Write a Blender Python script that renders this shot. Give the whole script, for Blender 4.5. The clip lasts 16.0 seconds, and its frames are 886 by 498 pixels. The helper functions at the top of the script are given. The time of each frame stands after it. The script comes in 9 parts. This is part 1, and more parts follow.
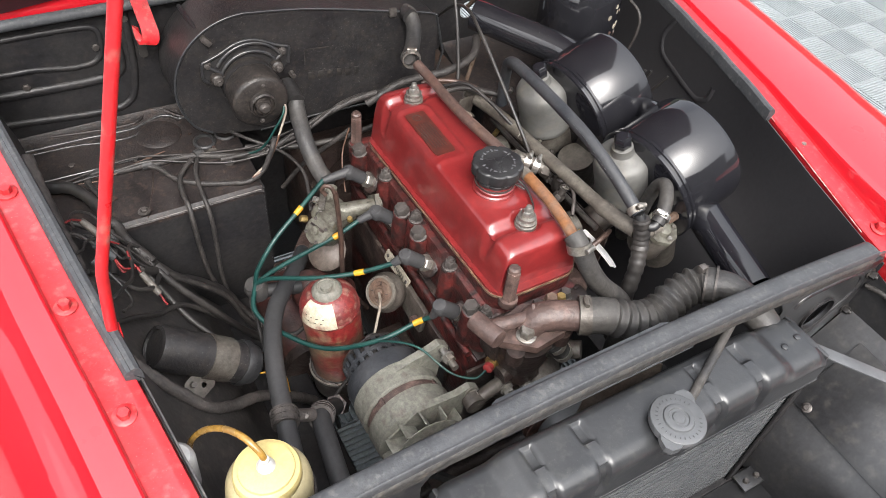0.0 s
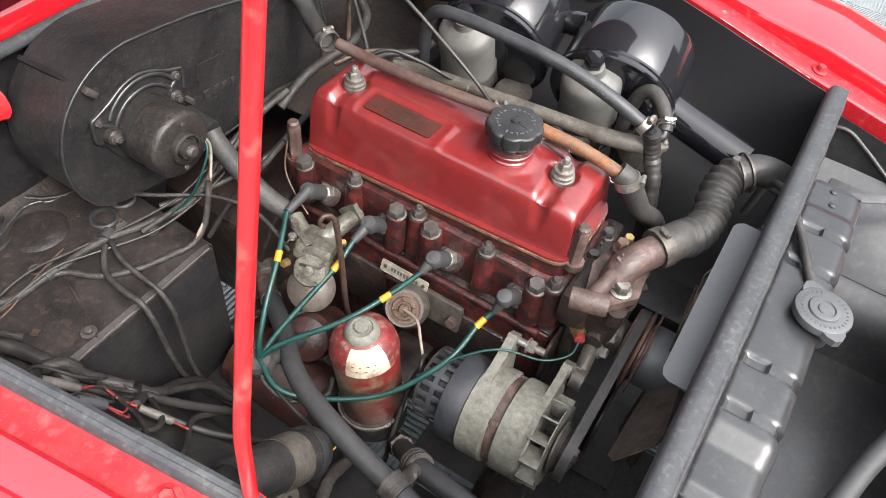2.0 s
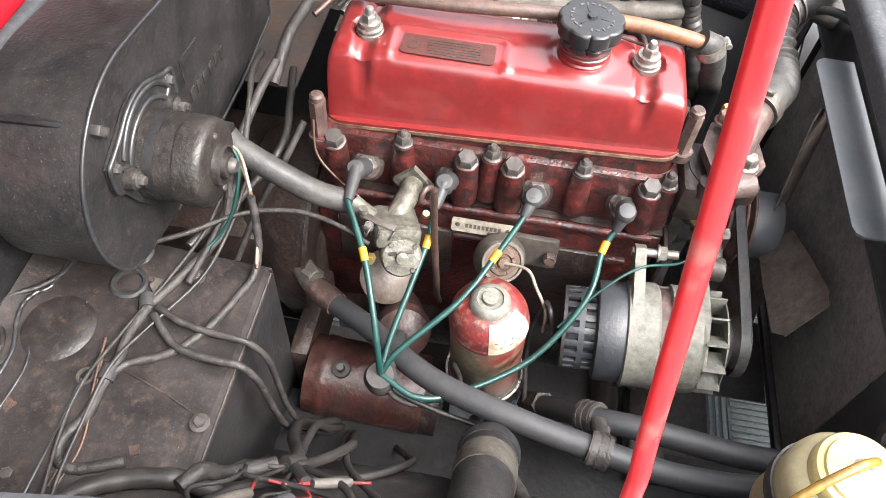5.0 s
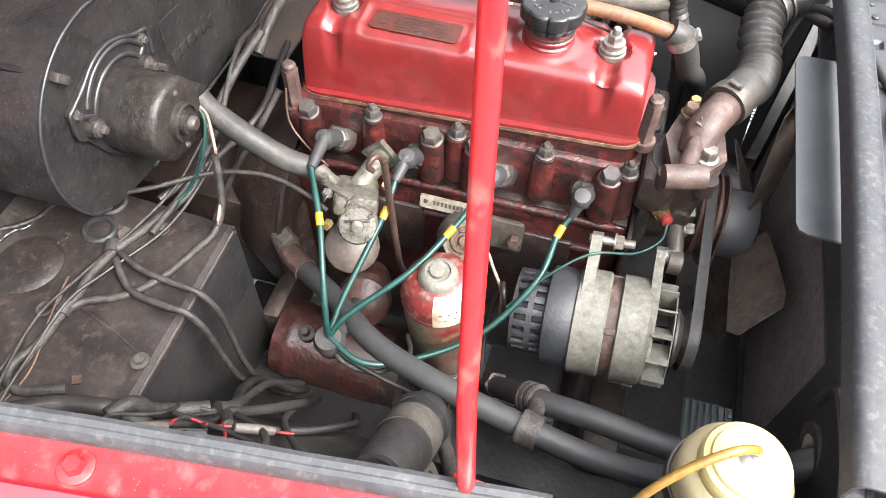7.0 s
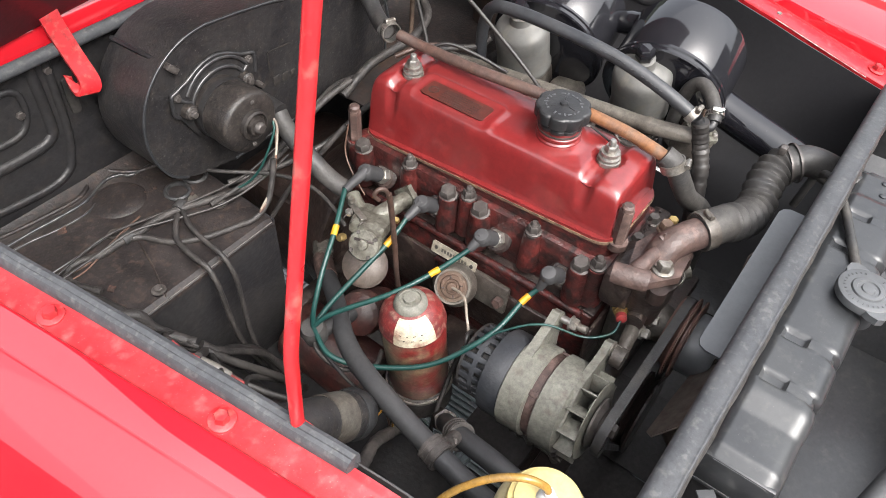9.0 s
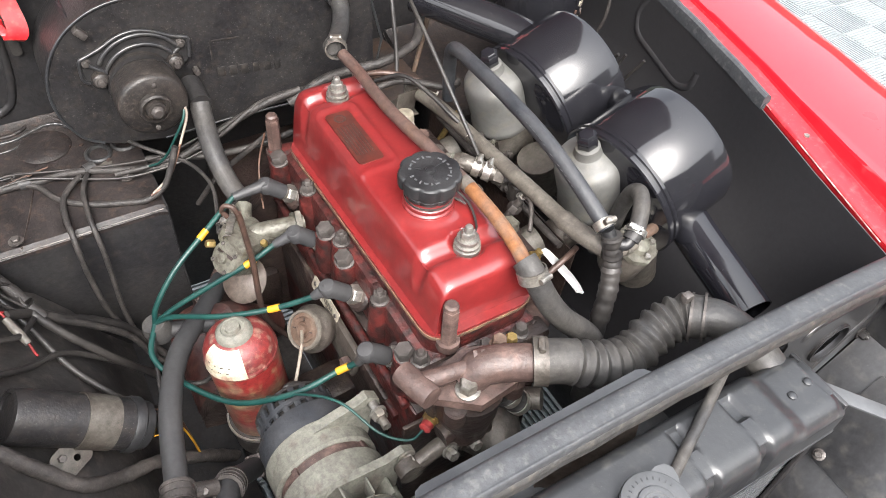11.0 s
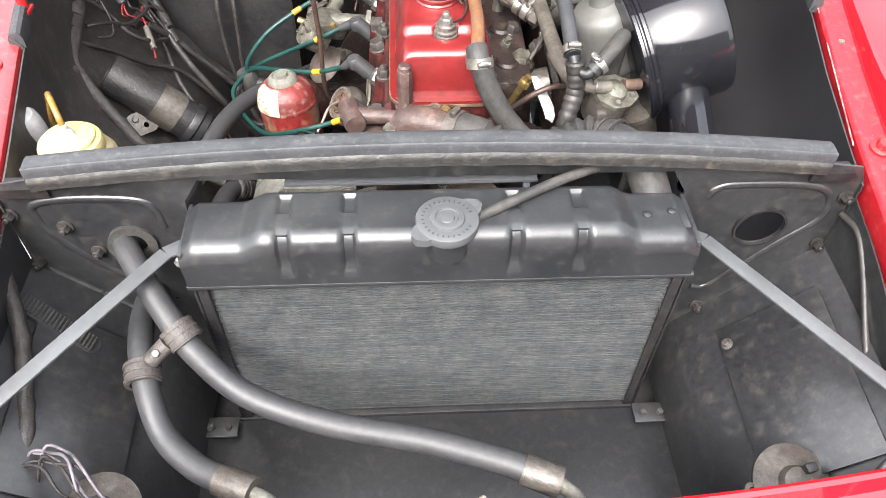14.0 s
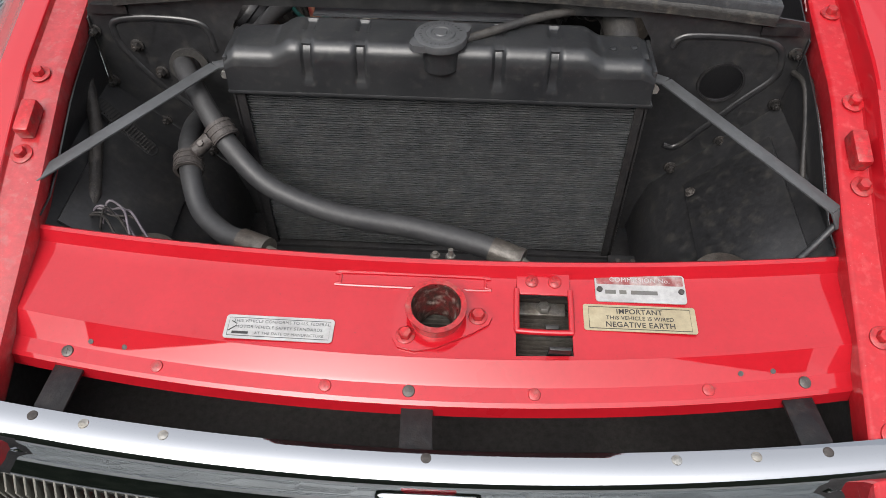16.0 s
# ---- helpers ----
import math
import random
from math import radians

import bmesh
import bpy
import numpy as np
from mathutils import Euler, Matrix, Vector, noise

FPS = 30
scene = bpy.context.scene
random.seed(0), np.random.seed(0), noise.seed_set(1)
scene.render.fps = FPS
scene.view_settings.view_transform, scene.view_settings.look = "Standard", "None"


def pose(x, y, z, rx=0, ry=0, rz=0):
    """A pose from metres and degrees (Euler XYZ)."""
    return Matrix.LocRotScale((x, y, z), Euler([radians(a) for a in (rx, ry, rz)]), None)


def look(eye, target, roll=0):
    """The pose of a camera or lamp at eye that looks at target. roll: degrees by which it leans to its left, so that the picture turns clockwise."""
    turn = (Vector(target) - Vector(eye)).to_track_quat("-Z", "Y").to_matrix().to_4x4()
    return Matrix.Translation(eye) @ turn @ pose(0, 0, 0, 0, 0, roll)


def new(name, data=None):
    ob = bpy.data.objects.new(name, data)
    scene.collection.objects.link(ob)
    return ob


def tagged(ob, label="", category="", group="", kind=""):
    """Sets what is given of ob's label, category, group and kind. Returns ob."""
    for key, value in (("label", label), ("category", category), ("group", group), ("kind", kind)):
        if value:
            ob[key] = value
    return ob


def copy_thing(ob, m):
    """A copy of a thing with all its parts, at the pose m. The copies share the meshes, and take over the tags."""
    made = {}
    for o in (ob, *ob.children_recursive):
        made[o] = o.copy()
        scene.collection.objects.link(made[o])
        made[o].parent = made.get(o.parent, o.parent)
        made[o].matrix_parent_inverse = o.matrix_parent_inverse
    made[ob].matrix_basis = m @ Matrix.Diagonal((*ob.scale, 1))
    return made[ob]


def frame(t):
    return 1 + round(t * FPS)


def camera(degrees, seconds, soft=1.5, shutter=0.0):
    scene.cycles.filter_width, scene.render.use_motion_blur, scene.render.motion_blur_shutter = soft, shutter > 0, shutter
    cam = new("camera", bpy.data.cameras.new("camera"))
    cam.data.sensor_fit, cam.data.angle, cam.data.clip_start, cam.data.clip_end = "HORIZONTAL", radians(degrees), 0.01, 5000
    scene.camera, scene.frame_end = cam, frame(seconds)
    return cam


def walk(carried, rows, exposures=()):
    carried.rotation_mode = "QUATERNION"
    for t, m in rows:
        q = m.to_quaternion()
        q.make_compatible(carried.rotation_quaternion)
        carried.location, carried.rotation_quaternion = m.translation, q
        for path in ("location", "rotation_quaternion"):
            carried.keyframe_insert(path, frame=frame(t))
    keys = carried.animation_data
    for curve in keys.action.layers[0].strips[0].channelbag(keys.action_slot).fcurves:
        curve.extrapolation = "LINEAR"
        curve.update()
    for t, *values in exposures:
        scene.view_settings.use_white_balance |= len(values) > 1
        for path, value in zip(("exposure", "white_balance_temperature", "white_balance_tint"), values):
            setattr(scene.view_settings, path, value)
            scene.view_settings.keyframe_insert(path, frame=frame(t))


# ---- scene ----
cam = camera(62.0, 16.0, 0.6)
PATH = [
    (0, (-0.493, -0.218, 1.568), (0.272, 0.921, 0.113), 6.7),
    (0.5, (-0.493, -0.134, 1.541), (0.37, 0.908, 0.068), 6.8),
    (1, (-0.545, -0.038, 1.517), (0.455, 0.86, 0.035), 7.6),
    (1.5, (-0.66, 0.07, 1.508), (0.458, 0.801, 0.02), 8.0),
    (2, (-0.676, 0.15, 1.488), (0.493, 0.745, -0.022), 7.2),
    (2.5, (-0.65, 0.245, 1.464), (0.552, 0.674, -0.075), 7.5),
    (3, (-0.643, 0.378, 1.431), (0.581, 0.641, -0.128), 7.9),
    (3.5, (-0.659, 0.473, 1.401), (0.569, 0.613, -0.171), 7.4),
    (4, (-0.672, 0.501, 1.394), (0.53, 0.58, -0.203), 6.5),
    (6.5, (-0.707, 0.445, 1.394), (0.427, 0.64, -0.242), 2.7),
    (7, (-0.701, 0.353, 1.394), (0.441, 0.65, -0.221), 2.0),
    (7.5, (-0.7, 0.286, 1.408), (0.466, 0.698, -0.164), 1.7),
    (8, (-0.698, 0.244, 1.432), (0.478, 0.786, -0.092), 1.5),
    (8.5, (-0.712, 0.181, 1.451), (0.447, 0.851, -0.035), 2.0),
    (9, (-0.734, 0.088, 1.471), (0.391, 0.857, 0.007), 3.7),
    (9.5, (-0.667, -0.013, 1.469), (0.393, 0.873, 0.023), 4.6),
    (10, (-0.532, -0.086, 1.454), (0.439, 0.893, 0.005), 5.0),
    (12.5, (-0.17, -0.149, 1.46), (0.246, 1.132, -0.02), 3.9),
    (13, (-0.132, -0.224, 1.445), (0.158, 1.089, -0.036), 2.9),
    (13.5, (-0.097, -0.377, 1.42), (0.076, 0.949, -0.067), 1.7),
    (14, (-0.035, -0.518, 1.392), (0.057, 0.798, -0.111), 1.6),
    (14.5, (0.011, -0.633, 1.349), (0.044, 0.707, -0.136), 1.5),
    (15, (0.025, -0.724, 1.339), (0.015, 0.635, -0.129), 1.4),
    (15.5, (0.035, -0.781, 1.333), (-0.008, 0.587, -0.126), 0.9),
    (16, (0.048, -0.818, 1.333), (-0.015, 0.545, -0.13), 0.5),
]
EXPOSURES = [(0.0, 1.0), (1.0, 1.12), (1.5, 1.2), (2.5, 1.36), (3.0, 1.7), (4.0, 2.0), (6.5, 1.95), (7.0, 1.95), (7.5, 1.8), (8.5, 1.6), (9.0, 1.2), (9.5, 0.93), (10.0, 1.1), (12.5, 1.68), (13.5, 1.58), (14.0, 1.65), (14.5, 1.08), (15.0, 0.25), (16.0, -0.15)]
walk(cam, [(t, look(eye, target, roll)) for t, eye, target, roll in PATH], EXPOSURES)

# ---- light ----
world = bpy.data.worlds.new("sky")
scene.world = world
world.use_nodes = True
wn, wl = world.node_tree.nodes, world.node_tree.links
sky = wn.new("ShaderNodeTexSky")
sky.sky_type, sky.sun_disc = "NISHITA", False
sky.sun_elevation, sky.sun_rotation = radians(50), radians(200)
sky.air_density, sky.dust_density = 1.0, 6.0
overcast = wn.new("ShaderNodeHueSaturation")
overcast.inputs["Saturation"].default_value = 0.28
wl.new(sky.outputs[0], overcast.inputs["Color"])
# an overcast sky is about three times as bright overhead as at the horizon
where, split, climb, weigh = wn.new("ShaderNodeTexCoord"), wn.new("ShaderNodeSeparateXYZ"), wn.new("ShaderNodeMapRange"), wn.new("ShaderNodeMix")
wl.new(where.outputs["Generated"], split.inputs[0])
wl.new(split.outputs["Z"], climb.inputs["Value"])
climb.inputs["From Min"].default_value, climb.inputs["From Max"].default_value = 0.0, 1.0
climb.inputs["To Min"].default_value, climb.inputs["To Max"].default_value = 1.2, 3.2
weigh.data_type, weigh.blend_type = "RGBA", "MULTIPLY"
weigh.inputs["Factor"].default_value = 1
wl.new(overcast.outputs[0], weigh.inputs["A"])
wl.new(climb.outputs[0], weigh.inputs["B"])
wl.new(weigh.outputs["Result"], wn["Background"].inputs["Color"])
wn["Background"].inputs["Strength"].default_value = 0.13
sun_data = bpy.data.lights.new("sun", "SUN")
sun_data.energy, sun_data.angle, sun_data.color = 0.6, radians(130), (1, 0.97, 0.93)
sun = new("sun", sun_data)
sun.matrix_world = look((-1.0, -0.9, 4.6), (0, 0.3, 0.7))


# ---- materials ----
def material(name, base, rough=0.5, metal=0.0, second=None, amount=0.4, scale=12.0, grain=160.0, bump=0.15,
             coat=0.0, coat_rough=0.035, coat_ior=1.5, spread=0.12, ior=1.5, transmission=0.0, vary=0.0, specular=0.5, third=None, third_amount=0.3, third_scale=45.0, gloss_low=0.1, gloss_high=0.12,
             lumps=0.0, grime=0.36, speck=None, speck_amount=0.3, speck_scale=700.0):
    """A surface with two scales of variation: blotches of a second colour, a third one in specks, and fine grain in gloss and relief."""
    m = bpy.data.materials.new(name)
    m.use_nodes = True
    n, l = m.node_tree.nodes, m.node_tree.links
    b = n["Principled BSDF"]
    co = n.new("ShaderNodeTexCoord")
    big, fine = n.new("ShaderNodeTexNoise"), n.new("ShaderNodeTexNoise")
    big.inputs["Scale"].default_value, big.inputs["Detail"].default_value = scale, 8
    fine.inputs["Scale"].default_value, fine.inputs["Detail"].default_value = grain, 4
    for t in (big, fine):
        l.new(co.outputs["Object"], t.inputs["Vector"])
    colour = None
    steps = [(second, amount, big)]
    if third:
        mid = n.new("ShaderNodeTexNoise")
        mid.inputs["Scale"].default_value, mid.inputs["Detail"].default_value = third_scale, 6
        l.new(co.outputs["Object"], mid.inputs["Vector"])
        steps.append((third, third_amount, mid))
    if speck:
        dust = n.new("ShaderNodeTexNoise")
        dust.inputs["Scale"].default_value, dust.inputs["Detail"].default_value = speck_scale, 3
        l.new(co.outputs["Object"], dust.inputs["Vector"])
        steps.append((speck, speck_amount - 0.25, dust))
    for col, amt, tex in steps:
        if not col:
            continue
        ramp = n.new("ShaderNodeMapRange")
        soft_edge = spread if tex is not (dust if speck else None) else 0.04
        ramp.inputs["From Min"].default_value = 0.68 - 0.36 * amt - soft_edge
        ramp.inputs["From Max"].default_value = 0.68 - 0.36 * amt + soft_edge
        if speck and tex is dust:
            ramp.inputs["To Max"].default_value = 0.45
        l.new(tex.outputs["Fac"], ramp.inputs["Value"])
        mix = n.new("ShaderNodeMix")
        mix.data_type = "RGBA"
        l.new(ramp.outputs[0], mix.inputs["Factor"])
        if colour is None:
            mix.inputs["A"].default_value = (*base, 1)
        else:
            l.new(colour, mix.inputs["A"])
        mix.inputs["B"].default_value = (*col, 1)
        colour = mix.outputs["Result"]
    if vary:
        info, hsv = n.new("ShaderNodeObjectInfo"), n.new("ShaderNodeHueSaturation")
        mr = n.new("ShaderNodeMapRange")
        mr.inputs["To Min"].default_value, mr.inputs["To Max"].default_value = 1 - vary, 1 + vary
        l.new(info.outputs["Random"], mr.inputs["Value"])
        l.new(mr.outputs[0], hsv.inputs["Value"])
        if colour is None:
            hsv.inputs["Color"].default_value = (*base, 1)
        else:
            l.new(colour, hsv.inputs["Color"])
        colour = hsv.outputs[0]
    if grime:
        # soot and scuffs of about a centimetre, light and dark
        soot, level, times = n.new("ShaderNodeTexNoise"), n.new("ShaderNodeMapRange"), n.new("ShaderNodeMix")
        soot.inputs["Scale"].default_value, soot.inputs["Detail"].default_value, soot.inputs["Roughness"].default_value = 110, 9, 0.75
        l.new(co.outputs["Object"], soot.inputs["Vector"])
        l.new(soot.outputs["Fac"], level.inputs["Value"])
        level.inputs["From Min"].default_value, level.inputs["From Max"].default_value = 0.33, 0.67
        level.inputs["To Min"].default_value, level.inputs["To Max"].default_value = 1 - 1.15 * grime, 1 + grime
        times.data_type, times.blend_type = "RGBA", "MULTIPLY"
        times.inputs["Factor"].default_value = 1
        if colour is None:
            times.inputs["A"].default_value = (*base, 1)
        else:
            l.new(colour, times.inputs["A"])
        l.new(level.outputs[0], times.inputs["B"])
        colour = times.outputs["Result"]
    if colour is None:
        b.inputs["Base Color"].default_value = (*base, 1)
    else:
        l.new(colour, b.inputs["Base Color"])
    gloss = n.new("ShaderNodeMapRange")
    gloss.inputs["From Min"].default_value, gloss.inputs["From Max"].default_value = 0.3, 0.7
    gloss.inputs["To Min"].default_value, gloss.inputs["To Max"].default_value = max(rough - gloss_low, 0.01), min(rough + gloss_high, 1)
    l.new(big.outputs["Fac"], gloss.inputs["Value"])
    l.new(gloss.outputs[0], b.inputs["Roughness"])
    b.inputs["Metallic"].default_value = metal
    b.inputs["Coat Weight"].default_value, b.inputs["Coat Roughness"].default_value, b.inputs["Coat IOR"].default_value = coat, coat_rough, coat_ior
    b.inputs["IOR"].default_value, b.inputs["Transmission Weight"].default_value = ior, transmission
    b.inputs["Specular IOR Level"].default_value = specular
    if bump:
        bp = n.new("ShaderNodeBump")
        bp.inputs["Strength"].default_value, bp.inputs["Distance"].default_value = bump, 0.002
        l.new(fine.outputs["Fac"], bp.inputs["Height"])
        l.new(bp.outputs[0], b.inputs["Normal"])
        if lumps:
            coarse, under = n.new("ShaderNodeTexNoise"), n.new("ShaderNodeBump")
            coarse.inputs["Scale"].default_value, coarse.inputs["Detail"].default_value = grain * 0.3, 5
            l.new(co.outputs["Object"], coarse.inputs["Vector"])
            under.inputs["Strength"].default_value, under.inputs["Distance"].default_value = lumps, 0.006
            l.new(coarse.outputs["Fac"], under.inputs["Height"])
            l.new(under.outputs[0], bp.inputs["Normal"])
    return m


RED = material("red_body_paint", (0.385, 0.0078, 0.0145), 0.34, 0, (0.405, 0.0088, 0.0165), 0.4, 6, 300, 0.006, coat=1.0, coat_rough=0.015, coat_ior=1.75, specular=0.05, grime=0.0)
RED_SLAM = material("worn_red_body_paint", (0.37, 0.0080, 0.0150), 0.34, 0, (0.40, 0.0090, 0.0170), 0.4, 9, 260, 0.012, coat=1.0, coat_rough=0.02, coat_ior=1.66, specular=0.05, grime=0.05, lumps=0.03, speck=(0.10, 0.02, 0.02), speck_amount=0.16, speck_scale=330)
RED_GUTTER = material("dusty_dull_red_paint", (0.36, 0.017, 0.022), 0.45, 0, (0.33, 0.022, 0.026), 0.5, 40, 220, 0.06, coat=1.0, coat_rough=0.20, coat_ior=1.62, specular=0.3, lumps=0.02, grime=0.2, third=(0.30, 0.08, 0.08), third_amount=0.06, third_scale=60, speck=(0.42, 0.24, 0.20), speck_amount=0.16, speck_scale=520)
RED_EDGE = material("handled_red_gutter_paint", (0.40, 0.0095, 0.0160), 0.42, 0, (0.36, 0.0100, 0.0165), 0.45, 25, 240, 0.05, coat=0.35, coat_rough=0.14, specular=0.3, grime=0.10, third=(0.44, 0.045, 0.05), third_amount=0.08, third_scale=90, speck=(0.5, 0.35, 0.32), speck_amount=0.10, speck_scale=420)
RED_DUSTY = material("red_paint_dusty", (0.38, 0.010, 0.015), 0.42, 0, (0.30, 0.016, 0.019), 0.45, 30, 220, 0.1, coat=0.25, third=(0.26, 0.07, 0.06), third_amount=0.1, third_scale=120)
RED_PROP = material("red_rod_paint", (0.42, 0.010, 0.014), 0.35, 0, (0.34, 0.010, 0.013), 0.3, 20, 200, 0.08, coat=0.4, third=(0.20, 0.11, 0.09), third_amount=0.02, grime=0.12)
BLACK = material("satin_black_paint", (0.0125, 0.0122, 0.0135), 0.42, 0, (0.018, 0.0172, 0.0175), 0.5, 9, 150, 0.35, lumps=0.08, specular=0.32, third=(0.024, 0.021, 0.020), third_amount=0.12, third_scale=60, speck=(0.09, 0.08, 0.07), speck_amount=0.12)
BLACK_HEATER = material("scuffed_satin_black_paint", (0.0125, 0.0120, 0.0132), 0.40, 0, (0.019, 0.0178, 0.0180), 0.5, 16, 260, 0.35, lumps=0.04, specular=0.34, third=(0.027, 0.023, 0.021), third_amount=0.16, third_scale=85, speck=(0.12, 0.11, 0.10), speck_amount=0.24, speck_scale=420)
BLACK_MOTOR = material("dusty_brown_black_paint", (0.0115, 0.0106, 0.0108), 0.40, 0, (0.021, 0.018, 0.0165), 0.5, 30, 280, 0.35, lumps=0.05, specular=0.36, third=(0.042, 0.034, 0.029), third_amount=0.16, third_scale=150, speck=(0.10, 0.085, 0.07), speck_amount=0.36)
BLACK_SHEEN = material("sheen_black_paint", (0.0165, 0.0167, 0.018), 0.31, 0, (0.022, 0.0218, 0.023), 0.5, 5, 140, 0.08, lumps=0.03, specular=0.7, gloss_low=0.04, gloss_high=0.05, third=(0.040, 0.038, 0.035), third_amount=0.10, third_scale=60, speck=(0.12, 0.11, 0.10), speck_amount=0.10)
BLACK_DUSTY = material("dusty_black_paint", (0.012, 0.0115, 0.0115), 0.45, 0, (0.020, 0.018, 0.017), 0.5, 9, 110, 0.25, specular=0.35, third=(0.040, 0.033, 0.028), third_amount=0.12, third_scale=70, speck=(0.11, 0.09, 0.075), speck_amount=0.22)
SHELF_DIRT = material("rusty_dusty_black_steel", (0.0130, 0.0110, 0.0110), 0.46, 0, (0.0215, 0.0175, 0.0168), 0.5, 22, 260, 0.35, lumps=0.05, specular=0.32, third=(0.046, 0.031, 0.025), third_amount=0.12, third_scale=95, speck=(0.11, 0.095, 0.082), speck_amount=0.24, speck_scale=520)
RUST_BLISTER = material("orange_brown_rust_scale", (0.055, 0.024, 0.016), 0.75, 0, (0.030, 0.018, 0.014), 0.5, 120, 400, 0.6)
RUST_SHELF = material("rusty_bulkhead_steel", (0.022, 0.016, 0.014), 0.65, 0, (0.046, 0.026, 0.017), 0.5, 14, 120, 0.5, third=(0.022, 0.018, 0.017), third_amount=0.35)
PAINT_LIP = material("sheen_grey_black_paint", (0.050, 0.053, 0.058), 0.40, 0, (0.060, 0.063, 0.067), 0.5, 12, 150, 0.05, specular=0.7, grime=0.15)
ALLOY_OLIVE = material("greenish_dirty_alloy", (0.125, 0.123, 0.100), 0.5, 0.2, (0.060, 0.053, 0.042), 0.5, 70, 260, 0.5, lumps=0.3, third=(0.022, 0.018, 0.015), third_amount=0.14, third_scale=110)
GREY_PAINT = material("worn_grey_black_paint", (0.0175, 0.0185, 0.0205), 0.35, 0, (0.026, 0.027, 0.0285), 0.5, 12, 150, 0.10, lumps=0.03, specular=0.6, grime=0.12, gloss_low=0.03, gloss_high=0.03, third=(0.045, 0.045, 0.043), third_amount=0.02, third_scale=90, speck=(0.16, 0.15, 0.13), speck_amount=0.12)
GLOSS_BLACK = material("gloss_black_enamel", (0.009, 0.009, 0.0115), 0.085, 0, (0.013, 0.013, 0.015), 0.4, 10, 300, 0.008, specular=0.58, gloss_low=0.03, gloss_high=0.05, grime=0.2, speck=(0.10, 0.095, 0.09), speck_amount=0.06, speck_scale=300)
# body red darkened by hand, for less red bounce and darker reflections
BONNET_INNER = material("bonnet_underside_darkened_for_bounce", (0.055, 0.006, 0.010), 0.4, 0, (0.040, 0.006, 0.009), 0.4, 6, 200, 0.05)
STEEL_DULL = material("dull_plated_steel", (0.30, 0.29, 0.27), 0.42, 0.8, (0.19, 0.17, 0.145), 0.45, 50, 200, 0.15)
CAP_BLACK = material("dusty_black_moulding", (0.010, 0.010, 0.011), 0.42, 0, (0.018, 0.018, 0.019), 0.5, 30, 200, 0.2)
COVER_RED = material("dark_red_engine_enamel", (0.143, 0.0125, 0.0130), 0.38, 0, (0.114, 0.0115, 0.0115), 0.45, 9, 260, 0.05, coat=0.75, coat_rough=0.11, grime=0.12, third=(0.175, 0.016, 0.016), third_amount=0.2)
IRON = material("oily_red_cast_iron", (0.036, 0.010, 0.009), 0.42, 0.0, (0.085, 0.012, 0.010), 0.42, 32, 170, 0.7, lumps=0.5, spread=0.13, third=(0.0105, 0.0075, 0.007), third_amount=0.36, third_scale=70)
IRON_DARK = material("oily_dark_cast_iron", (0.018, 0.013, 0.012), 0.45, 0.1, (0.032, 0.019, 0.016), 0.45, 22, 160, 0.6, lumps=0.4, third=(0.055, 0.042, 0.034), third_amount=0.10, speck=(0.09, 0.06, 0.045), speck_amount=0.25)
IRON_BROWN = material("brown_heat_stained_iron", (0.056, 0.035, 0.030), 0.55, 0.0, (0.038, 0.022, 0.019), 0.45, 22, 170, 0.5, lumps=0.3, third=(0.12, 0.078, 0.066), third_amount=0.16, speck=(0.16, 0.10, 0.08), speck_amount=0.3)
RUBBER = material("black_rubber", (0.017, 0.017, 0.018), 0.52, 0, (0.027, 0.0262, 0.026), 0.5, 14, 180, 0.15, specular=0.35, grime=0.3)
RUBBER_SHINE = material("shiny_black_rubber", (0.026, 0.0265, 0.0285), 0.52, 0, (0.032, 0.0318, 0.033), 0.5, 14, 180, 0.08, specular=0.5, grime=0.25, gloss_low=0.05, gloss_high=0.06)
RUBBER_SLATE = material("slate_black_rubber", (0.020, 0.022, 0.026), 0.48, 0, (0.030, 0.031, 0.034), 0.5, 20, 200, 0.3, grime=0.25)
RUBBER_GREY = material("dusty_grey_rubber", (0.028, 0.0275, 0.028), 0.5, 0, (0.044, 0.041, 0.038), 0.45, 18, 170, 0.3, specular=0.32, speck=(0.13, 0.12, 0.10), speck_amount=0.25)
SEAL = material("perished_grey_rubber_seal", (0.039, 0.041, 0.045), 0.58, 0, (0.048, 0.050, 0.054), 0.5, 30, 260, 0.2, specular=0.28, grime=0.2, lumps=0.03, third=(0.085, 0.085, 0.083), third_amount=0.05, third_scale=140, speck=(0.12, 0.12, 0.115), speck_amount=0.12)
SKIRT = material("grimy_brown_grey_rubber", (0.027, 0.026, 0.025), 0.55, 0, (0.020, 0.019, 0.018), 0.5, 60, 260, 0.4, lumps=0.1, third=(0.065, 0.057, 0.047), third_amount=0.08, third_scale=80, speck=(0.016, 0.014, 0.013), speck_amount=0.2)
ALLOY = material("weathered_cast_alloy", (0.128, 0.126, 0.107), 0.62, 0.05, (0.114, 0.111, 0.094), 0.5, 20, 240, 0.3, lumps=0.06, third=(0.085, 0.07, 0.056), third_amount=0.06, speck=(0.06, 0.05, 0.04), speck_amount=0.25)
ALLOY_CARB = material("dull_carburettor_alloy", (0.118, 0.117, 0.112), 0.58, 0.20, (0.090, 0.088, 0.083), 0.5, 16, 200, 0.12, third=(0.13, 0.12, 0.10), third_amount=0.08, grime=0.1)
ALLOY_DIRTY = material("oily_grey_alloy", (0.095, 0.087, 0.076), 0.45, 0.3, (0.05, 0.041, 0.035), 0.5, 24, 150, 0.4, speck=(0.16, 0.14, 0.11), speck_amount=0.28)
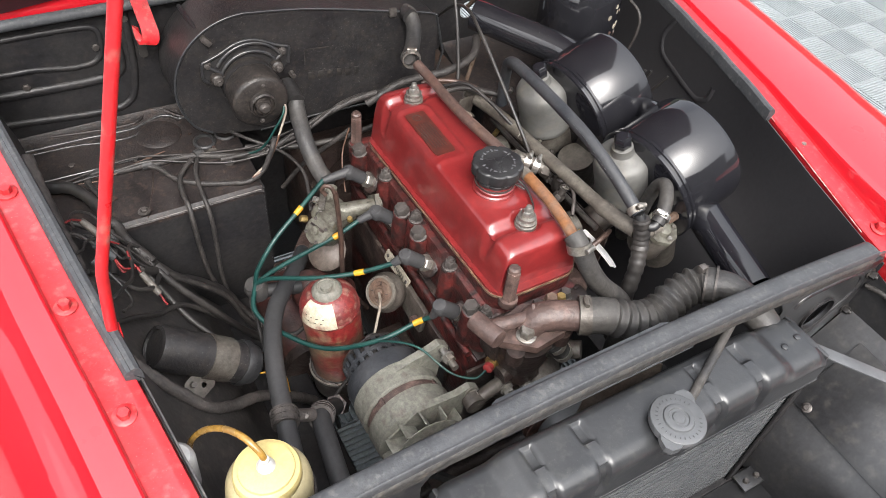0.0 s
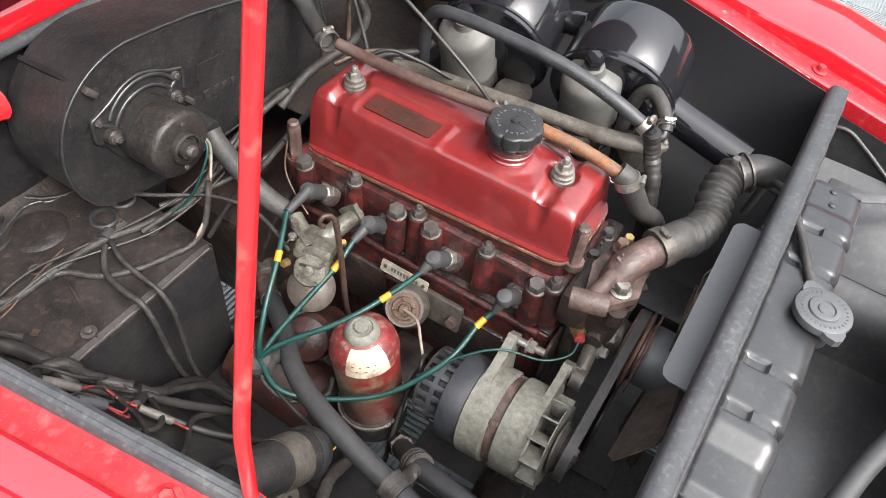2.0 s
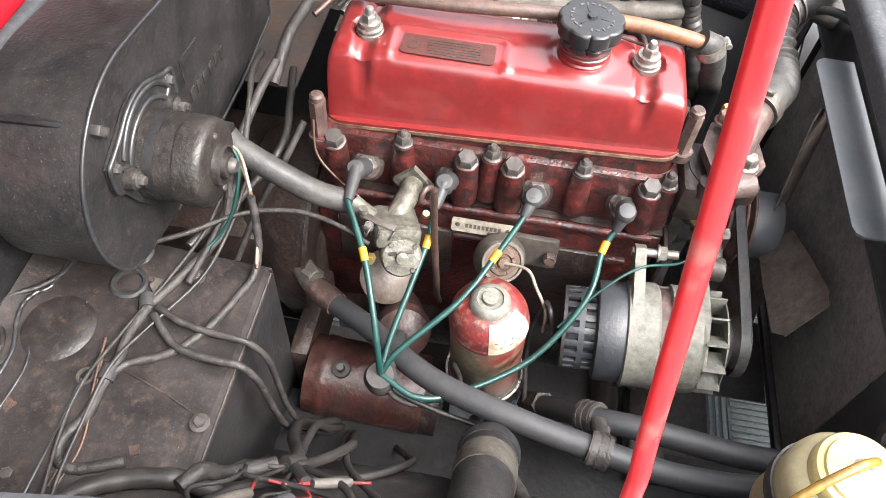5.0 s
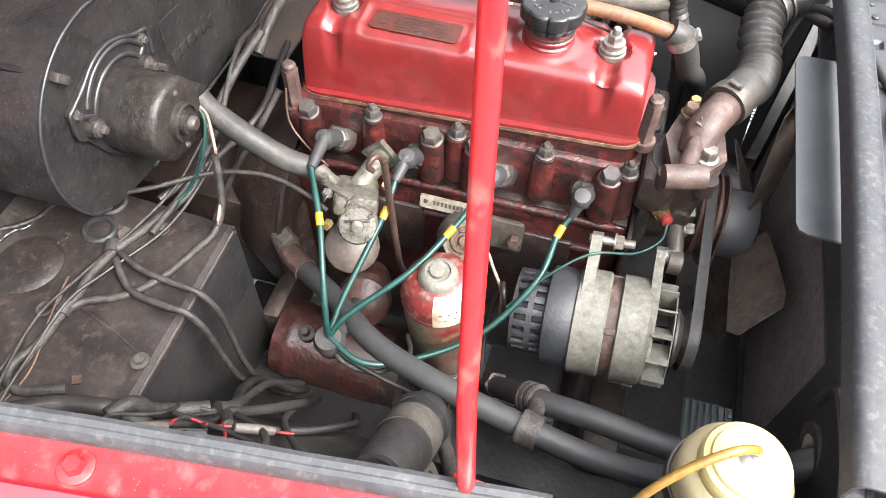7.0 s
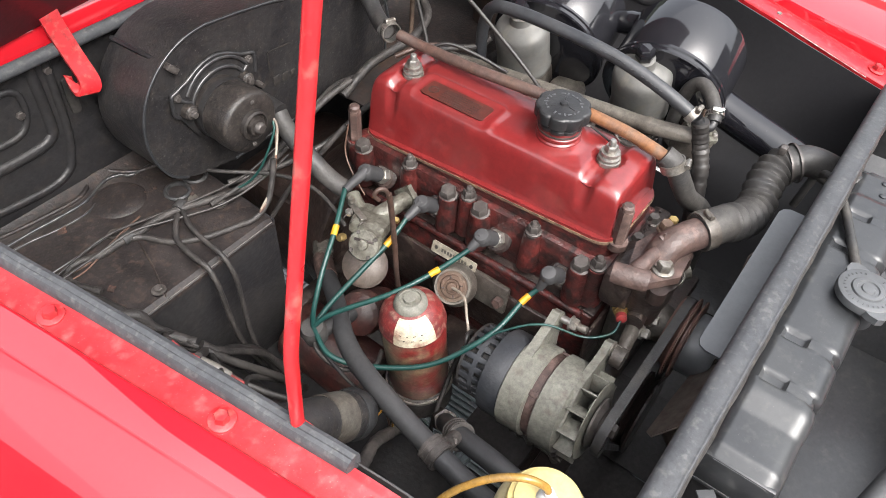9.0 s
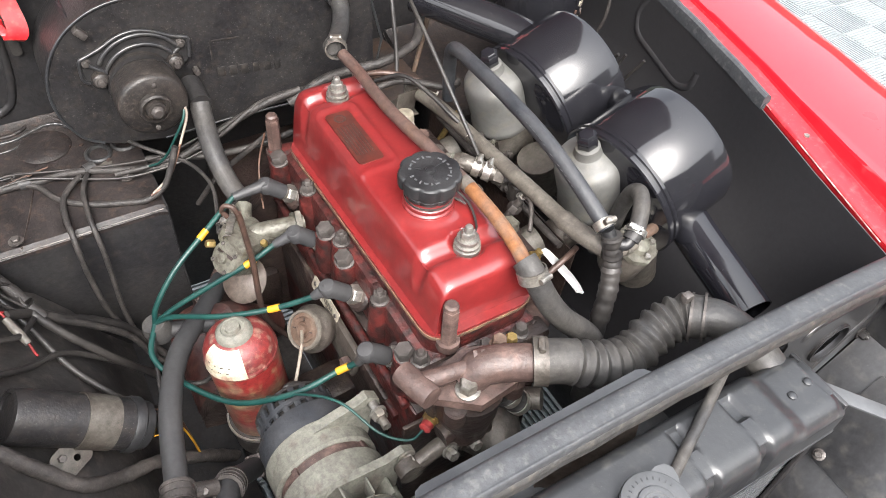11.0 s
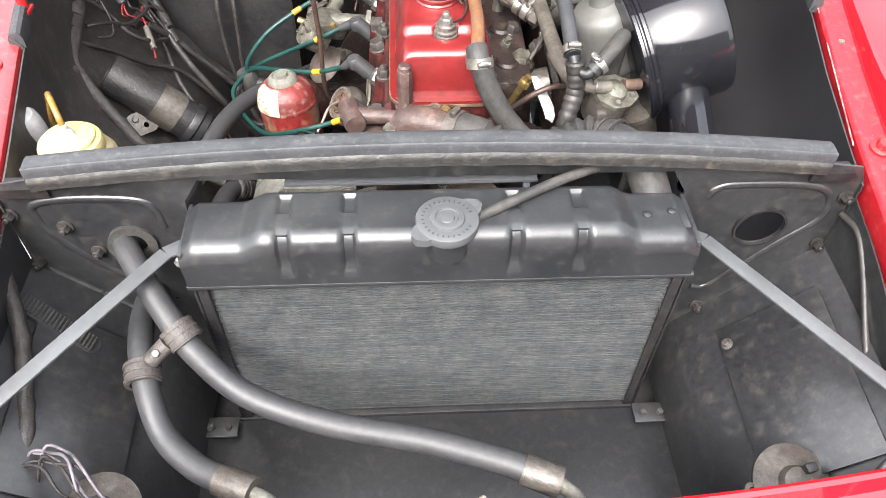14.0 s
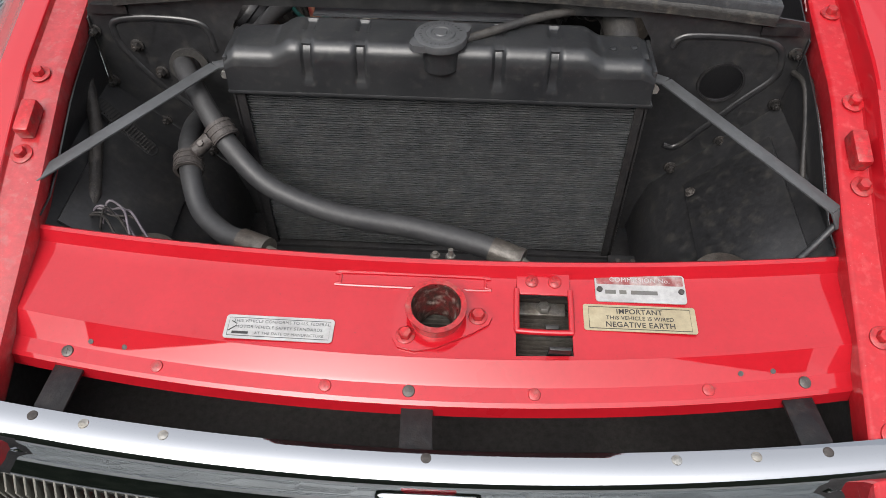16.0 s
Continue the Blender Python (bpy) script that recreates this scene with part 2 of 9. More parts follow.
ZINC = material("zinc_plated_steel", (0.55, 0.54, 0.51), 0.33, 0.9, (0.38, 0.35, 0.30), 0.4, 40, 200, 0.1)
STEEL_DARK = material("oily_steel", (0.085, 0.077, 0.072), 0.45, 0.4, (0.050, 0.043, 0.040), 0.5, 40, 200, 0.2)
BRASS = material("dull_brass", (0.42, 0.31, 0.12), 0.4, 0.85, (0.28, 0.19, 0.09), 0.4, 40, 200, 0.1)
RUST = material("light_brown_rust", (0.075, 0.044, 0.030), 0.75, 0.1, (0.065, 0.040, 0.027), 0.5, 40, 180, 0.5, third=(0.13, 0.10, 0.075), third_amount=0.22)
CORK = material("oil_stained_cork", (0.16, 0.105, 0.062), 0.7, 0, (0.06, 0.032, 0.022), 0.5, 50, 200, 0.4)
COPPER = material("weathered_brown_pipe_paint", (0.085, 0.050, 0.041), 0.45, 0.1, (0.058, 0.040, 0.035), 0.5, 14, 180, 0.2, third=(0.12, 0.062, 0.038), third_amount=0.12, third_scale=14)
STRAP_GREY = material("dull_grey_strap_paint", (0.070, 0.073, 0.077), 0.42, 0, (0.055, 0.057, 0.060), 0.45, 20, 160, 0.15, grime=0.1)
PIPE_ORANGE = material("faded_orange_pipe_paint", (0.18, 0.075, 0.028), 0.5, 0, (0.125, 0.062, 0.034), 0.5, 30, 180, 0.2, third=(0.13, 0.085, 0.06), third_amount=0.15)
FADED_RED = material("faded_red_plate_print", (0.22, 0.055, 0.055), 0.45, 0, (0.33, 0.28, 0.27), 0.40, 70, 200, 0.05)
SLEEVE = material("grubby_beige_sleeve", (0.105, 0.094, 0.082), 0.5, 0, (0.07, 0.062, 0.054), 0.4, 60, 200, 0.1)
PULLEY_RUST = material("rusty_brown_pulley_steel", (0.125, 0.066, 0.052), 0.5, 0.1, (0.08, 0.048, 0.040), 0.45, 60, 180, 0.2)
FAN_STEEL = material("rust_stained_fan_steel", (0.100, 0.082, 0.070), 0.5, 0.1, (0.070, 0.052, 0.043), 0.45, 40, 180, 0.2)
GREASE = material("greasy_worn_red_paint", (0.11, 0.016, 0.016), 0.35, 0, (0.030, 0.020, 0.016), 0.5, 70, 160, 0.5, lumps=0.4, third=(0.22, 0.17, 0.15), third_amount=0.10, third_scale=120)
DUSTY_PIPE = material("dust_caked_beige_pipe", (0.105, 0.095, 0.080), 0.6, 0, (0.065, 0.056, 0.047), 0.5, 30, 200, 0.3, speck=(0.18, 0.16, 0.13), speck_amount=0.25)
PIPE_BROWN = material("brown_heated_pipe", (0.06, 0.036, 0.028), 0.45, 0.2, (0.038, 0.025, 0.021), 0.45, 14, 180, 0.25)
GREEN = material("green_ignition_lead", (0.004, 0.027, 0.024), 0.42, 0, (0.005, 0.040, 0.034), 0.4, 30, 200, 0.05, grime=0.15)
YELLOW = material("yellow_lead_tag", (0.38, 0.19, 0.010), 0.45, 0, (0.42, 0.22, 0.01), 0.3, 60, 200, 0.05, grime=0.15)
WIRE_BLACK = material("black_cable", (0.016, 0.015, 0.015), 0.45, 0, (0.030, 0.027, 0.025), 0.5, 20, 200, 0.1)
WIRE_GREY = material("dusty_grey_loom", (0.019, 0.0175, 0.0172), 0.55, 0, (0.034, 0.030, 0.028), 0.45, 60, 260, 0.5, lumps=0.15, specular=0.35, speck=(0.14, 0.12, 0.1), speck_amount=0.3)
LOOM_TAPE = material("grey_brown_loom_tape", (0.044, 0.039, 0.037), 0.55, 0, (0.062, 0.054, 0.050), 0.5, 30, 260, 0.4, lumps=0.2, specular=0.4, third=(0.028, 0.025, 0.024), third_amount=0.2, third_scale=70, speck=(0.16, 0.14, 0.12), speck_amount=0.2)
WIRE_TAN = material("pale_tan_wire", (0.38, 0.24, 0.13), 0.5, 0, (0.28, 0.17, 0.09), 0.4, 40, 200, 0.05)
WIRE_WHITE = material("off_white_wire", (0.22, 0.195, 0.16), 0.5, 0, (0.15, 0.12, 0.095), 0.4, 30, 200, 0.05)
WIRE_RED = material("red_wire", (0.23, 0.020, 0.020), 0.5, 0, (0.13, 0.018, 0.018), 0.4, 60, 200, 0.05, grime=0.3)
WIRE_ORANGE = material("copper_tan_wire", (0.105, 0.055, 0.036), 0.45, 0.2, (0.06, 0.035, 0.026), 0.45, 20, 200, 0.05)
WIRE_LILAC = material("faded_lilac_wire", (0.09, 0.075, 0.092), 0.5, 0, (0.12, 0.11, 0.12), 0.4, 20, 200, 0.05)
CHROME = material("chrome_plate", (0.58, 0.59, 0.61), 0.04, 1.0, (0.56, 0.57, 0.59), 0.3, 8, 200, 0.01, gloss_low=0.02, gloss_high=0.02, grime=0.0)
BOTTLE = material("yellowed_plastic", (0.37, 0.32, 0.19), 0.4, 0, (0.31, 0.26, 0.145), 0.4, 16, 200, 0.05, grime=0.15)
BOTTLE_CAP = material("cream_yellow_plastic", (0.43, 0.35, 0.15), 0.42, 0, (0.38, 0.305, 0.13), 0.4, 14, 200, 0.08, grime=0.15)
TUBE_AMBER = material("amber_plastic_tube", (0.22, 0.125, 0.028), 0.25, 0, (0.17, 0.1, 0.03), 0.4, 30, 200, 0.03)
LABEL_CREAM = material("cream_label", (0.33, 0.285, 0.19), 0.5, 0, (0.28, 0.235, 0.15), 0.4, 30, 200, 0.03, grime=0.15)
LABEL_WHITE = material("white_label", (0.36, 0.36, 0.36), 0.45, 0, (0.30, 0.30, 0.297), 0.35, 40, 200, 0.03, grime=0.15)
LABEL_BROWN = material("dark_copper_label", (0.055, 0.012, 0.008), 0.45, 0.0, (0.040, 0.011, 0.008), 0.4, 60, 200, 0.05)
PRINT_BLUE = material("faded_blue_print", (0.06, 0.07, 0.18), 0.5, 0, (0.1, 0.1, 0.2), 0.4, 60, 200, 0)
INK = material("black_ink", (0.02, 0.02, 0.02), 0.5, 0, None, 0, 20, 200, 0, grime=0.0)
LABEL_ALLOY = material("dulled_alloy_plate", (0.30, 0.275, 0.225), 0.5, 0.15, (0.20, 0.175, 0.135), 0.45, 60, 200, 0.1)
FILTER_CREAM = material("peeling_cream_paint", (0.36, 0.32, 0.245), 0.55, 0, (0.26, 0.22, 0.155), 0.35, 40, 160, 0.3, third=(0.15, 0.04, 0.03), third_amount=0.12)
FILTER_OLIVE = material("worn_red_and_olive_paint", (0.15, 0.016, 0.015), 0.45, 0, (0.13, 0.112, 0.075), 0.40, 15, 150, 0.3, third=(0.19, 0.15, 0.08), third_amount=0.12)
FILTER_RED = material("worn_red_paint", (0.125, 0.014, 0.013), 0.5, 0, (0.075, 0.012, 0.012), 0.45, 40, 150, 0.3, third=(0.20, 0.12, 0.09), third_amount=0.12, third_scale=90, speck=(0.3, 0.22, 0.17), speck_amount=0.2)
STARTER_RED = material("oily_maroon_paint", (0.050, 0.0155, 0.0135), 0.42, 0, (0.026, 0.0135, 0.012), 0.5, 24, 150, 0.45, lumps=0.3, third=(0.085, 0.045, 0.035), third_amount=0.10)
TILE = material("grey_plastic_floor_tile", (0.19, 0.21, 0.215), 0.4, 0, (0.16, 0.178, 0.182), 0.4, 5, 180, 0.1, vary=0.06, grime=0.2)
FIN = material("dark_radiator_fin", (0.058, 0.061, 0.065), 0.34, 0.2, (0.080, 0.082, 0.084), 0.5, 30, 150, 0.2, grime=0.3, gloss_low=0.02, gloss_high=0.03)
CORE_DUSTY = material("dusty_brown_radiator_core", (0.150, 0.132, 0.126), 0.6, 0, (0.110, 0.096, 0.092), 0.5, 10, 240, 0.5, third=(0.11, 0.095, 0.085), third_amount=0.15)
DARK = material("dark_underside", (0.046, 0.043, 0.0425), 0.6, 0, (0.062, 0.057, 0.055), 0.4, 8, 100, 0.2)
# dark green for the added, unseen backdrop that the paint reflects
BACKDROP_DARK = material("dark_reflection_backdrop", (0.035, 0.045, 0.025), 0.8, 0, (0.02, 0.028, 0.016), 0.5, 2, 20, 0.8, grime=0.0)
TARMAC = material("grey_ground", (0.15, 0.16, 0.16), 0.85, 0, (0.17, 0.17, 0.165), 0.4, 3, 120, 0.4, grime=0.0)


INNER_DARK = material("dark_inner_wing_paint", (0.022, 0.0215, 0.0235), 0.38, 0, (0.025, 0.0243, 0.026), 0.5, 4, 150, 0.08, specular=0.5, grime=0.14, lumps=0.03, gloss_low=0.05, gloss_high=0.05, speck=(0.12, 0.11, 0.10), speck_amount=0.10)
INNER_DUSTY = material("dusty_inner_wing_paint", (0.022, 0.0208, 0.0212), 0.46, 0, (0.034, 0.0312, 0.030), 0.5, 8, 160, 0.25, grime=0.35, third=(0.07, 0.06, 0.054), third_amount=0.12, third_scale=50, speck=(0.14, 0.12, 0.105), speck_amount=0.2)


# ---- shape helpers ----
def join(*geos):
    verts, faces = [], []
    for v, f in geos:
        k = len(verts)
        verts += list(v)
        faces += [tuple(i + k for i in q) for q in f]
    return verts, faces


def xf(geo, m):
    return [tuple(m @ Vector(v)) for v in geo[0]], geo[1]


def moved(geo, x, y, z):
    return [(a + x, b + y, c + z) for a, b, c in geo[0]], geo[1]


def aim(origin, direction, up=(0, 0, 1)):
    """A pose at origin whose own z points along direction."""
    return Matrix.Translation(origin) @ Vector(direction).to_track_quat("Z", "Y").to_matrix().to_4x4()


def link(name, geo, mat, sharp=38):
    me = bpy.data.meshes.new(name)
    me.from_pydata([tuple(v) for v in geo[0]], [], geo[1])
    me.materials.append(mat)
    me.shade_smooth()
    me.set_sharp_from_angle(angle=radians(sharp))
    return new(name, me)


def part(name, geo, mat, parent=None, label="", sharp=38):
    ob = link(name, geo, mat, sharp)
    ob.parent = parent
    if label:
        ob["label"] = label
    return ob


def thing(name, label, category, at=(0, 0, 0), group="", kind=""):
    ob = new(name)
    ob.empty_display_size = 0.02
    return tagged(ob, label, category, group, kind)


def solid(name, geo, mat, label, category="", group="", kind="", sharp=38):
    return tagged(link(name, geo, mat, sharp), label, category, group, kind)


def lathe(profile, seg=28, m=None, squash=None):
    """Turns (radius, height) pairs round z; squash(angle) scales the radius."""
    verts, faces = [], []
    n = len(profile)
    for r, h in profile:
        for k in range(seg):
            a = 2 * math.pi * k / seg
            q = r * (squash(a) if squash else 1)
            verts.append((q * math.cos(a), q * math.sin(a), h))
    for i in range(n - 1):
        for k in range(seg):
            k2 = (k + 1) % seg
            faces.append((i * seg + k, i * seg + k2, (i + 1) * seg + k2, (i + 1) * seg + k))
    faces.append(tuple(range(seg))[::-1])
    faces.append(tuple((n - 1) * seg + k for k in range(seg)))
    geo = (verts, faces)
    return xf(geo, m) if m else geo


def curve(points, n):
    """A smooth line through the points, in n steps to each stretch."""
    p = [Vector(q) for q in points]
    if len(p) == 2:
        return [p[0].lerp(p[1], k / n) for k in range(n + 1)]
    out = []
    for i in range(len(p) - 1):
        a, b = p[i], p[i + 1]
        pa = p[i - 1] if i else a * 2 - b
        pb = p[i + 2] if i + 2 < len(p) else b * 2 - a
        for k in range(n):
            t = k / n
            out.append(0.5 * (2 * a + (b - pa) * t + (2 * pa - 5 * a + 4 * b - pb) * t * t + (3 * a - pa - 3 * b + pb) * t ** 3))
    out.append(p[-1])
    return out


def tube(points, r, seg=10, n=8, swell=None, hollow=0.0):
    """A round tube along a smooth line; swell(s, k) scales its radius along s from 0 to 1."""
    seg = 14 if 6 < seg < 14 else seg
    c = curve(points, n)
    t = [(c[min(i + 1, len(c) - 1)] - c[max(i - 1, 0)]).normalized() for i in range(len(c))]
    side = t[0].orthogonal().normalized()
    verts, faces = [], []
    for i, q in enumerate(c):
        side = (side - t[i] * side.dot(t[i])).normalized()
        other = t[i].cross(side)
        rr = r * (swell(i / (len(c) - 1), i) if swell else 1)
        for k in range(seg):
            a = 2 * math.pi * k / seg
            verts.append(tuple(q + (side * math.cos(a) + other * math.sin(a)) * rr))
    for i in range(len(c) - 1):
        for k in range(seg):
            k2 = (k + 1) % seg
            faces.append((i * seg + k, i * seg + k2, (i + 1) * seg + k2, (i + 1) * seg + k))
    if hollow:
        e, m = len(c) - 1, len(verts)
        for k in range(seg):
            v = Vector(verts[e * seg + k])
            verts.append(tuple(c[e] + (v - c[e]) * hollow))
        for k in range(seg):
            verts.append(tuple(Vector(verts[m + k]) - t[e] * r * 2.2))
        for k in range(seg):
            k2 = (k + 1) % seg
            faces.append((e * seg + k, e * seg + k2, m + k2, m + k))
            faces.append((m + k, m + k2, m + seg + k2, m + seg + k))
        faces.append(tuple(m + seg + k for k in range(seg)))
    else:
        faces.append(tuple((len(c) - 1) * seg + k for k in range(seg)))
    faces.append(tuple(range(seg))[::-1])
    return verts, faces


def box(sx, sy, sz, bevel=0.003, m=None, seg=2):
    """A box about its own centre with rounded edges."""
    bm = bmesh.new()
    bmesh.ops.create_cube(bm, size=1)
    for v in bm.verts:
        v.co = Vector((v.co.x * sx, v.co.y * sy, v.co.z * sz))
    if bevel:
        bmesh.ops.bevel(bm, geom=list(bm.edges), offset=bevel, segments=seg, profile=0.5, affect="EDGES")
    bm.verts.index_update()
    geo = ([tuple(v.co) for v in bm.verts], [tuple(v.index for v in f.verts) for f in bm.faces])
    bm.free()
    return xf(geo, m) if m else geo


def prism(outline, z0, z1, holes=(), m=None, bevel=0.0):
    """A plate of the given outline (x, y), with holes through it, from z0 to z1."""
    bm = bmesh.new()
    for loop in (outline, *holes):
        vs = [bm.verts.new((x, y, z0)) for x, y in loop]
        for i in range(len(vs)):
            bm.edges.new((vs[i], vs[(i + 1) % len(vs)]))
    bmesh.ops.triangle_fill(bm, use_beauty=True, use_dissolve=False, edges=list(bm.edges))
    bmesh.ops.recalc_face_normals(bm, faces=list(bm.faces))
    made = bmesh.ops.extrude_face_region(bm, geom=list(bm.faces))
    for v in made["geom"]:
        if isinstance(v, bmesh.types.BMVert):
            v.co.z = z1
    bmesh.ops.recalc_face_normals(bm, faces=list(bm.faces))
    bm.verts.index_update()
    geo = ([tuple(v.co) for v in bm.verts], [tuple(v.index for v in f.verts) for f in bm.faces])
    bm.free()
    return xf(geo, m) if m else geo


def sheet(rows, thick=0.002, closed=False):
    """A skin over a grid of points, given a thickness inwards."""
    g = np.array([[tuple(p) for p in r] for r in rows], float)
    nu, nv = g.shape[:2]
    du = np.gradient(g, axis=0)
    dv = np.gradient(g, axis=1)
    nrm = np.cross(du, dv)
    nrm /= np.maximum(np.linalg.norm(nrm, axis=2, keepdims=True), 1e-9)
    back = g - nrm * thick
    verts = [tuple(p) for p in g.reshape(-1, 3)] + [tuple(p) for p in back.reshape(-1, 3)]
    faces = []
    o = nu * nv
    at = lambda i, j: i * nv + j
    for i in range(nu - 1):
        for j in range(nv - 1):
            faces.append((at(i, j), at(i + 1, j), at(i + 1, j + 1), at(i, j + 1)))
            faces.append((o + at(i, j), o + at(i, j + 1), o + at(i + 1, j + 1), o + at(i + 1, j)))
    for i in range(nu - 1):
        faces.append((at(i, 0), o + at(i, 0), o + at(i + 1, 0), at(i + 1, 0)))
        faces.append((at(i, nv - 1), at(i + 1, nv - 1), o + at(i + 1, nv - 1), o + at(i, nv - 1)))
    for j in range(nv - 1):
        faces.append((at(0, j), at(0, j + 1), o + at(0, j + 1), o + at(0, j)))
        faces.append((at(nu - 1, j), o + at(nu - 1, j), o + at(nu - 1, j + 1), at(nu - 1, j + 1)))
    return verts, faces


def hexagon(r, h, m=None, washer=0.0):
    """A bolt head: a chamfered hexagon, on a washer if wanted."""
    g = []
    if washer:
        g.append(lathe([(washer, 0), (washer, h * 0.22), (washer * 0.9, h * 0.3)], 20))
    z0 = h * 0.3 if washer else 0
    g.append(lathe([(r, z0), (r, z0 + h * 0.8), (r * 0.84, z0 + h)], 6))
    geo = join(*g)
    return xf(geo, m) if m else geo


def ring(r0, r1, h, seg=28, m=None):
    p = [(r0, 0), (r1, 0), (r1, h), (r0, h)]
    verts, faces = [], []
    for r, z in p:
        for k in range(seg):
            a = 2 * math.pi * k / seg
            verts.append((r * math.cos(a), r * math.sin(a), z))
    for i in range(4):
        j = (i + 1) % 4
        for k in range(seg):
            k2 = (k + 1) % seg
            faces.append((i * seg + k, i * seg + k2, j * seg + k2, j * seg + k))
    geo = (verts, faces)
    return xf(geo, m) if m else geo


def spun(loop, seg=36, m=None):
    """Turns a closed outline of (radius, height) pairs round z, open in the middle."""
    verts = [(r * math.cos(2 * math.pi * k / seg), r * math.sin(2 * math.pi * k / seg), h) for r, h in loop for k in range(seg)]
    n = len(loop)
    faces = [(i * seg + k, i * seg + (k + 1) % seg, (i + 1) % n * seg + (k + 1) % seg, (i + 1) % n * seg + k) for i in range(n) for k in range(seg)]
    return xf((verts, faces), m) if m else (verts, faces)


def bolt(name, at, up, r, h, mat, parent, washer=0.0, stud=0.0):
    m = aim(at, up)
    geo = hexagon(r, h, None, washer)
    if stud:
        geo = join(geo, lathe([(r * 0.55, 0), (r * 0.55, h + stud), (r * 0.4, h + stud + r * 0.2)], 10))
    return part(name, xf(geo, m), mat, parent)


def circle(cx, cy, r, n=24, ry=None):
    return [(cx + r * math.cos(2 * math.pi * k / n), cy + (ry or r) * math.sin(2 * math.pi * k / n)) for k in range(n)]


def rounded(x0, y0, x1, y1, r, n=5):
    out = []
    for cx, cy, a0 in ((x1 - r, y1 - r, 0), (x0 + r, y1 - r, 90), (x0 + r, y0 + r, 180), (x1 - r, y0 + r, 270)):
        for k in range(n + 1):
            a = radians(a0 + 90 * k / n)
            out.append((cx + r * math.cos(a), cy + r * math.sin(a)))
    return out


def upright(y):
    """A pose that stands a plate drawn in (x, z) at depth y, its thickness running to the rear."""
    return Matrix(((1, 0, 0, 0), (0, 0, 1, y), (0, 1, 0, 0), (0, 0, 0, 1)))


# ---- the car's body ----
WING_Y = [-0.62, -0.45, -0.32, -0.2, -0.04, 0.123, 0.30, 0.43, 0.64, 0.8, 1.0, 1.6]
WING_X = [0.462, 0.478, 0.487, 0.492, 0.505, 0.521, 0.546, 0.567, 0.597, 0.62, 0.64, 0.66]
WING_Z = [0.60, 0.645, 0.69, 0.735, 0.793, 0.823, 0.853, 0.870, 0.885, 0.893, 0.90, 0.92]


def wing_x(y, side=-1):
    """Half the width to the gutter; the right wing stands a little further out at the nose."""
    return float(np.interp(y, WING_Y, WING_X)) + (0.012 * min(1, max(0, (0.25 - y) / 0.25)) if side > 0 else 0)


def wing_z(y):
    return float(np.interp(y, WING_Y, WING_Z))


def gutter_section(y, side):
    g, z = wing_x(y, side), wing_z(y)
    return [(g - 0.024, z - 0.045), (g - 0.030, z - 0.014), (g - 0.027, z - 0.004), (g - 0.018, z - 0.001), (g - 0.015, z - 0.0008), (g + 0.0125, z), (g + 0.0145, z + 0.0006), (g + 0.0160, z + 0.003), (g + 0.0170, z + 0.0065)]


def wing_section(y, side):
    g, z = wing_x(y, side), wing_z(y)
    return [(g + 0.0170, z + 0.0065), (g + 0.0182, z + 0.0082), (g + 0.0200, z + 0.0088), (g + 0.0215, z + 0.0088), (g + 0.036, z + 0.0084), (g + 0.0512, z + 0.0079), (g + 0.0520, z + 0.0077), (g + 0.0528, z + 0.0070), (g + 0.0540, z + 0.0058), (g + 0.0560, z + 0.0036),
            (g + 0.076, z - 0.0095), (g + 0.096, z - 0.0235), (g + 0.116, z - 0.042), (g + 0.136, z - 0.063), (g + 0.158, z - 0.090), (g + 0.180, z - 0.122), (g + 0.200, z - 0.17), (g + 0.210, z - 0.36)]


def step_height(y):
    """How far the wing's skin stands over its gutter on the right, highest at the headlamp bulge."""
    return float(np.interp(y, (-0.45, -0.15, 0.13, 0.23, 0.35, 0.45, 0.9), (0.020, 0.028, 0.032, 0.022, 0.013, 0.009, 0.009)))


def right_gutter_section(y, side):
    g, z = wing_x(y, side), wing_z(y)
    return [(g - 0.021, z - 0.045), (g - 0.0245, z - 0.012), (g - 0.0245, z - 0.004), (g - 0.0225, z - 0.0015), (g - 0.019, z - 0.0005), (g + 0.0075, z - 0.0015), (g + 0.0105, z - 0.0005), (g + 0.0120, z + 0.003)]


def right_wing_section(y, side):
    """A steep step out of the gutter, then a broad, nearly level crown that falls away at the side."""
    g, z, h = wing_x(y, side), wing_z(y), step_height(y)
    w = float(np.interp(y, (-0.5, 0.1, 0.35, 0.8, 1.5), (0.22, 0.235, 0.21, 0.17, 0.16)))
    return [(g + 0.0120, z + 0.003), (g + 0.0155, z + 0.8 * h), (g + 0.0175, z + 0.95 * h), (g + 0.021, z + h), (g + 0.030, z + h + 0.0008), (g + 0.3 * w, z + h + 0.002), (g + 0.5 * w, z + h + 0.0005), (g + 0.7 * w, z + h - 0.004),
            (g + 0.85 * w, z + h - 0.011), (g + 0.94 * w, z + h - 0.020), (g + w, z + h - 0.032), (g + 1.05 * w, z + h - 0.052), (g + 1.08 * w, z + h - 0.085), (g + 1.10 * w, z + h - 0.14), (g + 1.10 * w, z - 0.20), (g + 1.08 * w, z - 0.40)]


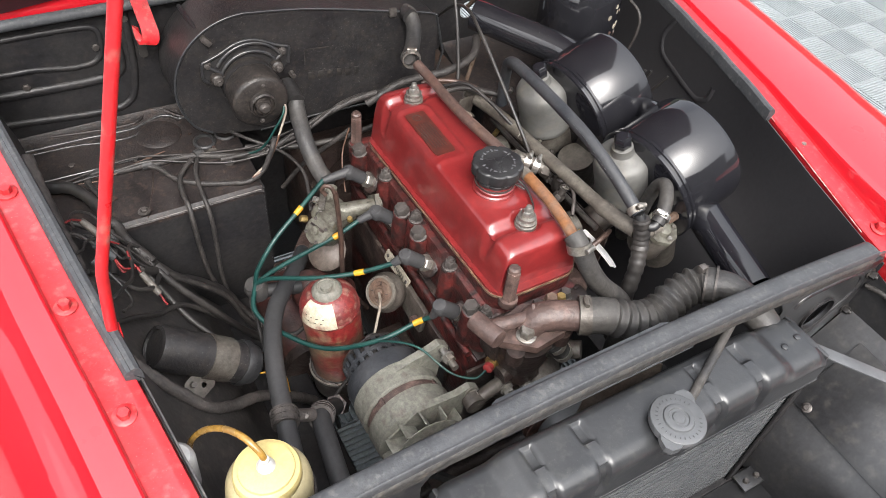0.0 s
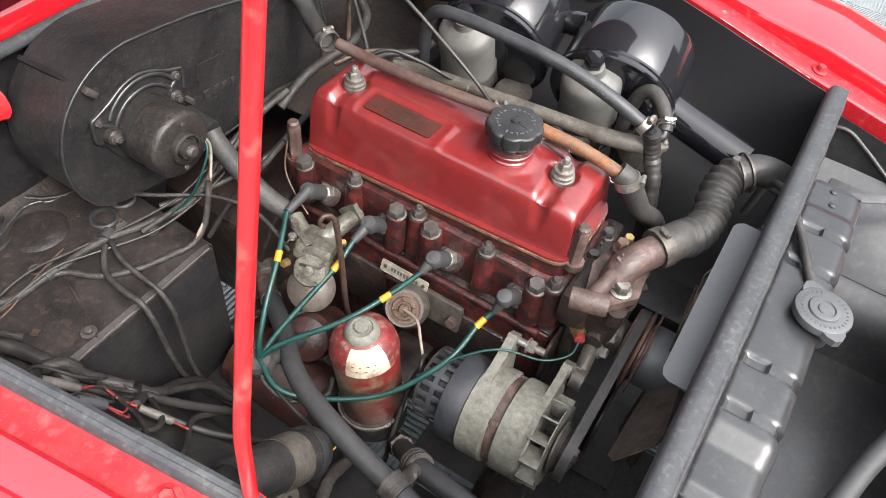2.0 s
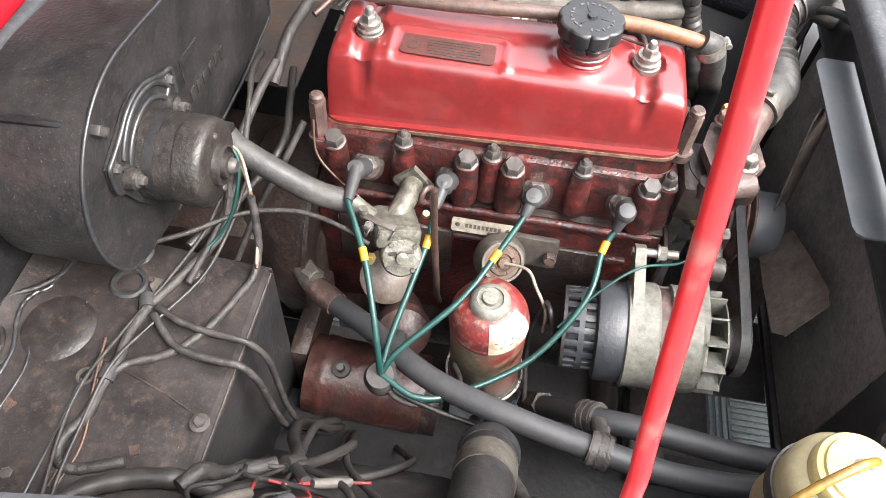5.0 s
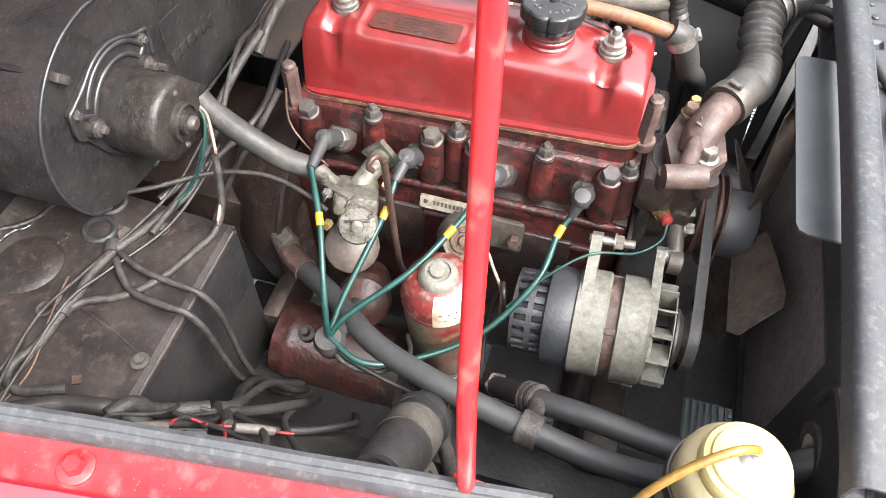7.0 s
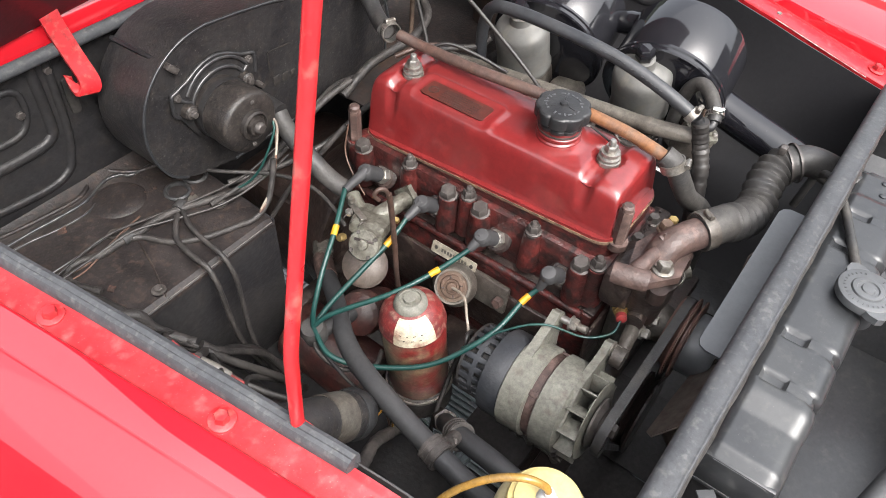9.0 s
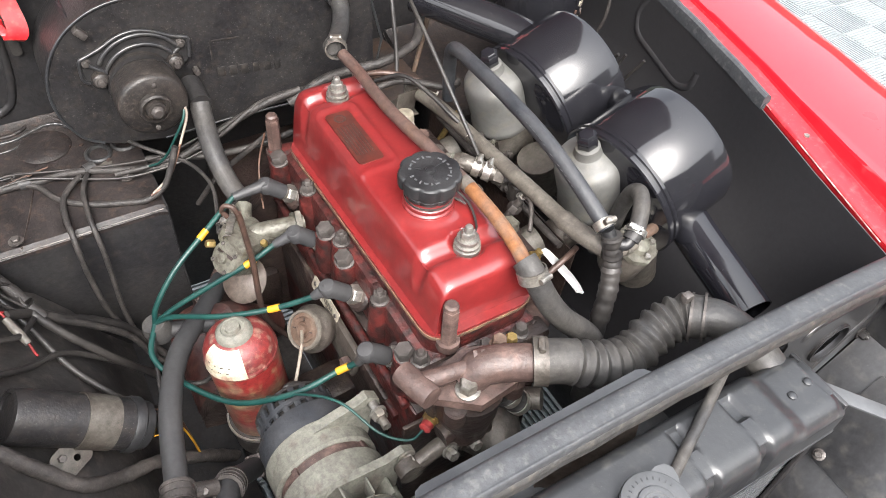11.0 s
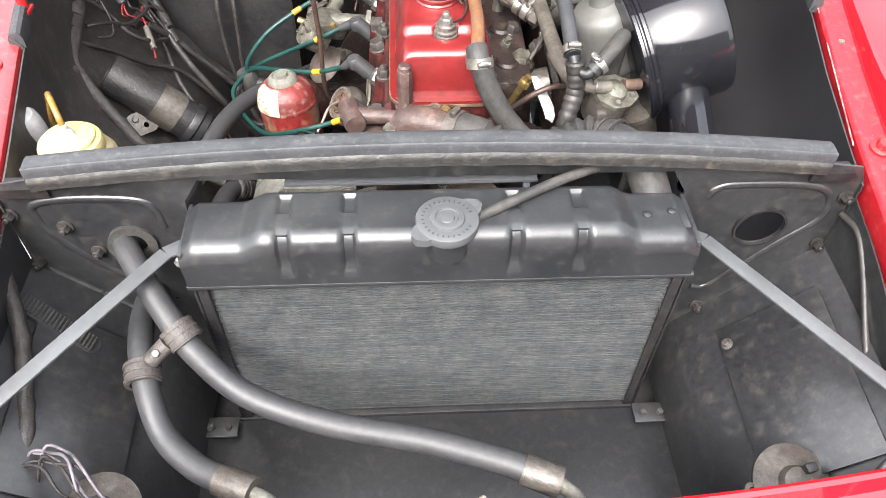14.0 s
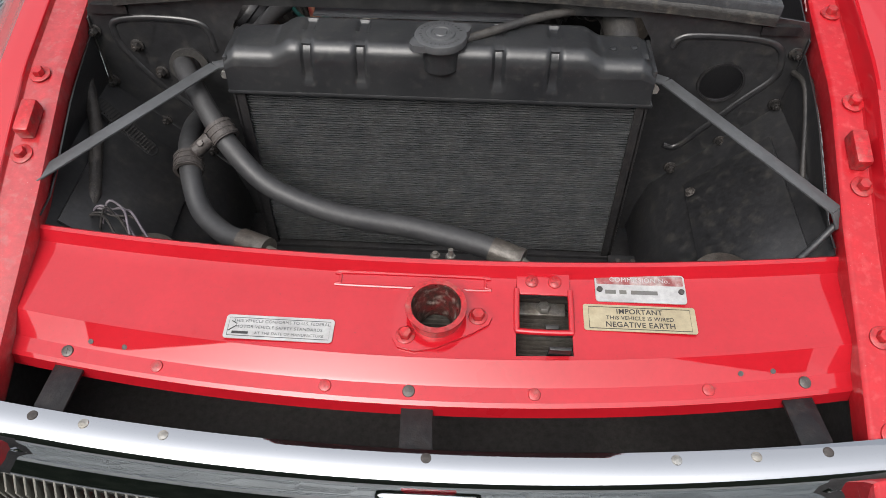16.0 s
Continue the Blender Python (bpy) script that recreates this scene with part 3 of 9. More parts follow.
def wing_panel(side, section):
    ys = np.concatenate([np.linspace(-0.50, 0.5, 41), np.linspace(0.55, 1.5, 16)])
    wheel = [0.27 + math.sqrt(max(0, 0.30 ** 2 - (y - 0.30) ** 2)) for y in ys]
    rows = [[(side * x, y, max(z, w - 0.002 * k)) for k, (x, z) in enumerate(section(y, side))] for y, w in zip(ys, wheel)]
    return sheet(rows if side < 0 else [r[::-1] for r in rows], 0.002)


def inner_wing(side):
    rows = []
    for y in np.linspace(0.075, 1.02, 28):
        g, z = wing_x(y, side) - 0.034, wing_z(y)
        arch = math.exp(-((y - 0.52) / 0.2) ** 2)
        prof = [(g, z - 0.006), (g + 0.000, z - 0.05), (g - 0.004, z - 0.12), (g - 0.02 - 0.015 * arch, z - 0.20), (0.455 - 0.02 * arch, 0.60), (0.425 - 0.03 * arch, 0.54), (0.39, 0.47), (0.36, 0.42), (0.34, 0.40), (0.335, 0.34)]
        rows.append([(side * x, y, h) for x, h in prof])
    return sheet(rows if side > 0 else [r[::-1] for r in rows], 0.002)


for side, nm in ((-1, "left"), (1, "right")):
    wing = thing("front_wing", "glossy red front wing with a bolted bonnet gutter", "car wing", group="front wings")
    part("wing_skin", wing_panel(side, wing_section if side < 0 else right_wing_section), RED, wing, sharp=16)
    part("gutter", wing_panel(side, gutter_section if side < 0 else right_gutter_section), RED_GUTTER if side < 0 else RED_EDGE, wing, "dusty dull red bonnet gutter" if side < 0 else "red bonnet gutter with chipped edges")
    part("inner_wing", inner_wing(side), INNER_DARK if side > 0 else INNER_DUSTY, wing, "satin black inner wing")
    ys_b = [-0.42, -0.322, -0.15, -0.04, 0.123, 0.275, 0.431, 0.638, 0.80]
    for y in ys_b:
        up = Vector((0, -(wing_z(y + 0.02) - wing_z(y - 0.02)) / 0.04, 1))
        if side < 0 or y < 0.2:
            bolt("bolt", (side * wing_x(y, side), y, wing_z(y)), up, 0.0075, 0.008, RED_DUSTY, wing, washer=0.013)
    if side > 0:
        part("small_screw", lathe([(0.0045, 0), (0.004, 0.002), (0.001, 0.003)], 14, pose(wing_x(0.30) - 0.006, 0.30, wing_z(0.30) - 0.001)), STEEL_DULL, wing)
        for y0, y1 in ((0.36, 0.49), (0.50, 0.62), (0.13, 0.30)):
            part("edge_wear", tube([(wing_x(q) - 0.0243, q, wing_z(q) - 0.003) for q in np.linspace(y0, y1, 6)], 0.0010, 6, 3), FADED_RED, wing, "paint worn thin along the gutter edge")

def wing_seal(side, ys, wide=1.0):
    """A flattened rubber strip with a groove along its top."""
    sec = [(-0.0125, -0.010), (-0.0125, 0.004), (-0.0105, 0.0085), (-0.0055, 0.0105), (-0.0005, 0.0100), (0.0010, 0.0080), (0.0025, 0.0082), (0.0070, 0.0078), (0.0105, 0.0050), (0.0125, 0.0), (0.0125, -0.010), (-0.0125, -0.010)]
    line = curve([(wing_x(y) - 0.0265, y, wing_z(y) + 0.002) for y in ys], 8)
    rows = [[(side * (p[0] + wide * dx), p[1], p[2] + dz + 0.0007 * math.sin(p[1] * 61)) for dx, dz in sec] for p in line]
    for end in (0, -1):
        mid = [sum(v[q] for v in rows[end][:-1]) / (len(sec) - 1) for q in range(3)]
        cap_row = [tuple(m + 0.02 * (c - m) for c, m in zip(v, mid)) for v in rows[end]]
        rows = [cap_row] + rows if end == 0 else rows + [cap_row]
    return solid("rubber_seal", sheet(rows if side > 0 else [r[::-1] for r in rows], 0.002), SEAL, "grey rubber bonnet seal strip along the wing gutter", "seal", group="wing seals")
wing_seal(1, (0.372, 0.5, 0.65, 0.8, 1.0), 0.52)
wing_seal(-1, (0.315, 0.45, 0.6, 0.8, 1.0), 0.62)

# bulkhead
fire = thing("wall_bulkhead", "black painted steel bulkhead behind the engine", "bulkhead", kind="structure")
part("firewall", prism([(-0.66, 0.22), (0.66, 0.22), (0.66, 0.93), (-0.66, 0.93)], 0, 0.004, [circle(0.307, 0.78, 0.020, 20)], upright(0.985)), BLACK, fire)
for side in (-1, 1):
    cx = side * 0.43
    prof = [(0.735, 0.672), (0.735, 0.677), (0.741, 0.684), (0.80, 0.690), (0.90, 0.697), (0.94, 0.700), (0.970, 0.704), (0.984, 0.714)]
    xs = [-0.66, -0.60, -0.50, -0.40, -0.30, -0.252, -0.242]
    rows = [[(x if side < 0 else -x, y, z - (0.004 if x > -0.25 else 0)) for y, z in prof] for x in xs]
    part("footwell_box", sheet(rows if side > 0 else rows[::-1], 0.002), SHELF_DIRT, fire, "dusty black footwell box with rust specks")
    part("footwell_front", box(0.418, 0.003, 0.314, 0.001, pose(side * 0.451, 0.7355, 0.517)), BLACK, fire)
    part("footwell_side", prism([(0.735, 0.36), (0.735, 0.682), (0.90, 0.694), (0.98, 0.72), (0.98, 0.36)], 0, 0.003, (), Matrix(((0, 0, 1, side * 0.2425), (1, 0, 0, 0), (0, 1, 0, 0), (0, 0, 0, 1)))), BLACK, fire)
part("scuttle", sheet([[(x, 0.985, 0.925), (x, 0.984, 0.945), (x, 0.990, 0.955), (x, 1.02, 0.962), (x, 1.3, 0.985)] for x in np.linspace(0.68, -0.68, 9)], 0.002), RED, fire, "red scuttle panel")

# radiator mounting panel
panel = thing("wall_front", "satin black radiator mounting panel with a rubber seal", "panel", kind="structure")
top = [(x, 0.838 + 0.034 * (1 - (x / 0.44) ** 2)) for x in np.linspace(0.43, -0.43, 23)]
outer = [(0.484, 0.832), *top, (-0.476, 0.832), (-0.485, 0.809), (-0.488, 0.70), (-0.36, 0.565), (-0.33, 0.44), (-0.285, 0.44), (-0.285, 0.80), (-0.265, 0.832), (0.265, 0.832), (0.285, 0.80), (0.285, 0.44), (0.33, 0.44), (0.36, 0.565), (0.488, 0.70), (0.494, 0.809)]
part("plate", prism(outer, 0, 0.003, [circle(0.395, 0.737, 0.030, 28), circle(-0.360, 0.735, 0.024, 24)], upright(0.08)), BLACK_SHEEN, panel)
sec = [(-0.0125, -0.012), (-0.0140, -0.002), (-0.0142, 0.008), (-0.0136, 0.0122), (-0.0125, 0.0136), (-0.0112, 0.0132), (-0.0098, 0.0128), (-0.006, 0.0136), (0.002, 0.0142), (0.0085, 0.0130), (0.0125, 0.0095), (0.0140, 0.004), (0.0142, -0.016)]
rows = [[(x, 0.086 + dy, 0.846 + 0.026 * (1 - (x / 0.44) ** 2) + dz) for dy, dz in sec + sec[:1]] for x in np.linspace(-0.44, 0.44, 33)]
part("edge_seal", sheet(rows, 0.004), SEAL, panel, "grey rubber edge seal", sharp=75)
skirt = [(-0.0125, -0.001), (-0.0150, -0.003), (-0.0154, -0.007), (-0.0146, -0.012), (-0.0152, -0.0145), (-0.0125, -0.016), (-0.006, -0.016)]
rows = [[(x, 0.086 + dy + 0.0006 * math.sin(x * 90), 0.846 + 0.026 * (1 - (x / 0.44) ** 2) + dz) for dy, dz in skirt] for x in np.linspace(-0.438, 0.438, 49)]
part("seal_skirt", sheet(rows, 0.002), SKIRT, panel, "dirty brown lower face of the seal", sharp=60)
lip = [(-0.172, 0.083), (0.112, 0.083), (0.112, 0.120), (0.106, 0.128), (0.098, 0.131), (-0.160, 0.129), (-0.168, 0.126), (-0.172, 0.118)]
part("cowl_lip", prism(lip, 0.817, 0.820), PAINT_LIP, panel)

# radiator
rad = thing("radiator", "black painted car radiator with ribbed header tank", "radiator")
def tank():
    prof = [(0.072, 0.756), (0.072, 0.806), (0.068, 0.819), (0.063, 0.824), (0.0605, 0.8247), (0.0590, 0.825), (0.0575, 0.825), (0.055, 0.825), (0.050, 0.825), (0.045, 0.825), (0.040, 0.825), (0.035, 0.825), (0.0325, 0.825), (0.031, 0.825), (0.0295, 0.825), (0.021, 0.825), (0.013, 0.825), (0.010, 0.825), (0.006, 0.8245), (0.001, 0.822), (-0.003, 0.818), (-0.0053, 0.812), (-0.006, 0.805), (-0.006, 0.795), (-0.006, 0.784), (-0.006, 0.776), (-0.006, 0.770), (-0.006, 0.764), (-0.006, 0.757)]
    rows = []
    xs = sorted(set(np.round(np.concatenate([np.linspace(-0.272, 0.276, 260), [-0.276, -0.2745, 0.2795, 0.278]]), 4)))
    for x in xs:
        e = min(1, max(0, (abs(x) - 0.185) / 0.03))
        e = e * e * (3 - 2 * e)
        end = max(0, (abs(x) - 0.262) / 0.016)
        row = []
        for y, z in prof:
            h = z - (0.013 * e if z > 0.80 else 0) - 0.012 * end * max(0, (z - 0.756) / 0.07)
            groove = sum(math.exp(-((x - q) / 0.0088) ** 8) for q in (-0.167, -0.098, 0.079, 0.150))
            if y < 0.003 and 0.772 < z < 0.824:
                y += 0.0058 * groove * min(1, (z - 0.772) / 0.009)
            if z > 0.80:
                h -= 0.0030 * groove * min(1, max(0, (0.018 - y) / 0.014))
            if 0.029 < y < 0.061 and z > 0.82:
                h -= 0.0045 * groove * max(0, 1 - ((y - 0.045) / 0.0155) ** 6)
            row.append((x, y, h))
        rows.append(row)
    return sheet(rows, 0.003)
part("header_tank", tank(), GREY_PAINT, rad)
for x in (-0.2745, 0.278):
    part("tank_end", box(0.006, 0.076, 0.048, 0.002, pose(x, 0.033, 0.782)), GREY_PAINT, rad)
part("tank_flange", box(0.562, 0.086, 0.006, 0.002, pose(0.003, 0.033, 0.755)), GREY_PAINT, rad)
part("core", join(box(0.53, 0.045, 0.29, 0.001, pose(0.003, 0.034, 0.607))), WIRE_BLACK, rad)
part("core_back", box(0.528, 0.003, 0.286, 0.0008, pose(0.003, 0.0585, 0.607)), CORE_DUSTY, rad, "dusty brown back of the core")
fins = []
for k in range(72):
    z = 0.464 + k * 0.00402
    bend = 0.0006 * math.sin(k * 1.7)
    fins.append(moved(box(0.535, 0.052, 0.0014, 0), 0.003, 0.027 + bend, z))
fin = part("fin", join(*fins), FIN, rad, "horizontal cooling fins")
fin["kind"] = "stuff"
for x in (-0.270, 0.276):
    part("side_strap", join(box(0.004, 0.07, 0.31, 0.001, pose(x, 0.03, 0.60)), box(0.016, 0.004, 0.31, 0.001, pose(x * 0.985, -0.003, 0.60))), BLACK, rad)
part("bottom_rail", box(0.56, 0.075, 0.016, 0.003, pose(0.003, 0.03, 0.452)), BLACK, rad)
cap = part("filler_cap", lathe([(0.029, -0.010), (0.0325, -0.008), (0.0335, -0.001), (0.0325, 0.002), (0.0315, 0.0026), (0.0185, 0.0026), (0.0175, 0.0048), (0.0165, 0.0052), (0.0125, 0.0052), (0.0115, 0.0036), (0.0080, 0.0036), (0.0070, 0.0050), (0.001, 0.0052)], 56, pose(0.005, 0.003, 0.842)), STRAP_GREY, rad, "worn grey pressure cap")
for a in (35, 215):
    part("cap_ear", xf(prism([(0.026, -0.015), (0.036, -0.011), (0.043, -0.004), (0.043, 0.004), (0.036, 0.011), (0.026, 0.015)], -0.008, 0.0015), pose(0.005, 0.003, 0.842, 0, 0, a)), STRAP_GREY, cap)
part("neck", lathe([(0.024, 0.80), (0.024, 0.836)], 24, pose(0.005, 0.003, 0)), GREY_PAINT, rad)
for k in range(26):
    a = radians(20 + k * 12.5)
    part("raised_mark", box(0.0012, 0.0030, 0.0006, 0, pose(0.005 + 0.0255 * math.cos(a), 0.003 + 0.0255 * math.sin(a), 0.8447, 0, 0, math.degrees(a) + 90)), GREY_PAINT, cap)
part("end_pad", box(0.066, 0.046, 0.004, 0.0018, pose(0.238, 0.034, 0.8125)), GREY_PAINT, rad, "raised pad with two studs")
for x, y in ((0.226, 0.030), (0.254, 0.034)):
    part("pad_stud", lathe([(0.0050, 0.0), (0.0048, 0.0022), (0.0030, 0.0032), (0.001, 0.0034)], 14, pose(x, y, 0.8143)), GREY_PAINT, rad)
flake_rng = random.Random(5)
for x, y, r, z in ((-0.218, 0.030, 0.011, 0.8124), (-0.224, 0.010, 0.008, 0.8118), (-0.205, 0.045, 0.006, 0.8130), (-0.235, 0.042, 0.005, 0.8120), (-0.120, 0.014, 0.005, 0.8252)):
    for q in range(9):
        a, d = flake_rng.uniform(0, 6.28), r * flake_rng.uniform(0.55, 1.0)
        u = flake_rng.uniform(0.0010, 0.0026)
        rim = [(u * flake_rng.uniform(0.6, 1.5) * math.cos(b), u * flake_rng.uniform(0.5, 1.2) * math.sin(b)) for b in np.linspace(0, 2 * math.pi, 8)[:-1]]
        part("paint_flake", prism(rim, 0, 0.0009, (), pose(x + d * math.cos(a), y + d * math.sin(a), z, flake_rng.uniform(-15, 15), flake_rng.uniform(-15, 15), 0)), (STRAP_GREY, IRON_BROWN, GREY_PAINT)[q % 3], rad)
overflow = solid("overflow_hose", tube([(0.028, 0.012, 0.829), (0.06, 0.028, 0.832), (0.13, 0.062, 0.838), (0.19, 0.092, 0.832), (0.225, 0.115, 0.805), (0.228, 0.125, 0.74)], 0.0058, 10, 8), RUBBER_GREY, "thin grey rubber overflow hose from the radiator neck", "hose")

# slam panel
def slam_rear(x):
    return -0.248 + 0.036 * (x / 0.484) ** 2
def slam_front(x):
    return -0.408 + 0.046 * (x / 0.47) ** 2
def slam_point(x, k):
    r, f = slam_rear(x), slam_front(x)
    dome = 0.004 * (1 - (x / 0.484) ** 2)
    p = [(r + 0.004, 0.672), (r + 0.002, 0.692), (r, 0.700), (r - 0.004, 0.7030), (r - 0.009, 0.7015), (r - 0.013, 0.695), (r - 0.017, 0.689)]
    a = r - 0.017
    b = f + 0.046
    p += [(a + (b - a) * q, 0.688 - 0.014 * q) for q in (1 / 12, 2 / 12, 3 / 12, 4 / 12, 5 / 12, 6 / 12, 7 / 12, 8 / 12, 9 / 12, 10 / 12, 11 / 12, 1)]
    p += [(f + 0.041, 0.6735), (f + 0.024, 0.6555), (f + 0.020, 0.6520), (f + 0.004, 0.6475), (f, 0.644), (f - 0.001, 0.628)]
    y, z = p[k]
    return (x, y, z + dome)
slam = thing("slam_panel", "glossy red bonnet slam panel with catch hole", "car panel")
sx = sorted(set([round(v, 4) for v in np.linspace(-0.484, 0.497, 60)] + [-0.008, 0.044, 0.106, 0.168]))
SK = 25
hole_k = (8, 15)
latch_k = (8, 19)
verts, faces, index = [], [], {}
def vid(i, k, lo):
    key = (i, k, lo)
    if key not in index:
        p = slam_point(sx[i], k)
        index[key] = len(verts)
        verts.append((p[0], p[1], p[2] - (0.002 if lo else 0)))
    return index[key]
for i in range(len(sx) - 1):
    mid = (sx[i] + sx[i + 1]) / 2
    for k in range(SK - 1):
        if -0.008 < mid < 0.044 and hole_k[0] <= k < hole_k[1]:
            continue
        if 0.106 < mid < 0.168 and latch_k[0] - 1 <= k < latch_k[1] - 1:
            continue
        faces.append((vid(i, k, 0), vid(i, k + 1, 0), vid(i + 1, k + 1, 0), vid(i + 1, k, 0)))
        faces.append((vid(i, k, 1), vid(i + 1, k, 1), vid(i + 1, k + 1, 1), vid(i, k + 1, 1)))
part("pressing", (verts, faces), RED_SLAM, slam, sharp=20)

# ---- engine ----
engine = thing("engine", "four-cylinder engine with dark red rocker cover, oily and worn", "engine")
COVER_Y0, COVER_Y1, COVER_CX = 0.292, 0.714, 0.018
NUTS = ((0.021, 0.346), (0.010, 0.671))
RISE = 0.064  # the joint face climbs towards the front
TILT = Matrix(((1, 0, 0, 0), (0, 1, 0, 0), (0, -RISE, 1, RISE * COVER_Y1), (0, 0, 0, 1)))
def smooth(a, b, v):
    t = min(1, max(0, (v - a) / (b - a)))
    return t * t * (3 - 2 * t)
def cover_shell():
    hw, hh, n = 0.066, 0.099, 120
    tops = [(u, (1 - abs(u) ** 9.5) ** 0.15) for u in np.linspace(-0.93, 0.93, 51)]
    sides = [((1 - h ** 6.667) ** 0.105, h) for h in np.linspace(0, 0.895, 20)]
    arch = [(-u, h) for u, h in sides] + tops + [(u, h) for u, h in sides[::-1]]
    out = []
    for i in range(n + 1):
        s = -1 + 2 * i / n
        s = math.copysign(1 - (1 - abs(s)) ** 1.25, s)
        endf = (1 - abs(s) ** 14) ** (1 / 14) if abs(s) < 1 else 0
        line = []
        for px, pz in arch:
            x = COVER_CX + px * hw * (1 - 0.13 * pz) * (0.90 + 0.10 * endf)
            y = (COVER_Y0 + COVER_Y1) / 2 + s * (COVER_Y1 - COVER_Y0) / 2 * (1 - (0.022 if s < 0 else 0.004) * pz)
            base = 0.748 + RISE * (COVER_Y1 - y)
            z = base + (0.748 + hh - base) * pz * endf
            for nx, ny in NUTS:
                d = math.hypot(x - nx, y - ny)
                valley = math.exp(-abs((y - ny) / (0.005 + 0.0055 * pz)) ** 3)
                on_top = smooth(0.80, 0.95, pz) * endf
                z -= on_top * max(0.0085 * (1 - smooth(0.0165, 0.0235, d)), 0.0105 * valley)
                x -= math.copysign(0.0075 * valley * smooth(0.25, 0.85, pz) * (1 - on_top), px)
            if pz > 0.8:
                ex, ey = abs(x + 0.0115) - 0.019, abs(y - 0.574) - 0.058
                edge = math.hypot(max(ex, 0), max(ey, 0)) + min(max(ex, ey), 0)
                z += 0.0026 * math.exp(-((edge - 0.010) / 0.0045) ** 2) * endf
                d = math.hypot(x - 0.012, y - 0.421)
                z += 0.004 * (1 - smooth(0.030, 0.046, d)) * endf
            line.append((x, y, z))
        out.append(line)
    return sheet(out, -0.0015)
cover = part("rocker_cover", cover_shell(), COVER_RED, engine, "dark red enamelled rocker cover")
part("cover_flange", xf(prism(rounded(COVER_CX - 0.074, COVER_Y0 - 0.008, COVER_CX + 0.074, COVER_Y1 + 0.008, 0.03), 0.745, 0.7495), TILT), COVER_RED, cover)
part("cover_gasket", xf(prism(rounded(COVER_CX - 0.075, COVER_Y0 - 0.009, COVER_CX + 0.075, COVER_Y1 + 0.009, 0.03), 0.7405, 0.745), TILT), CORK, engine, "brown cork gasket")
for nx, ny in NUTS:
    nut = part("cover_nut", join(lathe([(0.0162, -0.004), (0.0162, 0.002), (0.0135, 0.003), (0.0135, 0.005), (0.0152, 0.0056), (0.0152, 0.0076), (0.0118, 0.0086), (0.0112, 0.0125), (0.0130, 0.0132), (0.0130, 0.0152)], 28), moved(hexagon(0.0092, 0.0095), 0, 0, 0.0152), lathe([(0.0050, 0), (0.0050, 0.031), (0.0038, 0.033), (0.001, 0.0335)], 12)), STEEL_DULL, cover, "dull plated nut on washers")
    nut.matrix_basis = pose(nx, ny, 0.8410 if ny < 0.5 else 0.8390)
part("maker_label", prism(rounded(-0.029, 0.520, 0.006, 0.629, 0.006), 0.8465, 0.8477), LABEL_BROWN, cover, "dark copper maker's label")
for k in range(6):
    part("label_line", box(0.0016, 0.062, 0.0004, 0, pose(-0.024 + k * 0.0046, 0.568, 0.8479)), IRON_DARK, cover)
part("label_badge", ring(0.006, 0.0085, 0.0004, 8, pose(-0.0125, 0.615, 0.8477)), IRON_DARK, cover)
capf = part("oil_filler_neck", lathe([(0.031, 0.846), (0.031, 0.853), (0.0292, 0.8550), (0.0292, 0.8575), (0.0305, 0.859), (0.0305, 0.8615), (0.0285, 0.863), (0.0285, 0.870), (0.024, 0.870)], 28, pose(0.012, 0.421, 0)), COVER_RED, cover)
oil_cap = part("oil_filler_cap", lathe([(0.0275, 0.869), (0.0295, 0.8705), (0.0295, 0.8745), (0.0275, 0.876), (0.0275, 0.880), (0.033, 0.8815), (0.0362, 0.8835), (0.0366, 0.8955), (0.0358, 0.8985), (0.0338, 0.9), (0.0325, 0.9002), (0.006, 0.9008), (0.005, 0.9035), (0.002, 0.904)], 120, pose(0.012, 0.421, 0), lambda a: 0.93 + 0.10 * abs(math.cos(4.5 * a)) ** 0.5), CAP_BLACK, cover, "black scalloped oil filler cap")
for k in range(22):
    a = radians(k * 16.36)
    if k % 7 == 3:
        continue
    part("raised_mark", box(0.0020, 0.0052 if k % 3 else 0.0036, 0.0014, 0.0003, pose(0.012 + 0.0235 * math.cos(a), 0.421 + 0.0235 * math.sin(a), 0.9006, 0, 0, math.degrees(a) + 90 * (k % 2))), STRAP_GREY, oil_cap)
for a in (20, 140, 260):
    part("raised_bar", box(0.010, 0.0025, 0.0016, 0.0005, pose(0.012 + 0.014 * math.cos(radians(a)), 0.421 + 0.014 * math.sin(radians(a)), 0.9005, 0, 0, a)), CAP_BLACK, oil_cap)
part("neck_wire", join(ring(0.0285, 0.0300, 0.0022, 32, pose(0.012, 0.421, 0.8640)), tube([(0.036, 0.410, 0.8585), (0.042, 0.400, 0.859), (0.046, 0.392, 0.858)], 0.0016, 7, 3)), STEEL_DARK, cover, "wire ring round the filler neck")
part("head", box(0.158, 0.445, 0.088, 0.008, pose(0.012, 0.500, 0.698)), IRON, engine, "oily red cast-iron cylinder head")
part("head_deck", xf(prism(rounded(COVER_CX - 0.073, COVER_Y0 - 0.007, COVER_CX + 0.073, COVER_Y1 + 0.004, 0.028), 0.700, 0.7402), TILT), IRON, engine)
part("block", box(0.165, 0.46, 0.26, 0.012, pose(0.0, 0.502, 0.525)), IRON, engine, "oily red cast-iron engine block")
part("sump", box(0.17, 0.45, 0.14, 0.02, pose(0.0, 0.50, 0.335)), IRON_DARK, engine)
part("head_gasket", box(0.17, 0.452, 0.004, 0.001, pose(0.008, 0.50, 0.655)), IRON_DARK, engine)

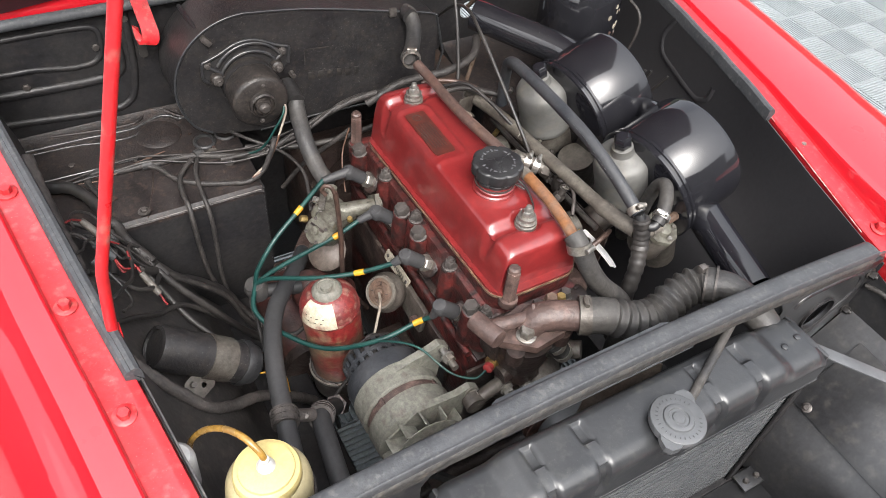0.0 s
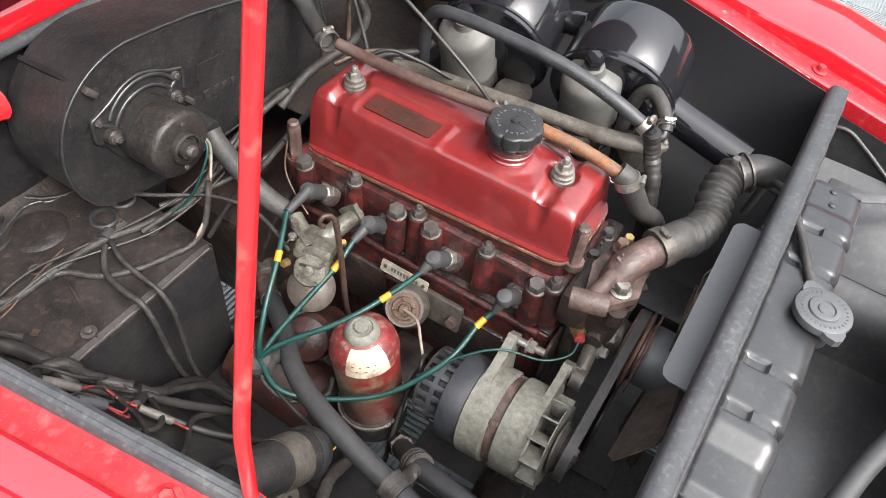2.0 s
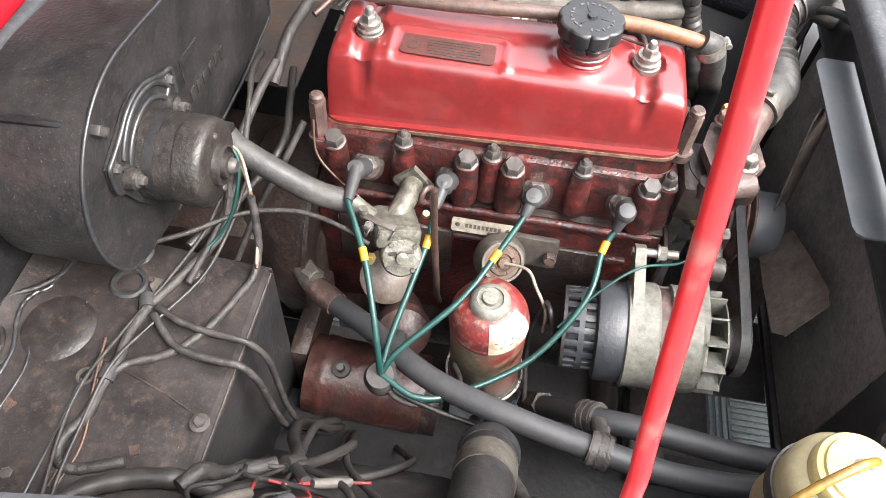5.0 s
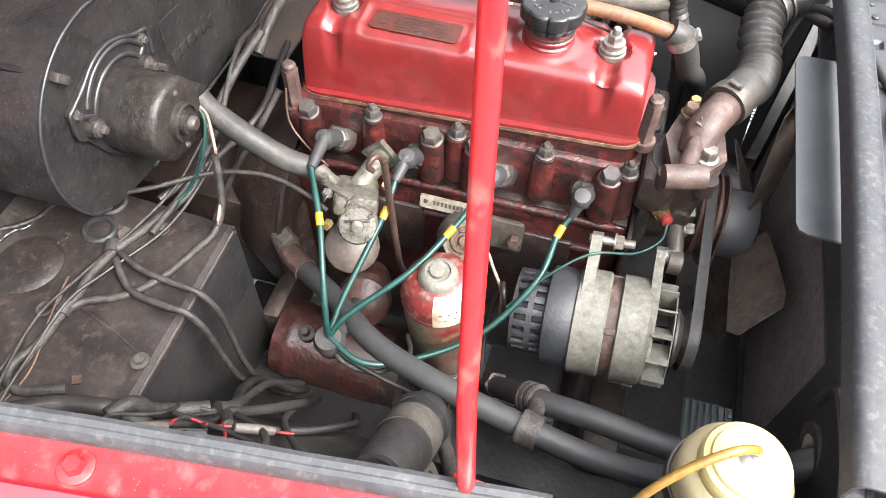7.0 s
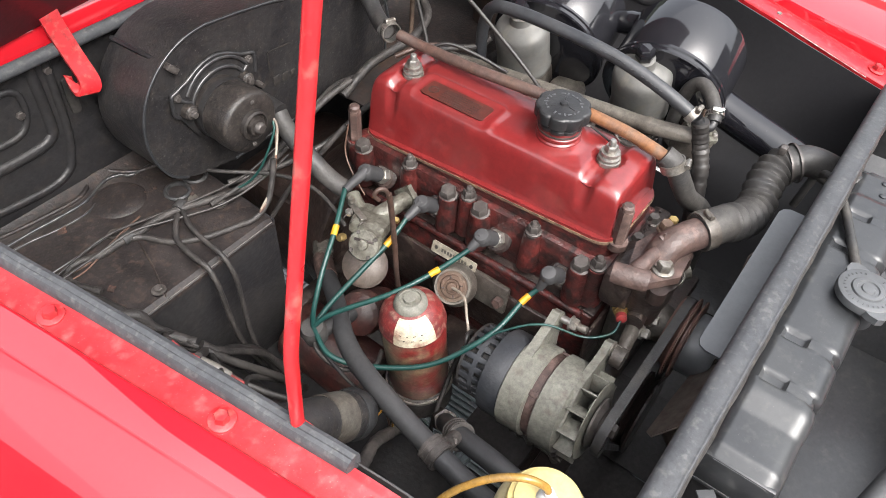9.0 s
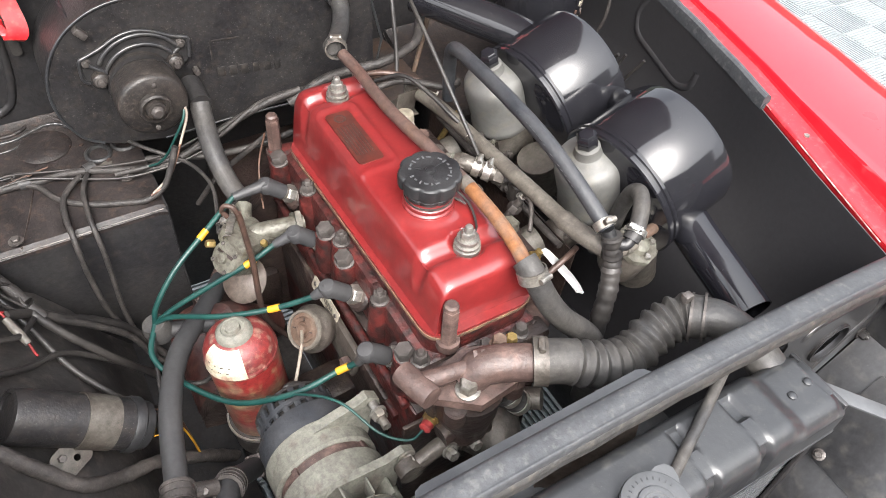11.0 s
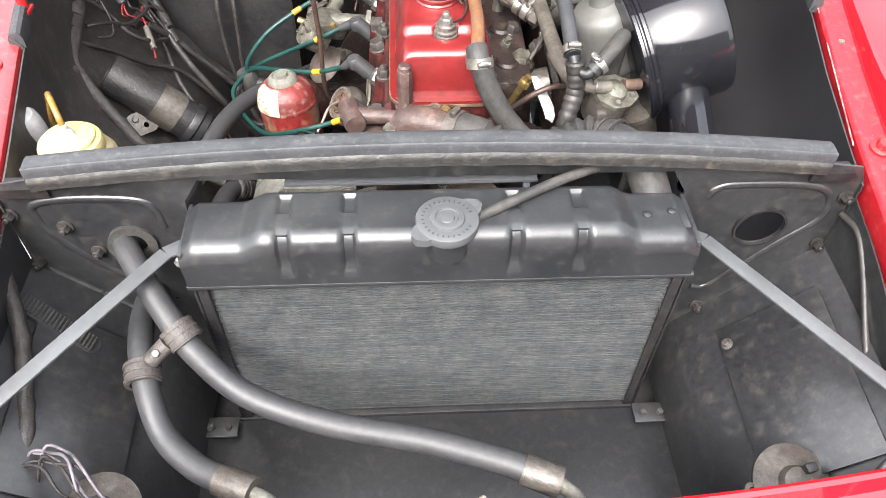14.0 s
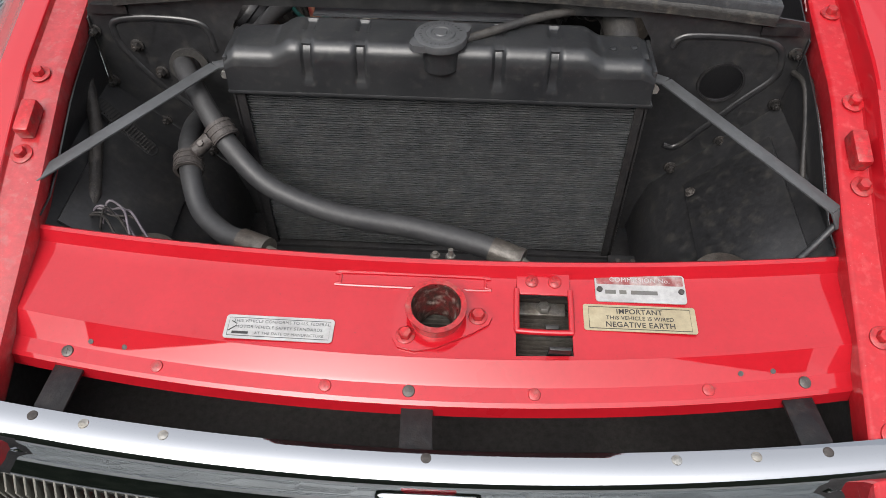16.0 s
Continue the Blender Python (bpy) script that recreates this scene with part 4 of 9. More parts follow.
# heater
heater = thing("heater", "black heater box with fan motor on the bulkhead", "heater")
vol = []
for k in range(25):
    a = radians(250 - k * 7.0)
    r = 0.104 + 0.014 * min(k / 5, 1) + 0.010 * k / 24
    vol.append((-0.212 + r * math.cos(a), 0.815 + r * math.sin(a)))
outline = vol + [(-0.10, 0.930), (0.0, 0.908), (0.067, 0.892), (0.138, 0.875), (0.150, 0.868), (0.156, 0.855), (0.158, 0.72), (-0.10, 0.712), (-0.2, 0.709)]
part("casing", prism(outline, 0, 0.10, (), upright(0.856)), BLACK_HEATER, heater)
rim = [(x, 0.856, z) for x, z in outline]
part("rim", tube(rim[3:34], 0.0022, 8, 2), GREY_PAINT, heater)
motor_m = aim((-0.214, 0.856, 0.822), (0, -1, 0))
motor = part("motor", lathe([(0.046, 0.0), (0.046, 0.046), (0.0475, 0.047), (0.0475, 0.066), (0.046, 0.072), (0.042, 0.0755), (0.023, 0.077), (0.022, 0.083), (0.019, 0.085), (0.018, 0.080), (0.014, 0.080), (0.013, 0.088), (0.009, 0.089)], 44, motor_m), BLACK_MOTOR, heater, "black fan motor")
MX, MZ = -0.214, 0.822
plate_line = [(-0.150, 0.832), (-0.141, 0.842), (-0.138, 0.868), (-0.143, 0.874), (-0.160, 0.880), (-0.185, 0.893), (-0.206, 0.899), (-0.230, 0.896), (-0.255, 0.884), (-0.276, 0.876), (-0.285, 0.871), (-0.287, 0.845), (-0.280, 0.836), (-0.262, 0.800), (-0.235, 0.762), (-0.214, 0.752), (-0.193, 0.762), (-0.166, 0.800)]
part("motor_flange", prism(plate_line, 0, 0.006, (), upright(0.849), bevel=0.001), BLACK, heater)
part("flange_rim", tube([(x, 0.8485, z) for x, z in plate_line[1:13]], 0.0026, 8, 4), BLACK_SHEEN, heater)
for r, z0, a0, a1 in ((0.052, 0.826, 22, 158), (0.062, 0.831, 30, 150)):
    part("flange_rib", tube([(MX + 0.006 + r * math.cos(radians(a)), 0.848, z0 + r * math.sin(radians(a))) for a in range(a0, a1 + 1, 8)], 0.0030, 8, 2), BLACK_SHEEN, heater)
for x0, z0, x1, z1 in ((-0.257, 0.848, -0.278, 0.866), (-0.166, 0.850, -0.148, 0.864)):
    part("flange_strut", tube([(x0, 0.848, z0), (x1, 0.848, z1)], 0.0028, 8, 2), BLACK_SHEEN, heater)
for x, z in ((-0.266, 0.841), (-0.163, 0.842), (-0.214, 0.762)):
    part("motor_lug", lathe([(0.0115, 0.0), (0.0110, 0.010), (0.0085, 0.012)], 22, aim((x, 0.849, z), (0, -1, 0))), BLACK_MOTOR, heater)
    bolt("screw", (x, 0.838, z), (0, -1, 0), 0.0055, 0.006, STEEL_DARK, heater, washer=0.0085)
part("lug_arm", join(box(0.022, 0.004, 0.014, 0.001, pose(-0.254, 0.843, 0.839)), box(0.022, 0.004, 0.014, 0.001, pose(-0.174, 0.843, 0.840))), BLACK_MOTOR, heater)
for x, z in ((-0.278, 0.868), (-0.150, 0.866)):
    bolt("screw", (x, 0.849, z), (0, -1, 0), 0.0050, 0.005, STEEL_DARK, heater, washer=0.0070)
part("motor_strap", ring(0.0462, 0.0472, 0.010, 44, motor_m @ pose(0, 0, 0.018)), BLACK, motor)
part("shaft_end", lathe([(0.009, 0.086), (0.0085, 0.093), (0.006, 0.096), (0.001, 0.0965)], 20, motor_m), STEEL_DARK, motor)
for a in (80, 265):
    part("face_screw", lathe([(0.004, 0), (0.0035, 0.002), (0.001, 0.003)], 14, aim((MX + 0.034 * math.cos(radians(a)), 0.7795, MZ + 0.034 * math.sin(radians(a))), (0, -1, 0))), STEEL_DARK, motor)

# carburettors and air cleaners
def carburettor():
    c = thing("carburettor", "dull alloy carburettor with black damper cap", "carburettor", group="carburettors")
    part("dashpot", lathe([(0.046, -0.132), (0.0475, -0.128), (0.0475, -0.120), (0.0450, -0.116), (0.0462, -0.070), (0.0462, -0.056), (0.0448, -0.047), (0.0410, -0.041), (0.0330, -0.0365), (0.0240, -0.0335), (0.0190, -0.031), (0.0172, -0.026), (0.0165, -0.018), (0.013, -0.016)], 44), ALLOY_CARB, c)
    part("damper_cap", lathe([(0.013, -0.016), (0.0145, -0.014), (0.0145, 0.0), (0.010, 0.005), (0.002, 0.006)], 6), GLOSS_BLACK, c, "black hexagonal damper cap")
    part("throttle_body", join(box(0.085, 0.078, 0.055, 0.010, pose(0.008, 0, -0.160)), lathe([(0.028, 0), (0.024, 0.05)], 20, aim((-0.03, 0, -0.162), (-1, 0, -0.1))), lathe([(0.012, -0.26), (0.014, -0.18)], 14)), ALLOY_DIRTY, c)
    part("float_chamber", lathe([(0.020, -0.24), (0.031, -0.232), (0.031, -0.175), (0.033, -0.172), (0.033, -0.165), (0.012, -0.160)], 24, pose(0.010, -0.080, 0.0)), ALLOY_DIRTY, c)
    for k in range(3):
        a = radians(30 + 120 * k)
        bolt("screw", (0.040 * math.cos(a), 0.040 * math.sin(a), -0.117), (0, 0, 1), 0.004, 0.004, BRASS, c)
    part("lever", join(tube([(-0.02, -0.05, -0.165), (-0.02, 0.06, -0.165)], 0.004), box(0.03, 0.003, 0.012, 0.001, pose(-0.03, -0.045, -0.16, 0, 30, 0))), STEEL_DARK, c)
    return c
carb = carburettor()
carb.matrix_basis = pose(0.233, 0.407, 0.882, 0, -18, 0)
copy_thing(carb, pose(0.226, 0.625, 0.876, 0, -18, 0))

def air_cleaner(snorkel):
    c = thing("air_cleaner", "gloss black round air cleaner can", "air cleaner", group="air cleaners")
    m = aim((0, 0, 0), (1, 0, 0))
    part("can", lathe([(0.094, 0.006), (0.097, 0.010), (0.097, 0.110), (0.094, 0.118), (0.086, 0.122), (0.02, 0.124)], 64, m), GLOSS_BLACK, c)
    part("end_plate", lathe([(0.02, -0.006), (0.080, -0.006), (0.088, -0.002), (0.100, -0.001), (0.102, 0.001), (0.102, 0.005), (0.0990, 0.007), (0.0990, 0.009), (0.1012, 0.011), (0.1012, 0.015), (0.097, 0.018)], 72, m), GLOSS_BLACK, c)
    part("snorkel", tube(snorkel, 0.029, 28, 6, hollow=0.93), GLOSS_BLACK, c)
    return c
def placed_can(at, snorkel):
    m = pose(*at, 0, -19, 5) @ Matrix.Translation((-0.058, 0, 0))
    can = air_cleaner([m.inverted() @ Vector(p) for p in snorkel])
    can.matrix_basis = m
    return can
front_can = placed_can((0.343, 0.387, 0.803), [(0.363, 0.332, 0.773), (0.358, 0.287, 0.758), (0.344, 0.159, 0.735)])
rear_can = placed_can((0.345, 0.605, 0.800), [(0.350, 0.650, 0.835), (0.325, 0.705, 0.845), (0.230, 0.845, 0.860)])
solid("breather_pipe", tube([(0.385, 0.45, 0.845), (0.387, 0.49, 0.828), (0.392, 0.53, 0.815), (0.392, 0.56, 0.815)], 0.019, 18, 6, swell=lambda s, i: 1.1 if 0.3 < s < 0.5 else 1), GLOSS_BLACK, "black breather pipe between the air cleaner cans", "pipe")

# oil filter, alternator, coil, bottle
filt = thing("oil_filter", "worn red oil filter canister with cream label band", "oil filter")
part("canister", lathe([(0.043, -0.195), (0.046, -0.19), (0.0475, -0.06), (0.0475, -0.048)], 48), FILTER_OLIVE, filt, "red paint worn to olive")
part("seam", lathe([(0.0475, -0.050), (0.0485, -0.048), (0.0485, -0.043), (0.047, -0.041)], 48), FILTER_RED, filt)
part("top", lathe([(0.0475, -0.043), (0.0465, -0.032), (0.0415, -0.020), (0.032, -0.011), (0.022, -0.007), (0.018, -0.006)], 48), FILTER_RED, filt)
lab = []
for a in np.linspace(radians(186), radians(262), 24):
    lab.append([(r * math.cos(a), r * math.sin(a), h + 0.0006) for r, h in ((0.0486, -0.046), (0.0477, -0.040), (0.0465, -0.032), (0.0415, -0.020), (0.034, -0.0122), (0.028, -0.0095))])
part("label_band", sheet(lab, -0.0004), FILTER_CREAM, filt, "torn cream paper label")
for k, (a, w) in enumerate(((198, 4), (211, 3), (224, 5), (237, 3), (205, 3), (220, 5), (233, 4))):
    h, r = (-0.0255, 0.0445) if k < 4 else (-0.033, 0.0470)
    part("print_mark", box(0.0006, 0.0009 * w, 0.0011, 0, pose(r * math.cos(radians(a)), r * math.sin(radians(a)), h, 0, -25, a)), IRON_DARK, filt)
part("boss", lathe([(0.0245, -0.010), (0.0235, -0.003), (0.019, 0.002), (0.0155, 0.0035), (0.0145, 0.001), (0.010, 0.001), (0.009, 0.006), (0.002, 0.007)], 32), ALLOY, filt)
part("base", lathe([(0.035, -0.25), (0.050, -0.24), (0.050, -0.205), (0.052, -0.200), (0.052, -0.194), (0.049, -0.191)], 40), STEEL_DARK, filt)
part("base_ring", ring(0.0495, 0.053, 0.005, 40, pose(0, 0, -0.197)), ZINC, filt)
part("mounting_arm", box(0.16, 0.07, 0.045, 0.01, pose(0.10, 0.01, -0.235)), IRON_DARK, filt)
filt.matrix_basis = pose(-0.232, 0.480, 0.682, -3, -4, 0)

alt = thing("alternator", "weathered grey alloy alternator with cooling fan", "alternator")
am = aim((0, 0, 0), (0, -1, 0))
part("rear_cover", join(lathe([(0.020, -0.042), (0.042, -0.041), (0.045, -0.036), (0.045, -0.002)], 40, am), ring(0.024, 0.0515, 0.004, 48, am @ pose(0, 0, -0.045))), WIRE_BLACK, alt, "black slotted end cover")
for k in range(20):
    part("slot_rib", xf(box(0.006, 0.0085, 0.036, 0.001), am @ pose(0, 0, 0, 0, 0, k * 18) @ pose(0.0485, 0, -0.024)), RUBBER_SLATE, alt)
part("slot_band", ring(0.0478, 0.0518, 0.007, 48, am @ pose(0, 0, -0.026)), RUBBER_SLATE, alt)
part("rear_body", lathe([(0.056, -0.006), (0.0615, -0.004), (0.0625, 0.0), (0.0625, 0.028), (0.0615, 0.03)], 56, am), RUBBER_SLATE, alt)
part("rear_housing", lathe([(0.0625, 0.028), (0.0655, 0.030), (0.0655, 0.064), (0.062, 0.067)], 56, am), ALLOY, alt)
part("stator", lathe([(0.060, 0.064), (0.060, 0.081)], 56, am), IRON_BROWN, alt, "brown laminated stator ring")
for k in range(4):
    part("stator_rib", xf(box(0.004, 0.008, 0.017, 0.001), am @ pose(0, 0, 0, 0, 0, 40 + k * 90) @ pose(0.0605, 0, 0.0725)), IRON_BROWN, alt)
part("front_housing", lathe([(0.061, 0.079), (0.0655, 0.081), (0.0655, 0.108), (0.0645, 0.114), (0.058, 0.119), (0.03, 0.12)], 56, am), ALLOY, alt)
def ear(y, dx, dz, wd):
    p = [(-0.052, 0.030), (-0.010, 0.064), (0.055, 0.092 + dz), (0.068 + dx, 0.098 + dz), (0.082 + dx, 0.088 + dz), (0.084 + dx, 0.070 + dz), (0.070, 0.045), (0.060, 0.0), (0.0, 0.0)]
    return prism(p, 0, wd, (), Matrix(((1, 0, 0, 0), (0, 0, 1, y), (0, 1, 0, 0), (0, 0, 0, 1))))
part("rear_lug", ear(-0.046, 0.0, -0.012, 0.013), ALLOY, alt)
part("front_lug", ear(-0.122, 0.008, -0.030, 0.011), ALLOY, alt)
part("adjuster_lug", box(0.020, 0.055, 0.016, 0.003, pose(-0.012, -0.055, -0.068)), ALLOY, alt)
bolt("pivot_bolt", (0.073, -0.046, 0.072), (0, 1, 0), 0.0085, 0.010, STEEL_DARK, alt)
part("pivot_stud", tube([(0.073, -0.030, 0.072), (0.073, -0.085, 0.072)], 0.0055, 10, 2), STEEL_DULL, alt)
bolt("pivot_nut", (0.073, -0.060, 0.072), (0, -1, 0), 0.0095, 0.009, STEEL_DULL, alt, washer=0.011)
bolt("front_bolt", (0.078, -0.122, 0.056), (0, -1, 0), 0.0085, 0.010, STEEL_DULL, alt, washer=0.011)
for q in (-0.03, -0.075, -0.10):
    bolt("lower_bolt", (-0.02, q, -0.078), (0, 0, -1), 0.007, 0.014, STEEL_DARK, alt, washer=0.009)
part("lower_link", box(0.022, 0.085, 0.005, 0.001, pose(-0.018, -0.066, -0.079)), STEEL_DARK, alt)
blade = box(0.0026, 0.030, 0.026, 0.0008)
for k in range(12):
    part("fan_blade", xf(blade, am @ pose(0, 0, 0, 0, 0, 30 * k) @ pose(0.0, 0.049, 0.131, 0, 0, 24)), ALLOY, alt)
part("fan_disc", lathe([(0.02, 0.142), (0.050, 0.142), (0.056, 0.1425), (0.056, 0.144), (0.02, 0.144)], 40, am), ALLOY, alt)
part("pulley", lathe([(0.02, 0.146), (0.036, 0.147), (0.036, 0.150), (0.027, 0.156), (0.036, 0.162), (0.036, 0.165), (0.016, 0.166)], 36, am), STEEL_DARK, alt)
part("link_bracket", join(box(0.030, 0.090, 0.005, 0.001, pose(-0.010, -0.070, -0.092, 12, 0, 0)), box(0.005, 0.090, 0.022, 0.001, pose(0.006, -0.070, -0.100, 12, 0, 0))), ALLOY_DIRTY, alt, "greasy grey adjusting link")
for q in (-0.040, -0.058, -0.100):
    bolt("link_bolt", (-0.014, q, -0.096 + 0.2 * (q + 0.070)), (0, 0, -1), 0.007, 0.016, ALLOY_DIRTY, alt, washer=0.010)
bolt("shaft_nut", (0, -0.166, 0), (0, -1, 0), 0.011, 0.010, STEEL_DARK, alt)
alt.matrix_basis = pose(-0.197, 0.340, 0.601, -6, 0, 0)

coil = thing("ignition_coil", "black ignition coil in a grey steel strap", "ignition coil")
c0, c1 = Vector((-0.494, 0.464, 0.706)), Vector((-0.374, 0.454, 0.600))
cm = aim(c0, c1 - c0)
L = (c1 - c0).length
part("case", lathe([(0.004, 0.0045), (0.024, 0.004), (0.025, 0.0), (0.0300, 0.001), (0.0320, 0.006), (0.0320, L - 0.02), (0.030, L - 0.018)], 44, cm), BLACK_HEATER, coil)
part("strap", ring(0.0322, 0.0337, 0.040, 44, cm @ pose(0, 0, L * 0.50)), ALLOY_DIRTY, coil, "grey steel mounting strap")
part("cap", lathe([(0.0335, L - 0.022), (0.0350, L - 0.018), (0.0350, L - 0.010), (0.031, L - 0.007), (0.030, L + 0.004), (0.020, L + 0.012), (0.012, L + 0.016), (0.011, L + 0.034), (0.007, L + 0.036)], 40, cm), CAP_BLACK, coil, "black moulded end cap")

part("foot", prism(rounded(-0.022, -0.016, 0.022, 0.020, 0.011), 0, 0.0026, [circle(0.004, -0.003, 0.0042, 14)], aim((-0.452, 0.425, 0.634), (0.42, -0.62, 0.66), (0.7, 0, -0.7)), bevel=0.0006), ALLOY_DIRTY, coil)
bolt("bolt", (-0.462, 0.425, 0.642), (0.42, -0.62, 0.66), 0.005, 0.005, STEEL_DARK, coil, washer=0.0075)
part("terminal", tube([Vector((-0.372, 0.470, 0.602)), Vector((-0.362, 0.472, 0.596))], 0.004, 8, 2), BRASS, coil)
part("terminal", tube([Vector((-0.380, 0.442, 0.596)), Vector((-0.370, 0.440, 0.588))], 0.004, 8, 2), BRASS, coil)

bottle = thing("washer_bottle", "yellowed plastic washer bottle with cream cap", "bottle")
part("body", lathe([(0.040, -0.16), (0.050, -0.155), (0.052, -0.15), (0.054, -0.062), (0.0525, -0.050), (0.047, -0.040), (0.042, -0.036)], 40), BOTTLE, bottle)
part("cap", lathe([(0.0405, -0.038), (0.0415, -0.036), (0.0415, -0.0235), (0.0395, -0.0195), (0.0345, -0.0175), (0.0335, -0.0140), (0.0300, -0.0125), (0.012, -0.0105)], 44), BOTTLE_CAP, bottle, "cream yellow screw cap")
part("spout", lathe([(0.012, -0.011), (0.010, -0.007), (0.008, -0.002), (0.0055, 0.0), (0.0055, 0.006), (0.003, 0.007)], 16), LABEL_WHITE, bottle)
bottle.matrix_basis = pose(-0.428, 0.165, 0.838) @ Matrix.Scale(0.89, 4)

# bonnet prop and bonnet
BONNET_OPEN = 56
PROP = [(-0.528, 0.375, 0.858), (-0.5265, 0.376, 0.885), (-0.520, 0.380, 0.935), (-0.516, 0.382, 0.960), (-0.504, 0.386, 1.0), (-0.444, 0.402, 1.2), (-0.290, 0.444, 1.71)]
prop = thing("bonnet_prop", "red painted steel bonnet prop rod on the wing", "prop rod")
part("rod", tube([Vector(p) for p in PROP], 0.0066, 16, 10), RED_PROP, prop)
part("foot_bracket", box(0.016, 0.024, 0.005, 0.0015, pose(-0.527, 0.375, 0.8655)), RED_PROP, prop)
bonnet_ob = thing("bonnet", "open red car bonnet propped up on a rod", "bonnet")
rows = []
for s in np.linspace(0, 1.12, 15):
    w = 0.565 - 0.09 * (s / 1.12) ** 1.5
    y0, z0 = 0.975, 0.955
    y, z = y0 - s * math.cos(radians(BONNET_OPEN)), z0 + s * math.sin(radians(BONNET_OPEN))
    rows.append([(w * q, y + 0.03 * (1 - q * q) * 0.77, z + 0.03 * (1 - q * q) * 0.64) for q in np.linspace(-1, 1, 13)])
part("skin", sheet(rows, 0.003), RED, bonnet_ob)
# coloured darker than the red skin to hold back its bounce light
part("inner_skin", sheet([[(x * 0.985, y - 0.006, z - 0.005) for x, y, z in r] for r in rows], 0.002), BONNET_INNER, bonnet_ob, "underside darkened to hold back red bounce light")

# ---- ground ----
# an unseen dark ring added to shape reflections: tall in front, low elsewhere
backdrop = solid("backdrop", join(*[box(8.2, 0.3, h, 0, pose(15 * math.cos(a), 15 * math.sin(a), h / 2 - 0.05, 0, 0, math.degrees(a) + 90)) for a, h in [(q, 8.4 if math.sin(q) < -0.6 else 4.0 + 0.4 * math.sin(5 * q)) for q in np.linspace(0, 2 * math.pi, 13)[:-1]]]), BACKDROP_DARK, "unseen dark ring added round the car to shape reflections", "hedge", kind="structure")
ground = solid("ground", prism([(-60, -60), (60, -60), (60, 60), (-60, 60)], -0.06, -0.012), TARMAC, "grey paved ground round the car", "ground", kind="structure")

# ---- engine fittings ----
for y in (0.615, 0.505, 0.394, 0.292):
    part("stud_boss", lathe([(0.017, 0.672), (0.016, 0.690), (0.0135, 0.735), (0.0135, 0.740)], 20, pose(-0.066, y, 0)), IRON, engine)
    bolt("head_nut", (-0.066, y, 0.740), (0, 0, 1), 0.0095, 0.011, STEEL_DARK, engine, washer=0.012, stud=0.007)
for y in (0.700, 0.535, 0.478, 0.312):
    part("bolt_boss", lathe([(0.018, 0.668), (0.018, 0.690), (0.0155, 0.728), (0.0155, 0.732)], 20, pose(-0.074, y, 0)), IRON, engine)
    bolt("head_bolt", (-0.074, y, 0.732), (-0.25, 0, 1), 0.0125, 0.012, STEEL_DARK, engine, washer=0.0145)
for y in (0.685, 0.58, 0.47, 0.37):
    bolt("head_nut", (0.088, y, 0.742), (0, 0, 1), 0.011, 0.014, STEEL_DARK, engine, washer=0.013, stud=0.008)
PLUGS = (0.660, 0.552, 0.445, 0.335)
for y in PLUGS:
    up = Vector((-0.80, 0, 0.60))
    m = aim((-0.070, y, 0.696), up)
    part("plug_recess", lathe([(0.021, -0.004), (0.022, 0.002), (0.018, 0.006), (0.012, 0.006)], 24, m), IRON_DARK, engine)
    part("spark_plug", join(lathe([(0.0138, 0.004), (0.0138, 0.017), (0.0120, 0.019)], 6, m), lathe([(0.0105, 0.018), (0.0105, 0.026), (0.006, 0.028)], 18, m)), ZINC, engine)
part("number_plate", prism(rounded(0.0, 0.0, 0.082, 0.020, 0.003), 0, 0.0016, (), Matrix(((0, 0.35, -0.94, -0.099), (1, 0, 0, 0.462), (0, 0.94, 0.35, 0.628), (0, 0, 0, 1)))), LABEL_ALLOY, engine, "stamped alloy plate")
for y in (0.470, 0.536):
    part("plate_rivet", lathe([(0.0035, 0), (0.003, 0.0015), (0.001, 0.002)], 12, aim((-0.0965, y, 0.638), (-0.94, 0, 0.35))), STEEL_DARK, engine)
for k in range(9):
    part("stamped_mark", xf(box(0.0004, 0.0034, 0.006, 0), pose(-0.0974, 0.481 + k * 0.0054, 0.6385, 0, 20, 0)), ALLOY_DIRTY, engine)
for y0, y1, x, z in ((0.29, 0.71, -0.0835, 0.655), (0.31, 0.70, -0.0845, 0.60)):
    part("casting_rib", tube([(x, y0, z), (x, y1, z)], 0.006, 8, 2), IRON, engine)
part("side_cover", box(0.010, 0.16, 0.10, 0.006, pose(-0.086, 0.62, 0.56)), IRON_DARK, engine)
part("side_cover", box(0.010, 0.15, 0.10, 0.006, pose(-0.086, 0.41, 0.56)), IRON_DARK, engine)
part("front_plate", box(0.20, 0.006, 0.26, 0.002, pose(0.0, 0.268, 0.52)), IRON_DARK, engine)
part("bellhousing", lathe([(0.17, 0), (0.165, 0.03), (0.12, 0.10)], 32, aim((0.0, 0.735, 0.50), (0, 1, 0))), IRON_DARK, engine)
part("back_plate", lathe([(0.172, 0), (0.172, 0.006)], 32, aim((0.0, 0.730, 0.50), (0, 1, 0))), IRON_DARK, engine)
for x, y, z, up in ((-0.035, 0.285, 0.815, (0, 0, 1)), (-0.073, 0.717, 0.785, (0, 0, 1))):
    part("tall_stud", join(lathe([(0.010, -0.045), (0.010, 0.012)], 6, pose(x, y, z)), lathe([(0.0085, 0.0), (0.0085, 0.018), (0.006, 0.021)], 12, pose(x, y, z)), lathe([(0.014, -0.055), (0.014, -0.044)], 16, pose(x, y, z))), IRON_BROWN, engine, "brown stained tall stud nut")
part("rear_casting", box(0.05, 0.03, 0.05, 0.01, pose(-0.062, 0.712, 0.72)), IRON, engine)
